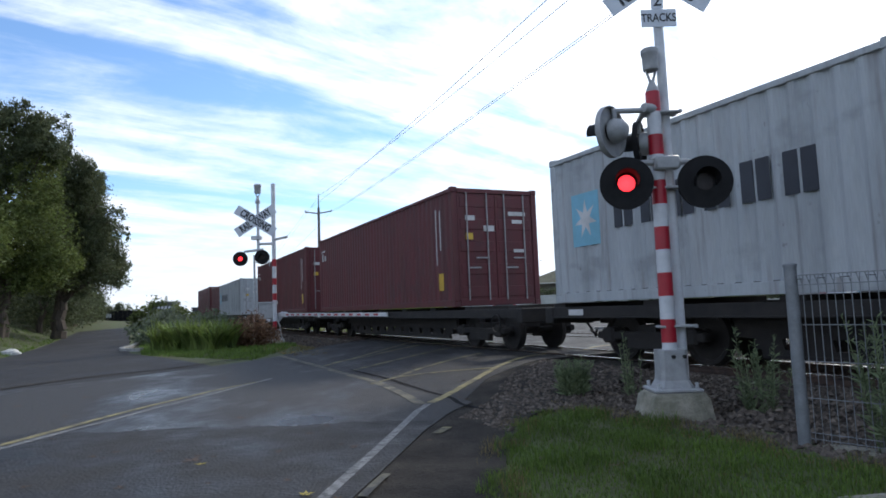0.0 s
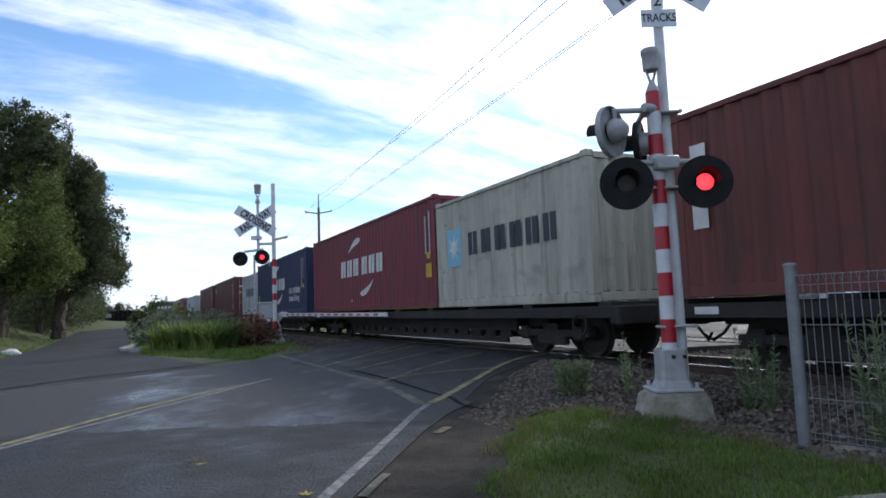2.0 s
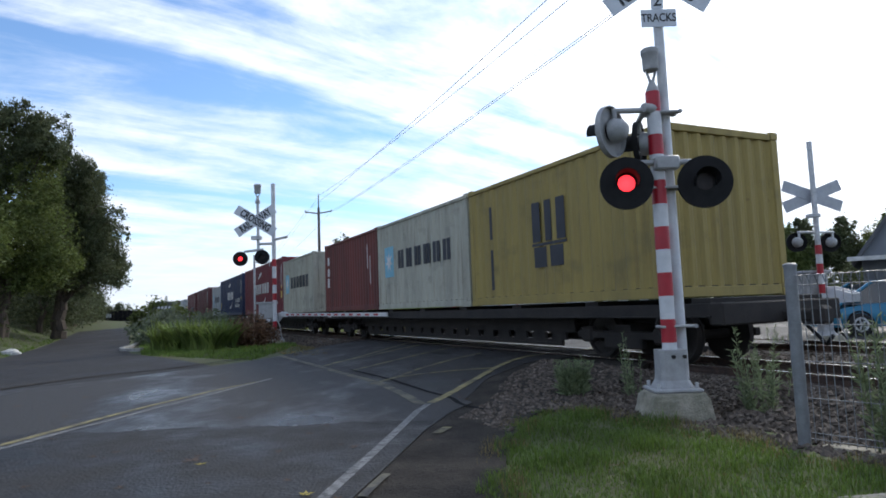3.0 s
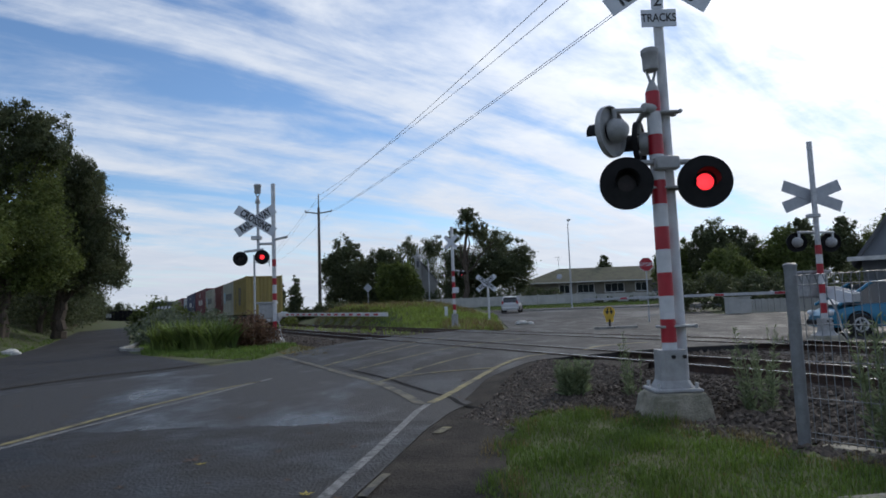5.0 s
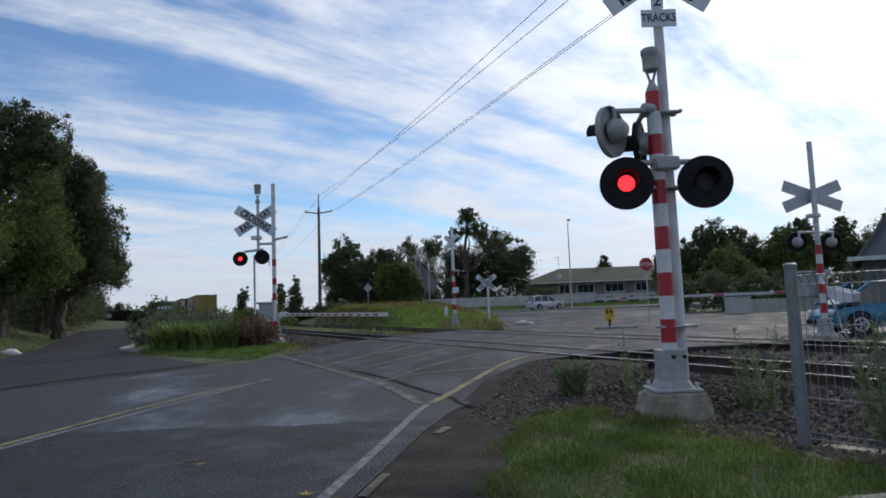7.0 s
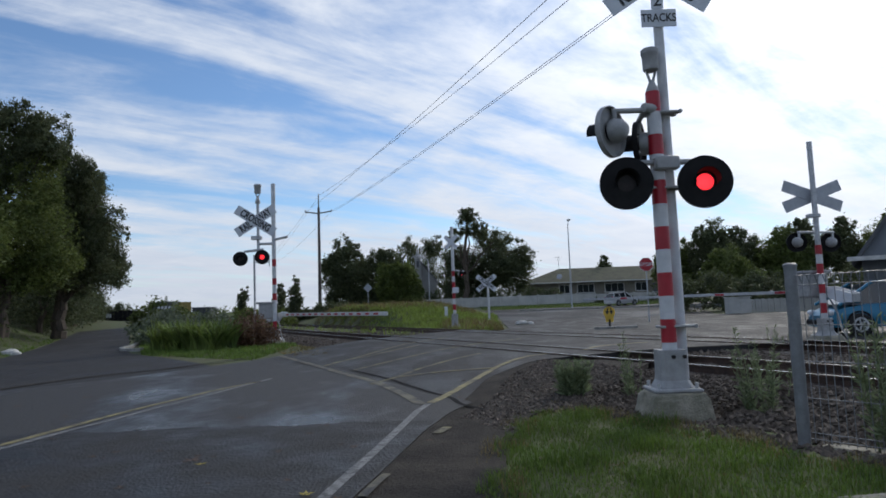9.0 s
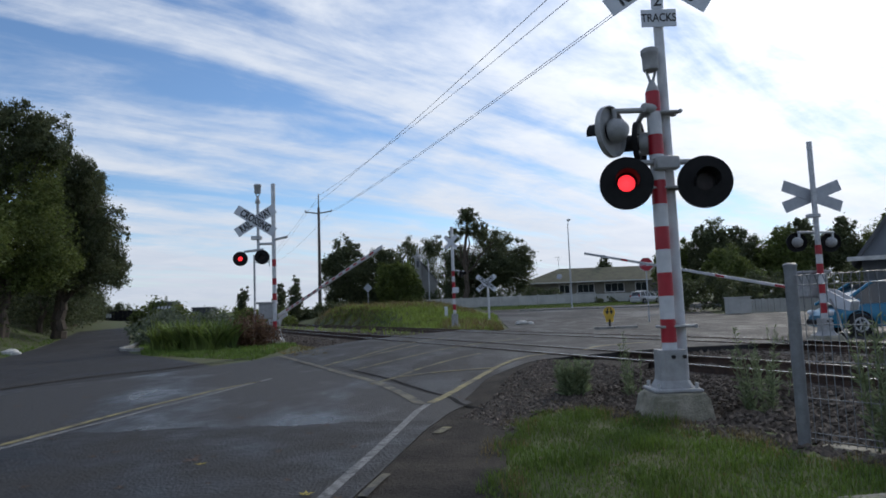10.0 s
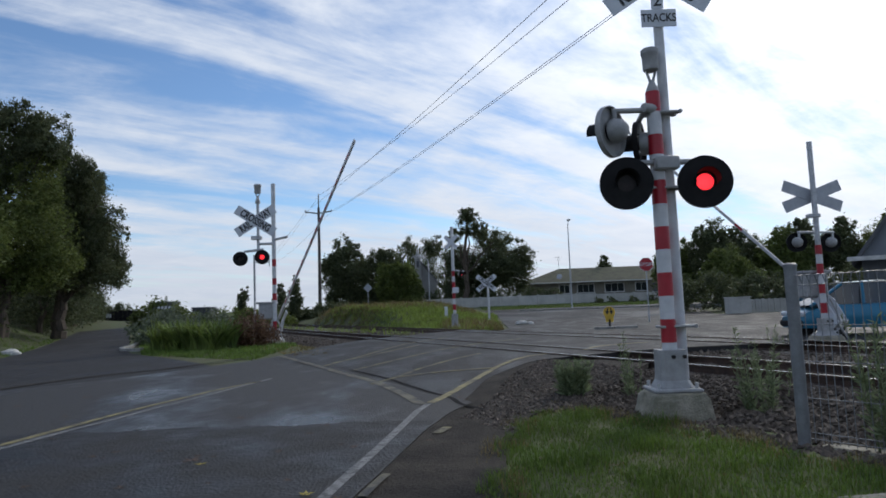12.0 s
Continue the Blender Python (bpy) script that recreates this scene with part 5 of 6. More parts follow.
tree("evergreen_tree", -25.0, 42.0, 2.5, 0.40, [(0, 0, 7.0, 2.1, 2.1, 5.0), (1.0, 0, 6.2, 1.4, 1.5, 3.2), (0.2, 0, 11.4, 1.1, 1.0, 2.0), (1.5, 0.1, 10.8, 0.7, 0.7, 1.5), (2.4, 0, 8.6, 1.1, 1.1, 2.0), (3.0, 0, 6.4, 1.3, 1.3, 2.2), (2.9, 0, 4.4, 1.4, 1.4, 1.6)], 64000, 0.085, LEAF_DARK,
     "tall dark evergreen tree with pointed crown", 1.0, 0.5)
tree("evergreen_tree", -34.6, 60.0, 3.0, 0.5, [(0, 0, 8.6, 3.0, 2.8, 5.4), (1.9, 0, 12.6, 1.2, 1.2, 2.8), (2.7, 0, 7.4, 1.9, 1.9, 3.6), (3.9, 0, 5.8, 1.4, 1.4, 1.8), (-1.5, 0, 10.5, 2.0, 2.0, 4.0)], 64000, 0.11, LEAF_DARK,
     "dark evergreen tree beside the bend of the lane", 1.0, 0.5)
for x, y in ((-25.6, 32.0), (-24.3, 35.5), (-27.6, 34), (-29.0, 46.5)):
    sh = Shape()
    limb(sh, (0, 0, -0.1), (0.3, 0.2, 3.2), 0.22, 0.13, x)
    limb(sh, (0.2, 0.1, 1.6), (-0.6, 0.3, 3.6), 0.12, 0.08, y)
    ob = part("tree_trunk", sh, TRUNK, smooth=True)
    ob.matrix_basis = pose(x, y, land_z(x, y))
    tagged(ob, "bare lower tree trunk in deep shade", "tree", "trunks under the trees")
hx, hy_ = at(66, -7.2).xy
hedge_bl = []
for i in range(13):
    q = at(56 + i * 3.6, -5.1 - 0.5 * (i % 2))
    hedge_bl.append((q.x - hx, q.y - hy_, 1.5 + 0.3 * (i % 3), 2.3, 2.3, 1.9))
bush("hedge", hx, hy_, hedge_bl, 42000, 0.13, LEAF_DARK, "dark hedge under the tall trees beside the lane")

ux, uy = at(66, -8.5).xy
under = [(*(at(44 + i * 3.6, -8.3 - 0.9 * (i % 3)) - Vector((ux, uy, 0))).xy, 1.5 + 0.6 * (i % 2), 2.5, 2.5, 2.4) for i in range(13)]
bush("understory_shrub", ux, uy, under, 44000, 0.12, LEAF_DARK, "dense dark shrubs in the shade under the trees")
bush("lane_end_hedge", -46.5, 88, [(i * 1.6, 0.3 * (i % 2), 0.9, 1.3, 1.0, 1.2) for i in range(-4, 3)], 7000, 0.2, LEAF_DARK, "dark hedge where the lane tops the rise")
gate = thing("lane_gate", pose(-43.2, 86.5, land_z(-43.2, 86.5)), "dark boarded gate at the end of the lane", "gate")
for i in range(7):
    part("board", Shape().box((-1.8 + i * 0.6, 0, 0.75), (0.56, 0.05, 1.3 + 0.1 * (i % 2))), BLACK_PAINT, gate)
part("notice", Shape().box((-1.6, -0.05, 0.8), (0.7, 0.03, 0.5)), SIGN_WHITE, gate, "white notice panel")

# trees beyond the railway
tree("dark_tree", -12.2, 82, 1.6, 0.34, [(0, 0, 4.6, 2.9, 2.6, 4.4), (0.3, 0, 1.8, 3.0, 2.2, 1.9), (1.8, 0, 3.8, 2.4, 2.2, 3.6), (-1.5, 0, 4.2, 1.9, 2.0, 3.6), (0.2, 0, 7.6, 1.6, 1.6, 2.0)], 44200, 0.146, LEAF_DARK, "dense dark tree beyond the railway")
tree("dark_tree", -7.9, 80, 1.6, 0.32, [(0, 0, 4.0, 2.7, 2.4, 3.6), (0.5, 0, 1.6, 3.0, 2.2, 1.8), (1.8, 0, 3.2, 2.3, 2.2, 3.0), (1.4, 0, 6.2, 1.7, 1.6, 2.0)], 39000, 0.139, LEAF_DARK, "dark rounded tree beyond the railway")
tree("green_tree", -5.2, 78, 1.4, 0.30, [(0, 0, 3.2, 2.0, 2.0, 3.0), (-1.4, 0, 3.4, 1.6, 1.6, 3.0), (1.2, 0, 2.4, 1.4, 1.4, 2.2)], 33800, 0.139, LEAF_MID, "green tree beyond the railway")
tree("dark_tree", -4.6, 130, 2.0, 0.34, [(0, 0, 8.0, 4.2, 3.0, 5.4), (3.6, 0, 7.4, 3.6, 3.0, 5.0), (2.2, 0, 11.8, 2.4, 2.2, 2.8), (-2.6, 0, 10.4, 2.3, 2.2, 2.8)], 23400, 0.160, LEAF_DARK, "dark tree behind the small church")
tree("broadleaf_tree", 6.9, 94.5, 2.4, 0.45, [(0, 0, 6.27, 4.7, 3.81, 4.03), (0.56, 0, 2.69, 5.15, 3.14, 2.46), (-3.58, 0, 5.15, 2.91, 2.91, 3.81), (3.81, 0, 4.93, 2.91, 2.91, 3.58), (0.67, 0, 9.41, 2.91, 2.46, 1.79), (4.93, 0, 6.94, 1.68, 1.68, 2.02), (-5.0, 0, 4.2, 2.6, 2.4, 3.8), (-4.6, 0, 2.2, 2.8, 2.4, 2.2)], 62400, 0.153, LEAF_DARK, "large spreading dark tree beyond the crossing")
tree("sparse_tree", 3.0, 90, 5.0, 0.35, [(0.6, 0, 11.8, 1.9, 1.7, 1.9), (-1.0, 0, 10.0, 1.3, 1.3, 1.2), (2.2, 0, 10.4, 1.4, 1.3, 1.4), (0.8, 0, 13.2, 0.9, 0.9, 0.9), (-1.9, 0, 9.0, 0.7, 0.7, 0.9), (4.6, 0, 9.6, 0.8, 0.8, 0.9)], 10920, 0.146, LEAF_DARK, "taller tree with thin open crown")
for i, (x, y, h) in enumerate(((26.5, 74, 5.6), (30.0, 72, 7.8), (33.6, 74, 7.0), (37.5, 72, 6.6), (41.0, 74, 7.4), (44.5, 72, 7.6), (48.5, 70, 8.0), (53, 70, 8.2))):
    w = 2.5 + 0.35 * math.sin(i * 2.3)
    h += 1.7
    tree("dark_tree", x, y, 1.5, 0.30, [(0, 0, h * 0.5, w, 2.0, h * 0.42), (1.3, 0, h * 0.42, w * 0.8, 1.8, h * 0.36), (-1.2, 0.2, h * 0.62, w * 0.6, 1.5, h * 0.26), (0.5, 0, h * 0.86, w * 0.5, 1.3, h * 0.15)],
         24000, 0.15, LEAF_DARK if i % 3 else LEAF_MID, "dark evergreen tree in a row behind the houses", group="row of trees behind the houses")
tree("green_tree", 27.2, 62, 1.2, 0.26, [(0, 0, 3.0, 2.2, 1.8, 2.6), (1.6, 0, 2.4, 1.6, 1.6, 2.0), (-1.2, 0, 2.6, 1.4, 1.4, 2.0)], 20800, 0.124, LEAF_MID, "green garden tree behind the picket wall")
tree("conifer", 27.2, 110, 1.0, 0.2, [(0, 0, 4.0, 1.6, 1.6, 2.6), (0, 0, 6.0, 0.9, 0.9, 1.6)], 3900, 0.219, LEAF_DARK, "small dark conifer behind the bungalow")
for x, y, h in ((-17.8, 70, 4.6), (-15.2, 66, 4.6), (-19.3, 62, 3.9)):
    tree("poplar", x, y, 0.5, 0.12, [(0, 0, h * 0.45, 0.75, 0.75, h * 0.42), (0.1, 0, h * 0.8, 0.45, 0.45, h * 0.25)], 3900, 0.132, LEAF_DARK, "slim dark upright tree", 1.0)

# shrubs along the railway fence line
bush("round_bush", -24.0, 55, [(0, 0, 1.0, 1.9, 1.5, 1.2), (1.8, 0, 0.7, 1.5, 1.3, 0.9), (-1.2, 0, 0.6, 1.3, 1.2, 0.9)], 3500, 0.16, LEAF_MID, "rounded green bush beside the lane")
bush("round_bush", -19.3, 58, [(0, 0, 0.6, 1.6, 1.3, 0.9), (2.0, 0, 0.5, 1.5, 1.3, 0.8), (4.2, 0, 0.5, 1.6, 1.3, 0.8)], 3200, 0.16, LEAF_MID, "low green bushes along the railway")
bush("flowering_shrub", -13.2, 30.5, [(0, 0, 0.75, 1.0, 0.9, 0.75), (1.2, -0.3, 0.6, 0.9, 0.9, 0.65), (-1.0, 0.4, 0.6, 0.8, 0.8, 0.65), (2.2, 0, 0.9, 0.8, 0.8, 0.5)], 6000, 0.085, LEAF_GREY, "pale grey-green flowering shrub")
bush("rust_shrub", -7.55, 24.9, [(0, 0, 0.55, 0.75, 0.6, 0.62), (0.55, 0.1, 0.4, 0.5, 0.5, 0.5), (-0.5, 0.1, 0.4, 0.5, 0.5, 0.5)], 5000, 0.06, LEAF_RUST, "rust-brown twiggy shrub beside the signal", 1.4)
bush("small_bush", -13.5, 67, [(i * 1.5, 0, 0.6, 1.2, 1.0, 0.9) for i in range(-2, 3)], 3000, 0.18, LEAF_DARK, "dark bushes at the foot of the power pole")


def strap_clump(name, x0, y0, x1, y1, depth, n, hmin, hmax, width, material, label, lean=0.5, category="plant", segs=5):
    """Arching strap leaves."""
    vs, fs = [], []
    for i in range(n):
        t = RNG.uniform()
        o = RNG.uniform(-depth, depth)
        x, y = x0 + (x1 - x0) * t + o * 0.4, y0 + (y1 - y0) * t + o
        z = land_z(x, y)
        h = RNG.uniform(hmin, hmax)
        a = RNG.uniform(0, 2 * math.pi)
        dx, dy = math.cos(a), math.sin(a)
        reach = h * RNG.uniform(0.2, 1.0) * lean
        w = width * RNG.uniform(0.6, 1.2)
        for j in range(segs + 1):
            q = j / segs
            px, py = x + dx * reach * q ** 1.6, y + dy * reach * q ** 1.6
            pz = z + h * (q - 0.30 * q ** 3 * (reach / h + 0.3))
            ww = w * (1 - q ** 2) + 0.002
            vs += [(px - dy * ww, py + dx * ww, pz), (px + dy * ww, py - dx * ww, pz)]
            if j:
                k = len(vs)
                fs.append((k - 4, k - 3, k - 1, k - 2))
    ob = part(name, Shape().add(vs, fs), material)
    return tagged(ob, label, category, kind="stuff")


strap_clump("flax_clump", -10.9, 25.0, -7.9, 23.5, 0.55, 950, 0.8, 1.55, 0.045, LEAF_FLAX, "clump of arching green strap leaves", 1.05)


def blades(name, inside, n, box, hmin, hmax, w, material, label, lift=0.0):
    x0, x1, y0, y1 = box
    out = []
    xs, ys = RNG.uniform(x0, x1, n), RNG.uniform(y0, y1, n)
    keep = [(x, y) for x, y in zip(xs, ys) if inside(x, y)]
    k = len(keep)
    p = np.array([(x, y, land_z(x, y) + lift) for x, y in keep])
    h = RNG.uniform(hmin, hmax, k) * (0.65 + 0.35 * np.sin(p[:, 0] * 5.1) * np.cos(p[:, 1] * 4.3))
    a = RNG.uniform(0, 2 * np.pi, k)
    lean = RNG.uniform(0.1, 0.8, k) * h
    side = np.stack([-np.sin(a), np.cos(a), np.zeros(k)], 1) * (w * RNG.uniform(0.6, 1.3, k))[:, None]
    b = np.stack([np.cos(a) * lean, np.sin(a) * lean, h], 1)
    mid = np.stack([np.cos(a) * lean * 0.3, np.sin(a) * lean * 0.3, h * 0.6], 1)
    q1 = np.stack([p - side, p + side, p + mid + side * 0.8, p + mid - side * 0.8], 1)
    q2 = np.stack([p + mid - side * 0.8, p + mid + side * 0.8, p + b + side * 0.12, p + b - side * 0.12], 1)
    me = quads_mesh(name, np.concatenate([q1, q2]), material)
    ob = part(name, me, material)
    return tagged(ob, label, "grass", kind="stuff")


def edge_x(y):
    """Left limit of the mown verge."""
    return float(np.interp(y, [0, 2, 4.4, 5.8, 7.3, 7.7], [0.5, 0.25, 0.22, 0.38, 0.75, 1.3]))


def verge(x, y):
    s, lat = sl(x, y)
    wob = 0.18 * noise.noise((x * 2.2, y * 2.2, 0)) + 0.10 * noise.noise((x * 6, y * 6, 2))
    return x > edge_x(y) + wob and lat < 4.75 + wob * 1.3 and y < 7.55 + wob


blades("verge_grass", verge, 90000, (0.1, 6.5, 2.0, 8.2), 0.03, 0.10, 0.0032, GRASS, "lush green mown grass verge")


def fringe(x, y):
    s, lat = sl(x, y)
    d = x - edge_x(y)
    return (-0.12 < d < 0.30 and y < 7.6 or 4.45 < lat < 4.95 and x > 0.7) and noise.noise((x * 3, y * 3, 5)) > -0.12


blades("verge_tufts", lambda x, y: verge(x, y) and noise.noise((x * 2.6, y * 2.6, 21)) > 0.18, 30000, (0.1, 6.5, 2.6, 8.2), 0.08, 0.17, 0.0042, GRASS, "coarse taller tufts in the grass verge")
blades("dry_grass", fringe, 30000, (0.0, 6.0, 2.5, 8.2), 0.04, 0.13, 0.003, GRASS_DRY, "dry straw-coloured grass fringe")
blades("verge_dry_blades", lambda x, y: verge(x, y) and noise.noise((x * 1.7, y * 1.7, 9)) > 0.1, 11000, (0.1, 6.5, 2.0, 8.2), 0.02, 0.08, 0.0028, GRASS_DRY, "dry blades scattered in the grass verge")
blades("bank_grass", lambda x, y: sl(x, y)[1] > 13.9 and x < float(np.interp(y, [30, 33, 40, 50, 62], [1.6, 2.9, 3.2, 3.9, 4.3])), 60000, (-16, 4.3, 31, 56), 0.15, 0.40, 0.024, GRASS_BANK, "long green grass on the far bank")
blades("track_side_grass", lambda x, y: 9.7 < sl(x, y)[1] < 11.3 and sl(x, y)[0] > 25.0 + noise.noise((x, y, 3)), 16000, (-26, 2, 24, 70), 0.20, 0.50, 0.020, GRASS_BANK, "long grass between the two tracks", 0.16)
blades("bank_dry_grass", lambda x, y: sl(x, y)[1] > 14.2 and (2.8 > x > 0.1 * (y - 36) - 0.3 and y < 40 or y > 44.5 and x < 2.5), 34000, (-18, 4, 31, 58), 0.25, 0.65, 0.018, GRASS_DRY, "long dry grass on the far bank")
blades("lane_grass", lambda x, y: sl(x, y)[1] < -4.1, 30000, (-36, -15, 24, 46), 0.05, 0.16, 0.018, GRASS, "mown grass beside the lane")
blades("fence_line_grass", lambda x, y: 0.3 < sl(x, y)[1] < 5.4 and x < -5.2 and y > 18.2 + (-5.9 - x) * 0.86, 34000, (-14, -4.5, 17.5, 34), 0.05, 0.20, 0.012, GRASS, "rough grass between the road and the tracks")
blades("lawn_grass", lambda x, y: True, 14000, (4.6, 34, 78.5, 88), 0.08, 0.22, 0.035, GRASS, "mown lawn grass before the garden wall")
blades("fence_line_dry_grass", lambda x, y: 4.0 < sl(x, y)[1] < 5.9 and x > -7.6 and x < -3.2, 5000, (-8, -3, 17.5, 27), 0.03, 0.10, 0.014, GRASS_DRY, "dry brown grass beside the ballast")


def weed(name, x, y, n, h, spread, size, label, lean=0.25):
    """Upright stems with many fine leaves."""
    z = land_z(x, y)
    root = thing(name, pose(x, y, z), label, "weed")
    sh, pts = Shape(), []
    for i in range(n):
        a, r = RNG.uniform(0, 2 * math.pi), spread * math.sqrt(RNG.uniform())
        hh = h * RNG.uniform(0.55, 1.0)
        p0 = Vector((r * math.cos(a), r * math.sin(a), 0.0))
        p1 = p0 + Vector((math.cos(a) * hh * lean * RNG.uniform(0.2, 1), math.sin(a) * hh * lean * RNG.uniform(0.2, 1), hh))
        sh.tube(p0, p1, 0.006, 0.002, 5)
        m = int(60 * hh)
        t = RNG.uniform(0.12, 1.0, m)[:, None]
        c = np.array(p0)[None] * (1 - t) + np.array(p1)[None] * t
        u = RNG.normal(size=(m, 3))
        u[:, 2] = np.abs(u[:, 2]) * 0.9 + 0.25
        u /= np.linalg.norm(u, axis=1)[:, None]
        w = np.cross(u, RNG.normal(size=(m, 3)))
        w /= np.linalg.norm(w, axis=1)[:, None]
        s = size * (1.15 - 0.6 * t) * RNG.uniform(0.6, 1.3, (m, 1))
        pts.append(np.stack([c, c + u * s * 0.5 + w * s * 0.09, c + u * s, c + u * s * 0.5 - w * s * 0.09], 1))
    tagged(part("stem", sh, WEED, root), kind="stuff")
    tagged(part("leaves", quads_mesh("leaves", np.concatenate(pts), WEED), WEED, root), kind="stuff")


weed("bushy_weed", 1.64, 8.65, 100, 0.50, 0.15, 0.12, "rounded grey-green weed on the ballast", 0.36)
weed("tall_weed", 2.33, 8.3, 7, 0.90, 0.10, 0.09, "thin tall weed beside the signal", 0.12)
weed("tall_weed", 7.12, 13.8, 12, 0.80, 0.35, 0.10, "tall weeds beside the far track", 0.2)
weed("tall_weed", 3.32, 7.0, 14, 1.0, 0.15, 0.11, "tall grey-green weeds on the ballast", 0.2)
weed("tall_weed", 3.60, 7.4, 8, 0.9, 0.18, 0.11, "tall grey-green weeds on the ballast", 0.2)
weed("tall_weed", 3.42, 5.08, 22, 1.15, 0.14, 0.12, "dense tall green weeds against the fence", 0.2)
weed("tall_weed", 3.62, 4.95, 20, 1.2, 0.15, 0.12, "dense tall green weeds against the fence", 0.2)

# ---- fence ----
WIRE = mat("grey_powder_coat_wire", (0.20, 0.21, 0.225), (0.15, 0.16, 0.172), rough=0.5, metal=0.2, scale=12)
fence = thing("mesh_fence", pose(2.935, 5.5, 0, 0, 0, -54), "grey welded mesh fence with a rolled top and round post", "fence")
part("post", Shape().tube((0, 0, -0.42), (0, 0, 1.115), 0.05, None, 20), WIRE, fence, "round grey steel post", smooth=True)
part("post_cap", Shape().turned((0, 0, 1.105), (0, 0, 1), [(0.056, 0), (0.056, 0.022), (0.04, 0.034), (0.005, 0.038)], 20), WIRE, fence, smooth=True)
for i in range(38):
    x = 0.09 + i * 0.062
    part("upright_wire", Shape().path([(x, 0, -0.34), (x, 0, 0.955), (x, -0.055, 1.03), (x, 0.02, 1.035), (x, 0.0, 0.965)], 0.0035, 5), WIRE, fence)
for z in (-0.31, -0.26, 0.02, 0.32, 0.62, 0.95, 1.03):
    part("line_wire", Shape().tube((0.05, -0.006 if z < 1 else -0.04, z), (2.5, -0.006 if z < 1 else -0.04, z), 0.004, None, 5), WIRE, fence)
for x in (2.5,):
    part("post", Shape().tube((x, 0, -0.42), (x, 0, 1.115), 0.05, None, 20), WIRE, fence, smooth=True)

# ---- poles and wires ----
POLE = mat("weathered_pole_timber", (0.115, 0.10, 0.09), (0.06, 0.052, 0.048), rough=0.9, scale=4, stretch=(1, 1, 0.15), bump=0.4)
# wire grey is lightened to carry the sky light falling on it
WIRE_SKYLIT = mat("skylit_conductor", (0.20, 0.21, 0.23), rough=0.6, scale=10)
pp = thing("power_pole", pose(-13.45, 70, 0.8), "weathered timber power pole with a crossarm", "power pole")
part("post", Shape().tube((0, 0, 0), (0.05, 0, 11.4), 0.20, 0.13, 12).tube((0.05, 0, 11.4), (0.05, 0, 12.8), 0.07, 0.05, 8), POLE, pp, smooth=True)
part("crossarm", Shape().tube((0, 0, 10.75), (-1.4, 0.05, 10.95), 0.07, None, 8).tube((0, 0, 10.75), (1.45, -0.05, 10.95), 0.07, None, 8), POLE, pp)
for x, z in ((-1.4, 10.95), (1.45, 10.95), (0.05, 12.7)):
    part("insulator", Shape().turned((x, 0, z), (0, 0, 1), [(0.05, 0), (0.08, 0.05), (0.05, 0.1), (0.08, 0.15), (0.03, 0.2)], 10), SIGN_GREY, pp)


def wire(a, b, sag, r=0.012):
    cu = Shape()
    pts = [Vector(a).lerp(Vector(b), i / 24) - Vector((0, 0, sag * 4 * (i / 24) * (1 - i / 24))) for i in range(25)]
    cu.path(pts, r, 5)
    ob = part("overhead_wire", cu, WIRE_SKYLIT)
    return tagged(ob, "thin overhead power wire strung between poles", "wire", "overhead wires")


def beyond(a, p, k):
    return Vector(a) + (Vector(p) - Vector(a)) * k


for a, p in (((-14.85, 70, 11.75), (2.39, 20, 9.97)), ((-13.4, 70, 13.5), (2.95, 20, 9.95)), ((-12.0, 70, 11.75), (4.80, 20, 9.88)), ((-12.0, 70, 11.6), (4.91, 20, 9.87))):
    wire(a, beyond(a, p, 1.5), 0.55, 0.011)
for a in ((-14.85, 70, 11.75), (-13.4, 70, 13.5), (-12.0, 70, 11.75)):
    wire(a, (a[0] - 22, 130, 11.0), 0.6, 0.011)

lamp_post = thing("street_lamp", pose(14.8, 76, 0.2), "tall slim grey street lamp", "street lamp")
part("post", Shape().tube((0, 0, 0), (0.02, 0, 9.6), 0.10, 0.05, 10).tube((0.02, 0, 9.6), (0.0, -0.5, 10.2), 0.045, None, 8), GALV, lamp_post, smooth=True)
part("lantern", Shape().box((0.0, -0.75, 10.25), (0.35, 0.75, 0.16), None, 0.05), GREY_PAINT, lamp_post)
lp2 = thing("street_lamp", pose(-2.0, 85, 0.8), "slim grey street lamp with curved arm", "street lamp")
part("post", Shape().tube((0, 0, 0), (0, 0, 6.2), 0.09, 0.06, 8).tube((0, 0, 6.2), (-0.6, 0, 6.8), 0.05, None, 8).tube((-0.6, 0, 6.8), (-1.6, 0, 6.9), 0.05, None, 8), GALV, lp2)
part("lantern", Shape().box((-1.8, 0, 6.88), (0.6, 0.25, 0.12), None, 0.03), GREY_PAINT, lp2)
for x, y, h in ((-8.55, 26.9, 3.2),):
    an = thing("relay_mast", pose(x - 0.2, y + 3, -0.3), "slim grey mast with a small aerial", "mast")
    part("post", Shape().tube((0, 0, 0), (0, 0, 3.9), 0.05, None, 8), GALV, an)
    part("aerial", Shape().tube((0, 0, 3.55), (0.7, 0, 3.55), 0.02, None, 6).tube((0.7, 0, 3.35), (0.7, 0, 3.9), 0.02, None, 6), GALV, an)
ws = thing("warning_sign", pose(-9.2, 78, 1.0), "grey back of a diamond warning sign on a post", "sign")
part("post", Shape().tube((0, 0, 0), (0, 0, 2.9), 0.05, None, 8), GALV, ws)
part("face", Shape().plate([(0.55, 0), (0, 0.55), (-0.55, 0), (0, -0.55)], 0.02, Matrix.Translation((0, -0.05, 2.5))), SIGN_GREY, ws)

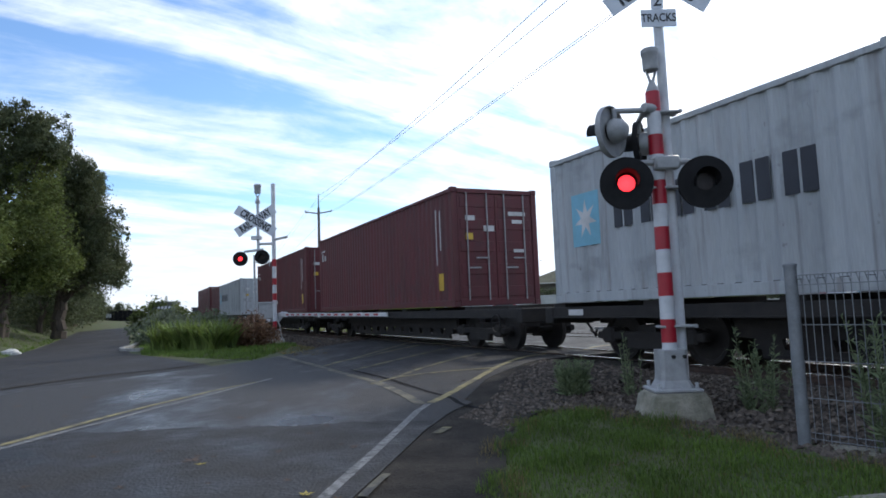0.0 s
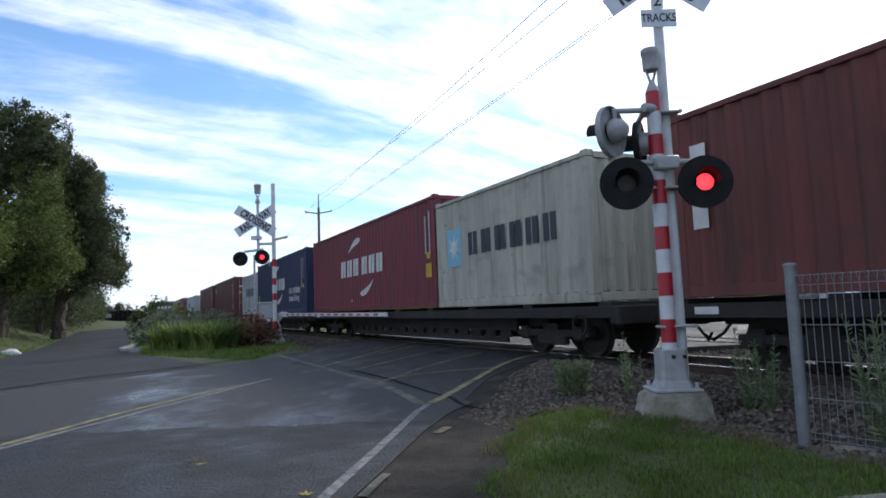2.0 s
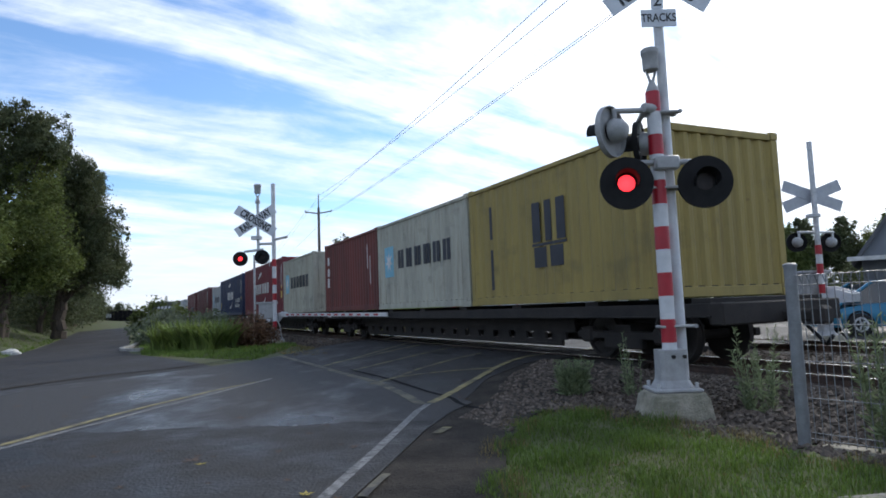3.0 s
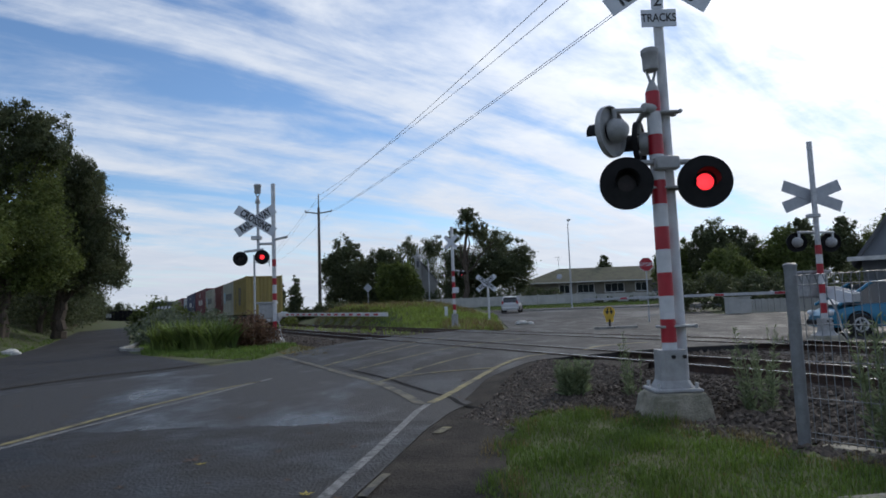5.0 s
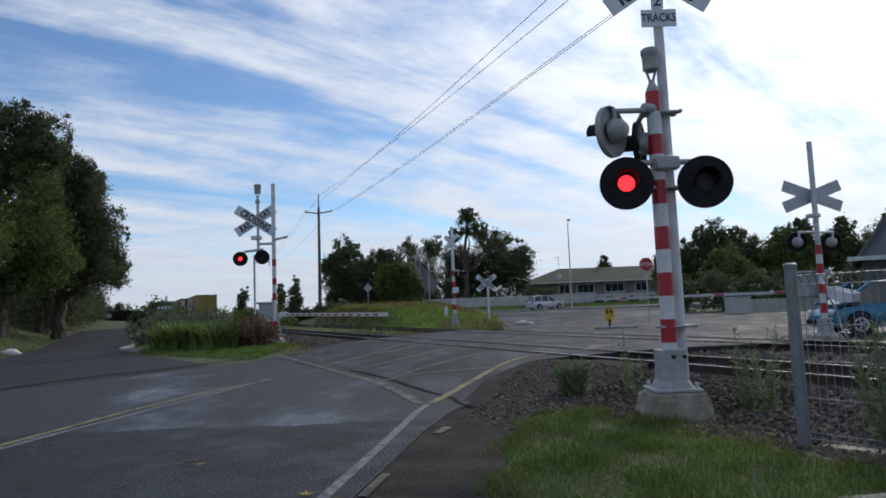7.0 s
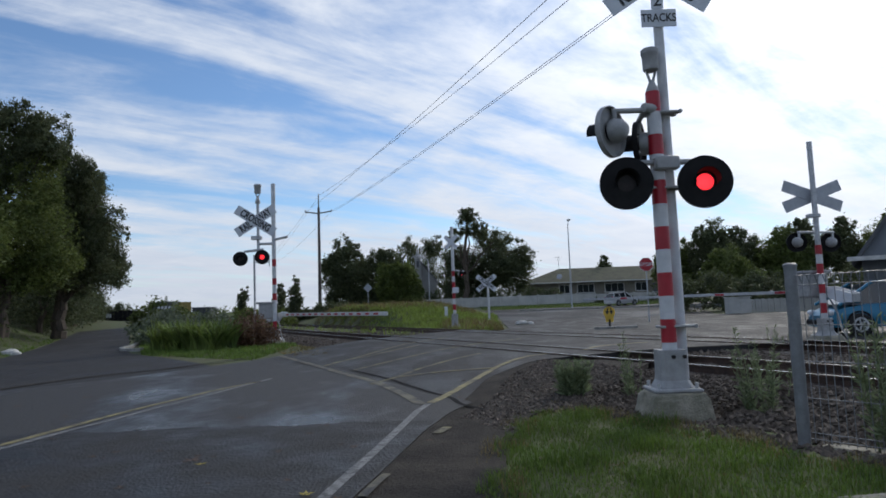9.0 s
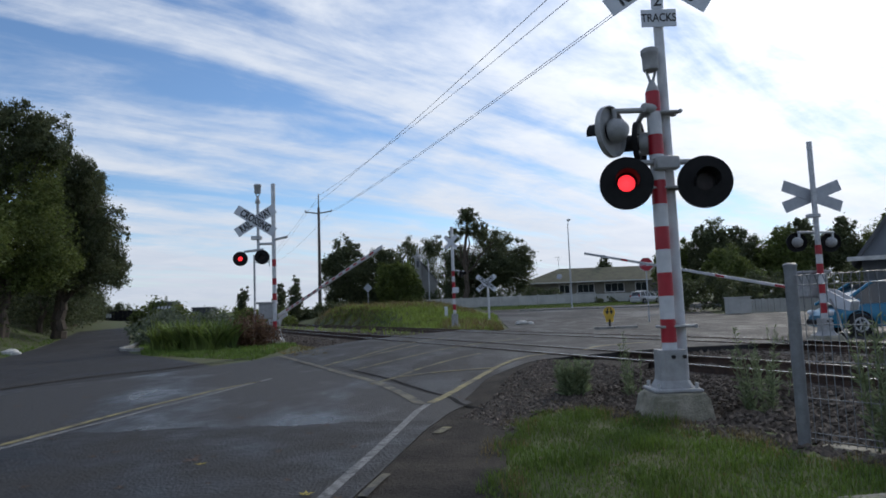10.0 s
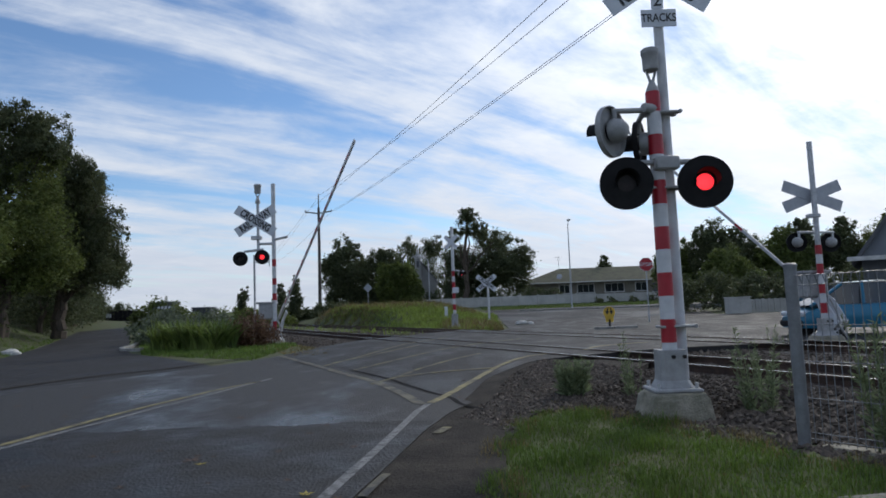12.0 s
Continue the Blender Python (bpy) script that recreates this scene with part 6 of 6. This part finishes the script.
# ---- buildings beyond the railway ----
TILES = mat("olive_brown_roof_tiles", (0.098, 0.100, 0.058), (0.066, 0.066, 0.042), rough=0.85, scale=1.2, bump=0.6, bscale=12, fine=0.2)
# cream board, its colour darkened to hold the shade under the eaves
CREAM_SHADED = mat("eave_shaded_weatherboard", (0.19, 0.172, 0.14), (0.14, 0.128, 0.11), rough=0.8, scale=1.0)
CREAM_WALL = mat("cream_garden_wall", (0.52, 0.52, 0.49), (0.40, 0.40, 0.38), rough=0.8, scale=0.9)
GREY_BOARD = mat("grey_weatherboard", (0.19, 0.21, 0.24), (0.16, 0.175, 0.20), rough=0.7, scale=1.0)
GREY_ROOF = mat("dark_grey_roof", (0.10, 0.105, 0.115), (0.075, 0.08, 0.088), rough=0.7, scale=1.0)
CHURCH = mat("pale_church_render", (0.30, 0.30, 0.30), (0.24, 0.24, 0.24), rough=0.8, scale=0.8)
TRIM = mat("white_trim", (0.62, 0.62, 0.60), rough=0.6, scale=3)


def window(parent, x, y, z, w, h):
    f = part("window", Shape().box((x, y, z), (w + 0.16, 0.08, h + 0.16)), TRIM, parent, "white framed window")
    k = max(1, round(w / 1.0))
    for i in range(k):
        part("pane", Shape().box((x - w / 2 + w * (i + 0.5) / k, y - 0.045, z), (w / k - 0.06, 0.02, h)), PANE, f, "dark glass pane")
    part("sill", Shape().box((x, y - 0.08, z - h / 2 - 0.1), (w + 0.3, 0.14, 0.06)), TRIM, f)


hb_z = land_z(22, 104)
bung = thing("bungalow", pose(2.0, 104, hb_z), "long low bungalow with an olive-brown hipped tile roof", "house")
part("wall", Shape().box((24.5, 4, 1.4), (26.5, 8, 2.8)), CREAM_SHADED, bung, "cream wall with the shade of the eaves in its colour")
part("roof", Shape().add([(10.2, -0.9, 2.75), (39.0, -0.9, 2.75), (39.0, 9, 2.75), (10.2, 9, 2.75), (17.2, 4, 5.15), (34.5, 4, 5.15), (10.2, -0.9, 2.6), (39.0, -0.9, 2.6), (39, 9, 2.6), (10.2, 9, 2.6)],
                         [(0, 1, 5, 4), (1, 2, 5), (2, 3, 4, 5), (3, 0, 4), (0, 6, 7, 1), (1, 7, 8, 2), (2, 8, 9, 3), (3, 9, 6, 0), (9, 8, 7, 6)]), TILES, bung, "olive-brown tiled roof")
part("gutter", Shape().box((24.6, -0.95, 2.68), (28.9, 0.12, 0.14)), TRIM, bung)
for x, w in ((17.2, 1.6), (20.6, 2.6), (25.2, 3.0), (29.5, 1.8), (34.6, 2.4)):
    window(bung, x, -0.02, 1.65, w, 1.25)
part("door", Shape().box((31.8, -0.03, 1.05), (0.95, 0.08, 2.1)), GREY_ROOF, bung)
part("garage_door", Shape().box((36.8, -0.03, 1.1), (2.4, 0.06, 2.1)), TRIM, bung)
part("aerial", Shape().tube((17.0, 3, 5.0), (17.0, 3, 7.2), 0.03, None, 6).tube((16.4, 3, 7.0), (17.6, 3, 7.0), 0.02, None, 5).tube((16.6, 3, 6.6), (17.4, 3, 6.6), 0.02, None, 5), GALV, bung)
part("satellite_dish", Shape().turned((16.4, -0.6, 3.6), (-0.4, -1, 0.5), [(0.02, 0), (0.3, 0.06), (0.45, 0.16)], 16), SIGN_GREY, bung)

wz = land_z(13, 88)
wall = thing("garden_wall", pose(1.2, 88, wz), "long cream garden wall in front of the bungalow", "wall")
for i in range(14):
    x = -4.2 + i * 2.6
    part("panel", Shape().box((x + 1.2, 0.02 * (i % 2), 0.55), (2.58, 0.12, 1.5 if i < 9 else 1.3)), CREAM_WALL, wall)
    part("pier", Shape().box((x, 0, 0.6), (0.22, 0.2, 1.65 if i < 9 else 1.42), None, 0.02), CREAM_WALL, wall)
hz_ = [(i * 1.45, 0, 1.35, 1.0, 0.7, 0.85) for i in range(-6, 8) if i != -3]
bush("wall_shrub", 0.6, 92, [(0, 0, 1.3, 1.6, 1.0, 1.5), (1.9, 0, 1.0, 1.3, 1.0, 1.2), (-1.8, 0, 1.1, 1.3, 1.0, 1.2)], 4000, 0.12, LEAF_DARK, "dark shrub between the church and the garden wall")
bush("hedge", 5.3, 91, hz_, 9000, 0.11, LEAF_DARK, "clipped dark hedge behind the garden wall")
for x in (17.2, 18.8, 21.0, 23.4):
    bush("garden_shrub", x * 1.18, 86.8, [(0, 0, 0.4, 0.55, 0.5, 0.45), (0.5, 0, 0.25, 0.4, 0.4, 0.3)], 500, 0.12, LEAF_DARK, "small dark shrub before the garden wall")
strip("lawn_strip", [(4.4, 77), (20, 78), (40, 90)], [(4.4, 89), (20, 89), (40, 100)], 20, 6, LAWN, 0.0, label="mown lawn strip before the garden wall", category="lawn")

pz = land_z(20, 42)
pick = thing("picket_fence", pose(-7.5, 42, pz), "pale close-boarded fence beyond the junction", "fence")
for i in range(60):
    part("paling", Shape().box((26.4 + i * 0.20, 0.015 * (i % 2), 0.42), (0.175, 0.03, 0.92 + 0.04 * math.sin(i * 3.3))), CREAM_WALL, pick)
part("fence_rail", Shape().box((32.3, 0.06, 0.6), (12, 0.05, 0.09)), CREAM_WALL, pick)
cab = thing("utility_cabinet", pose(18.4, 41.0, land_z(18.4, 41), 0, 0, 0), "pale grey roadside utility cabinet", "cabinet")
part("body", Shape().box((0, 0, 0.5), (1.4, 0.6, 1.05), None, 0.04), CREAM_WALL, cab)
part("lid", Shape().box((0, 0, 1.05), (1.5, 0.7, 0.07), None, 0.02), CREAM_WALL, cab)
for x in (-0.35, 0.35):
    part("door", Shape().box((x, -0.31, 0.5), (0.66, 0.03, 0.9), None, 0.01), CREAM_WALL, cab)
bush("garden_shrub", 22.5, 47, [(i * 1.5, 0.4 * (i % 2), 1.3 + 0.35 * math.sin(i * 2.7), 1.2, 0.9, 1.35) for i in range(-4, 6)], 16000, 0.12, LEAF_DARK, "tall dark shrubs before the gabled house")
bush("garden_hedge", 24, 45, [(i * 1.3, 0, 0.8, 1.0, 0.7, 0.85) for i in range(-3, 6)], 4500, 0.18, LEAF_DARK, "dark hedge behind the boarded fence")

gz = land_z(24, 35)
gab = thing("gabled_house", pose(22.6, 35, 0, 0, 0, -34), "grey weatherboard house with steep dark gable", "house")
part("wall", Shape().add([(0, 0, -0.5), (8, 0, -0.5), (8, 0, 2.9), (4, 0, 8.4), (0, 0, 2.9), (0, 8, -0.5), (8, 8, -0.5), (8, 8, 2.9), (4, 8, 8.4), (0, 8, 2.9)],
                         [(0, 1, 2, 3, 4), (5, 9, 8, 7, 6), (0, 4, 9, 5), (1, 6, 7, 2)]), GREY_BOARD, gab, "grey weatherboard wall")
for sgn, x0 in ((-1, -0.5), (1, 8.5)):
    part("roof", Shape().add([(4, -0.4, 8.65), (x0, -0.4, 2.4), (x0, 8.4, 2.4), (4, 8.4, 8.65), (4, -0.4, 8.45), (x0 - sgn * 0.1, -0.4, 2.2), (x0 - sgn * 0.1, 8.4, 2.2), (4, 8.4, 8.45)],
                             [(0, 1, 2, 3), (4, 7, 6, 5), (0, 4, 5, 1), (1, 5, 6, 2), (2, 6, 7, 3)]), GREY_ROOF, gab, "steep dark roof slope")
part("verandah_roof", Shape().box((4, -1.1, 2.6), (9.2, 2.0, 0.14)), GREY_ROOF, gab)
part("fascia", Shape().box((4, -2.1, 2.55), (9.2, 0.06, 0.22)), TRIM, gab)
window(gab, 3.6, -0.02, 4.6, 1.1, 1.2)
window(gab, 2.2, -0.02, 1.2, 1.4, 1.2)

cz = land_z(-3.75, 100)
ch = thing("church", pose(-3.75, 100, cz), "small pale church gable with a narrow belfry", "church")
part("nave", Shape().add([(-1.4, 0, 0), (2.6, 0, 0), (2.6, 0, 3.6), (0.2, 0, 6.6), (-1.4, 0, 4.0), (-1.4, 9, 0), (2.6, 9, 0), (2.6, 9, 3.6), (0.2, 9, 6.6), (-1.4, 9, 4.0)],
                         [(0, 1, 2, 3, 4), (5, 9, 8, 7, 6), (0, 4, 9, 5), (1, 6, 7, 2)]), CHURCH, ch, "pale gabled wall")
for (xa, za), (xb_, zb_) in (((-1.7, 3.6), (0.2, 6.75)), ((2.9, 3.3), (0.2, 6.75))):
    part("roof", Shape().add([(xa, -0.25, za), (xb_, -0.25, zb_), (xb_, 9.2, zb_), (xa, 9.2, za), (xa, -0.25, za + 0.16), (xb_, -0.25, zb_ + 0.16), (xb_, 9.2, zb_ + 0.16), (xa, 9.2, za + 0.16)],
                             [(0, 1, 2, 3), (4, 7, 6, 5), (0, 4, 5, 1), (3, 2, 6, 7), (0, 3, 7, 4), (1, 5, 6, 2)]), GREY_ROOF, ch, "dark steep roof slope")
part("belfry", Shape().box((-0.2, -0.4, 3.6), (0.9, 0.7, 7.2), None, 0.03), CHURCH, ch, "pale narrow belfry")
part("spire", Shape().tube((-0.2, -0.4, 7.2), (-0.2, -0.4, 8.5), 0.62, 0.04, 4), CHURCH, ch)
part("louvre", Shape().box((-0.2, -0.765, 6.3), (0.4, 0.04, 1.0)), GREY_ROOF, ch)

# low dark sheds and boards far along the lane
for x, y, w, h in ((-30.4, 82, 2.2, 2.4), (-41.5, 96, 3.6, 2.0)):
    sd = thing("shed", pose(x, y, land_z(x, y)), "small dark shed far along the lane", "shed")
    part("wall", Shape().box((0, 0, h / 2), (w, 2, h)), GREY_ROOF, sd)
    part("roof", Shape().box((0, 0, h + 0.05), (w + 0.3, 2.3, 0.12)), GREY_BOARD, sd)
for x, y, z in ((-18.6, 43.0, 1.55), (-15.3, 36.5, 0.62)):
    bd = thing("marker_board", pose(x, y, 0), "white striped marker board beside the track", "sign")
    part("post", Shape().tube((0, 0.05, land_z(x, y)), (0, 0.05, z + 0.1), 0.03, None, 6), GALV, bd)
    part("backing", Shape().box((0, 0.02, z), (0.95, 0.02, 0.17)), BLACK_PAINT, bd)
    for i in range(4):
        part("stripe", Shape().plate([(-0.45 + i * 0.235, -0.08), (-0.29 + i * 0.235, -0.08), (-0.25 + i * 0.235, 0.08), (-0.41 + i * 0.235, 0.08)], 0.008, Matrix.Translation((0, 0.004, z))), SIGN_WHITE, bd)
mark = thing("kilometre_post", pose(0.05, 41.5, -0.10), "short white marker post in the long grass", "post")
part("post", Shape().box((0, 0, 0.55), (0.20, 0.10, 0.9), None, 0.02), SIGN_WHITE, mark)


def stone(name, x, y, r, material, label, seed):
    rnd = random.Random(seed)
    bm = bmesh.new()
    bmesh.ops.create_icosphere(bm, subdivisions=2, radius=r)
    for v in bm.verts:
        v.co *= 1 + 0.28 * noise.noise(v.co * (1.6 / r) + Vector((seed, 0, 0)))
        v.co.z *= 0.6
        v.co.x *= 1.35
    me = bpy.data.meshes.new(name)
    bm.to_mesh(me)
    bm.free()
    me.materials.append(material)
    ob = new(name, me)
    ob.matrix_basis = pose(x, y, land_z(x, y) + r * 0.3, 0, 0, rnd.uniform(0, 360))
    return tagged(ob, label, "stone")


PALE = mat("pale_stone", (0.52, 0.52, 0.50), (0.36, 0.36, 0.34), rough=0.9, scale=6, bump=0.5)
stone("boulder", -17.3, 25.9, 0.28, PALE, "pale boulder on the grass beside the lane", 3)
stone("boulder", -16.9, 25.6, 0.18, PALE, "small pale boulder beside the lane", 8)
stone("rubble", 4.35, 37.5, 0.30, PALE, "pale rubble at the end of the kerb", 5)
stone("rubble", 4.8, 37.2, 0.22, PALE, "pale rubble at the end of the kerb", 6)
bin_ = thing("wheelie_bin", pose(-19.6, 27.6, land_z(-19.6, 27.6)), "green wheeled rubbish bin on the grass", "bin")
GREEN_PL = mat("green_plastic", (0.02, 0.20, 0.10), rough=0.45, scale=4)
part("body", Shape().box((0, 0, 0.5), (0.55, 0.6, 0.95), None, 0.05), GREEN_PL, bin_)
part("lid", Shape().box((0, -0.03, 1.02), (0.6, 0.7, 0.08), None, 0.03), GREEN_PL, bin_)
slab = part("concrete_slab", Shape().box((2.78, 3.74, -0.375), (1.0, 0.6, 0.10), Matrix.Rotation(radians(6), 3, "Z"), 0.03), CONCRETE)
tagged(slab, "worn concrete slab set in the grass", "slab")
slab2 = part("concrete_slab", Shape().box((3.45, 4.95, -0.40), (1.3, 0.22, 0.08), Matrix.Rotation(radians(-54), 3, "Z"), 0.03), CONCRETE)
tagged(slab2, "concrete mowing strip under the mesh fence", "slab")

# fallen leaves on the road
LEAF_YEL = mat("fallen_yellow_leaf", (0.42, 0.33, 0.05), rough=0.7, scale=30)
LEAF_BRN = mat("fallen_brown_leaf", (0.10, 0.055, 0.03), rough=0.8, scale=30)


def fallen(x, y, size, material, seed):
    rnd = random.Random(seed)
    sh = Shape()
    for i in range(5):
        a = i * 1.25 + rnd.uniform(-0.2, 0.2)
        r = size * rnd.uniform(0.6, 1.0)
        tip = Vector((r * math.cos(a), r * math.sin(a), rnd.uniform(0.005, 0.02)))
        o = Vector((-math.sin(a), math.cos(a), 0)) * r * 0.22
        sh.add([(0, 0, 0.008), tip * 0.5 + o, tip, tip * 0.5 - o], [(0, 1, 2, 3)])
    ob = part("fallen_leaf", sh, material)
    ob.matrix_basis = pose(x, y, ground_z(x, y) + 0.008, 0, 0, rnd.uniform(0, 360))
    tagged(ob, "fallen autumn leaf lying on the asphalt", "leaf", "fallen leaves")


for i, (x, y, s, m_) in enumerate(((-0.98, 4.45, 0.07, LEAF_YEL), (-2.68, 4.28, 0.09, LEAF_BRN), (-2.2, 5.6, 0.10, LEAF_BRN), (-2.05, 5.45, 0.06, LEAF_YEL), (-2.45, 7.75, 0.09, LEAF_BRN), (-2.3, 8.2, 0.06, LEAF_BRN),
                                   (-1.4, 6.6, 0.05, LEAF_BRN), (-6.3, 9.6, 0.08, LEAF_BRN), (-3.2, 5.9, 0.05, LEAF_BRN), (-1.15, 4.25, 0.05, LEAF_BRN), (-4.3, 12.6, 0.09, LEAF_BRN), (-1.3, 7.0, 0.05, LEAF_BRN), (-4.9, 8.4, 0.05, LEAF_BRN),
                                   (0.45, 4.25, 0.05, LEAF_BRN), (0.7, 5.2, 0.06, LEAF_BRN), (1.2, 4.9, 0.05, LEAF_BRN))):
    fallen(x, y, s, m_, i)
scatter = random.Random(11)
for i in range(46):
    y = scatter.uniform(3.9, 14)
    x = scatter.uniform(-0.55 * y - 0.6, -0.7) if i % 3 else scatter.uniform(-0.45, 0.25) + (y - 5) * 0.08
    fallen(x, y, scatter.uniform(0.02, 0.055), LEAF_BRN, 100 + i)
paint_line("paint_remnant", [(-0.13, 6.45), (-0.02, 6.75)], 0.10, LINE_BOX, "small yellow paint remnant on the shoulder", 0.002)

# ---- loose ballast ----
def loose(name, n, s0, s1, l0, l1, zf, rmin, rmax, label, seed):
    rg = np.random.default_rng(seed)
    base = np.array([(1, 0, 0), (-1, 0, 0), (0, 1, 0), (0, -1, 0), (0, 0, 1), (0, 0, -1)], float)
    tri = [(0, 2, 4), (2, 1, 4), (1, 3, 4), (3, 0, 4), (2, 0, 5), (1, 2, 5), (3, 1, 5), (0, 3, 5)]
    vs, fs = [], []
    for i in range(n):
        s, l = rg.uniform(s0, s1), rg.uniform(l0, l1)
        p = at(s, l)
        r = rg.uniform(rmin, rmax)
        sc = rg.uniform(0.6, 1.3, (6, 1)) * r
        q = base * sc + rg.normal(size=(6, 3)) * r * 0.22
        a = rg.uniform(0, 6.28)
        c, d = math.cos(a), math.sin(a)
        q = np.stack([q[:, 0] * c - q[:, 1] * d, q[:, 0] * d + q[:, 1] * c, q[:, 2] * 0.75], 1) + np.array((p.x, p.y, zf(l, p) + r * 0.2))
        k = len(vs)
        vs += [tuple(v) for v in q]
        fs += [(k + a_, k + b_, k + c_) for a_, b_, c_ in tri]
    ob = part(name, Shape().add(vs, fs), STONE)
    tagged(ob, label, "ballast", kind="stuff")


bedz = lambda l, p: float(np.interp(l, [4.6, 5.3, 5.7, 6.5, 6.9, 14], [-0.375, -0.385, -0.36, -0.28, -0.245, -0.245]))
def edge_gap(y):
    """Where the asphalt ends on the verge side."""
    return float(np.interp(y, [4.9, 6.6, 7.7, 8.3, 10.2, 12.1], [-0.4, -0.1, 0.25, 0.5, 0.95, 1.8]))


loose("ballast_stones", 11000, 1.5, 12.6, 4.75, 7.5, bedz, 0.018, 0.048, "loose dark crushed stones beside the track", 3)
loose("ballast_stones", 3500, 1.5, 12.5, 7.6, 11.6, bedz, 0.02, 0.05, "loose crushed stones between the rails", 4)
loose("shoulder_gravel", 15000, 5.0, 13.2, 3.3, 6.9, lambda l, p: ground_z(p.x, p.y) - 0.012 if p.x > edge_gap(p.y) and not verge(p.x, p.y) else -1.0, 0.008, 0.036, "scattered gravel on the road shoulder", 5)
loose("ballast_stones", 4000, 19, 34, 5.4, 11.5, bedz, 0.025, 0.055, "loose crushed stones beyond the crossing", 6)


def motions():
    for ob, s_mid, z in TRAIN:
        rows = []
        for t, gone in RUN:
            p = at(s_mid + gone, NEAR, z)
            rows.append((t, pose(p.x, p.y, z, 0, 0, TURN + 180)))
        walk(ob, rows)
    gone = np.interp([i / 30 for i in range(361)], [r[0] for r in RUN], [r[1] for r in RUN])
    for ob, x, z in WHEELS:
        walk(ob, [(i / 30, pose(x, 0, z, 0, -math.degrees(gone[i] / 0.43) % 360, 0)) for i in range(361)])
    # flashing lamps: the added shutter slides up behind the black disc while the lens shows
    for ob, side in SHUTTERS:
        up_, down = pose(0, 0, 0.196), pose(0, 0, 0)
        lit = side == "left"
        rows = [(0.0, up_ if lit else down)]
        for t in FLASH:
            rows.append((t - 1 / 30, up_ if lit else down))
            lit = not lit
            rows.append((t, up_ if lit else down))
        rows.append((12.0, up_ if lit else down))
        walk(ob, rows)
    for ob, base, rows in ARMS:
        walk(ob, [(t, base @ pose(0, 0, 0, 0, -a, 0)) for t, a in rows])
    for ob, rows in CARS:
        walk(ob, [(t, pose(x, y, ground_z(x, y) + 0.0, 0, 0, yaw)) for t, x, y, yaw in rows])


motions()
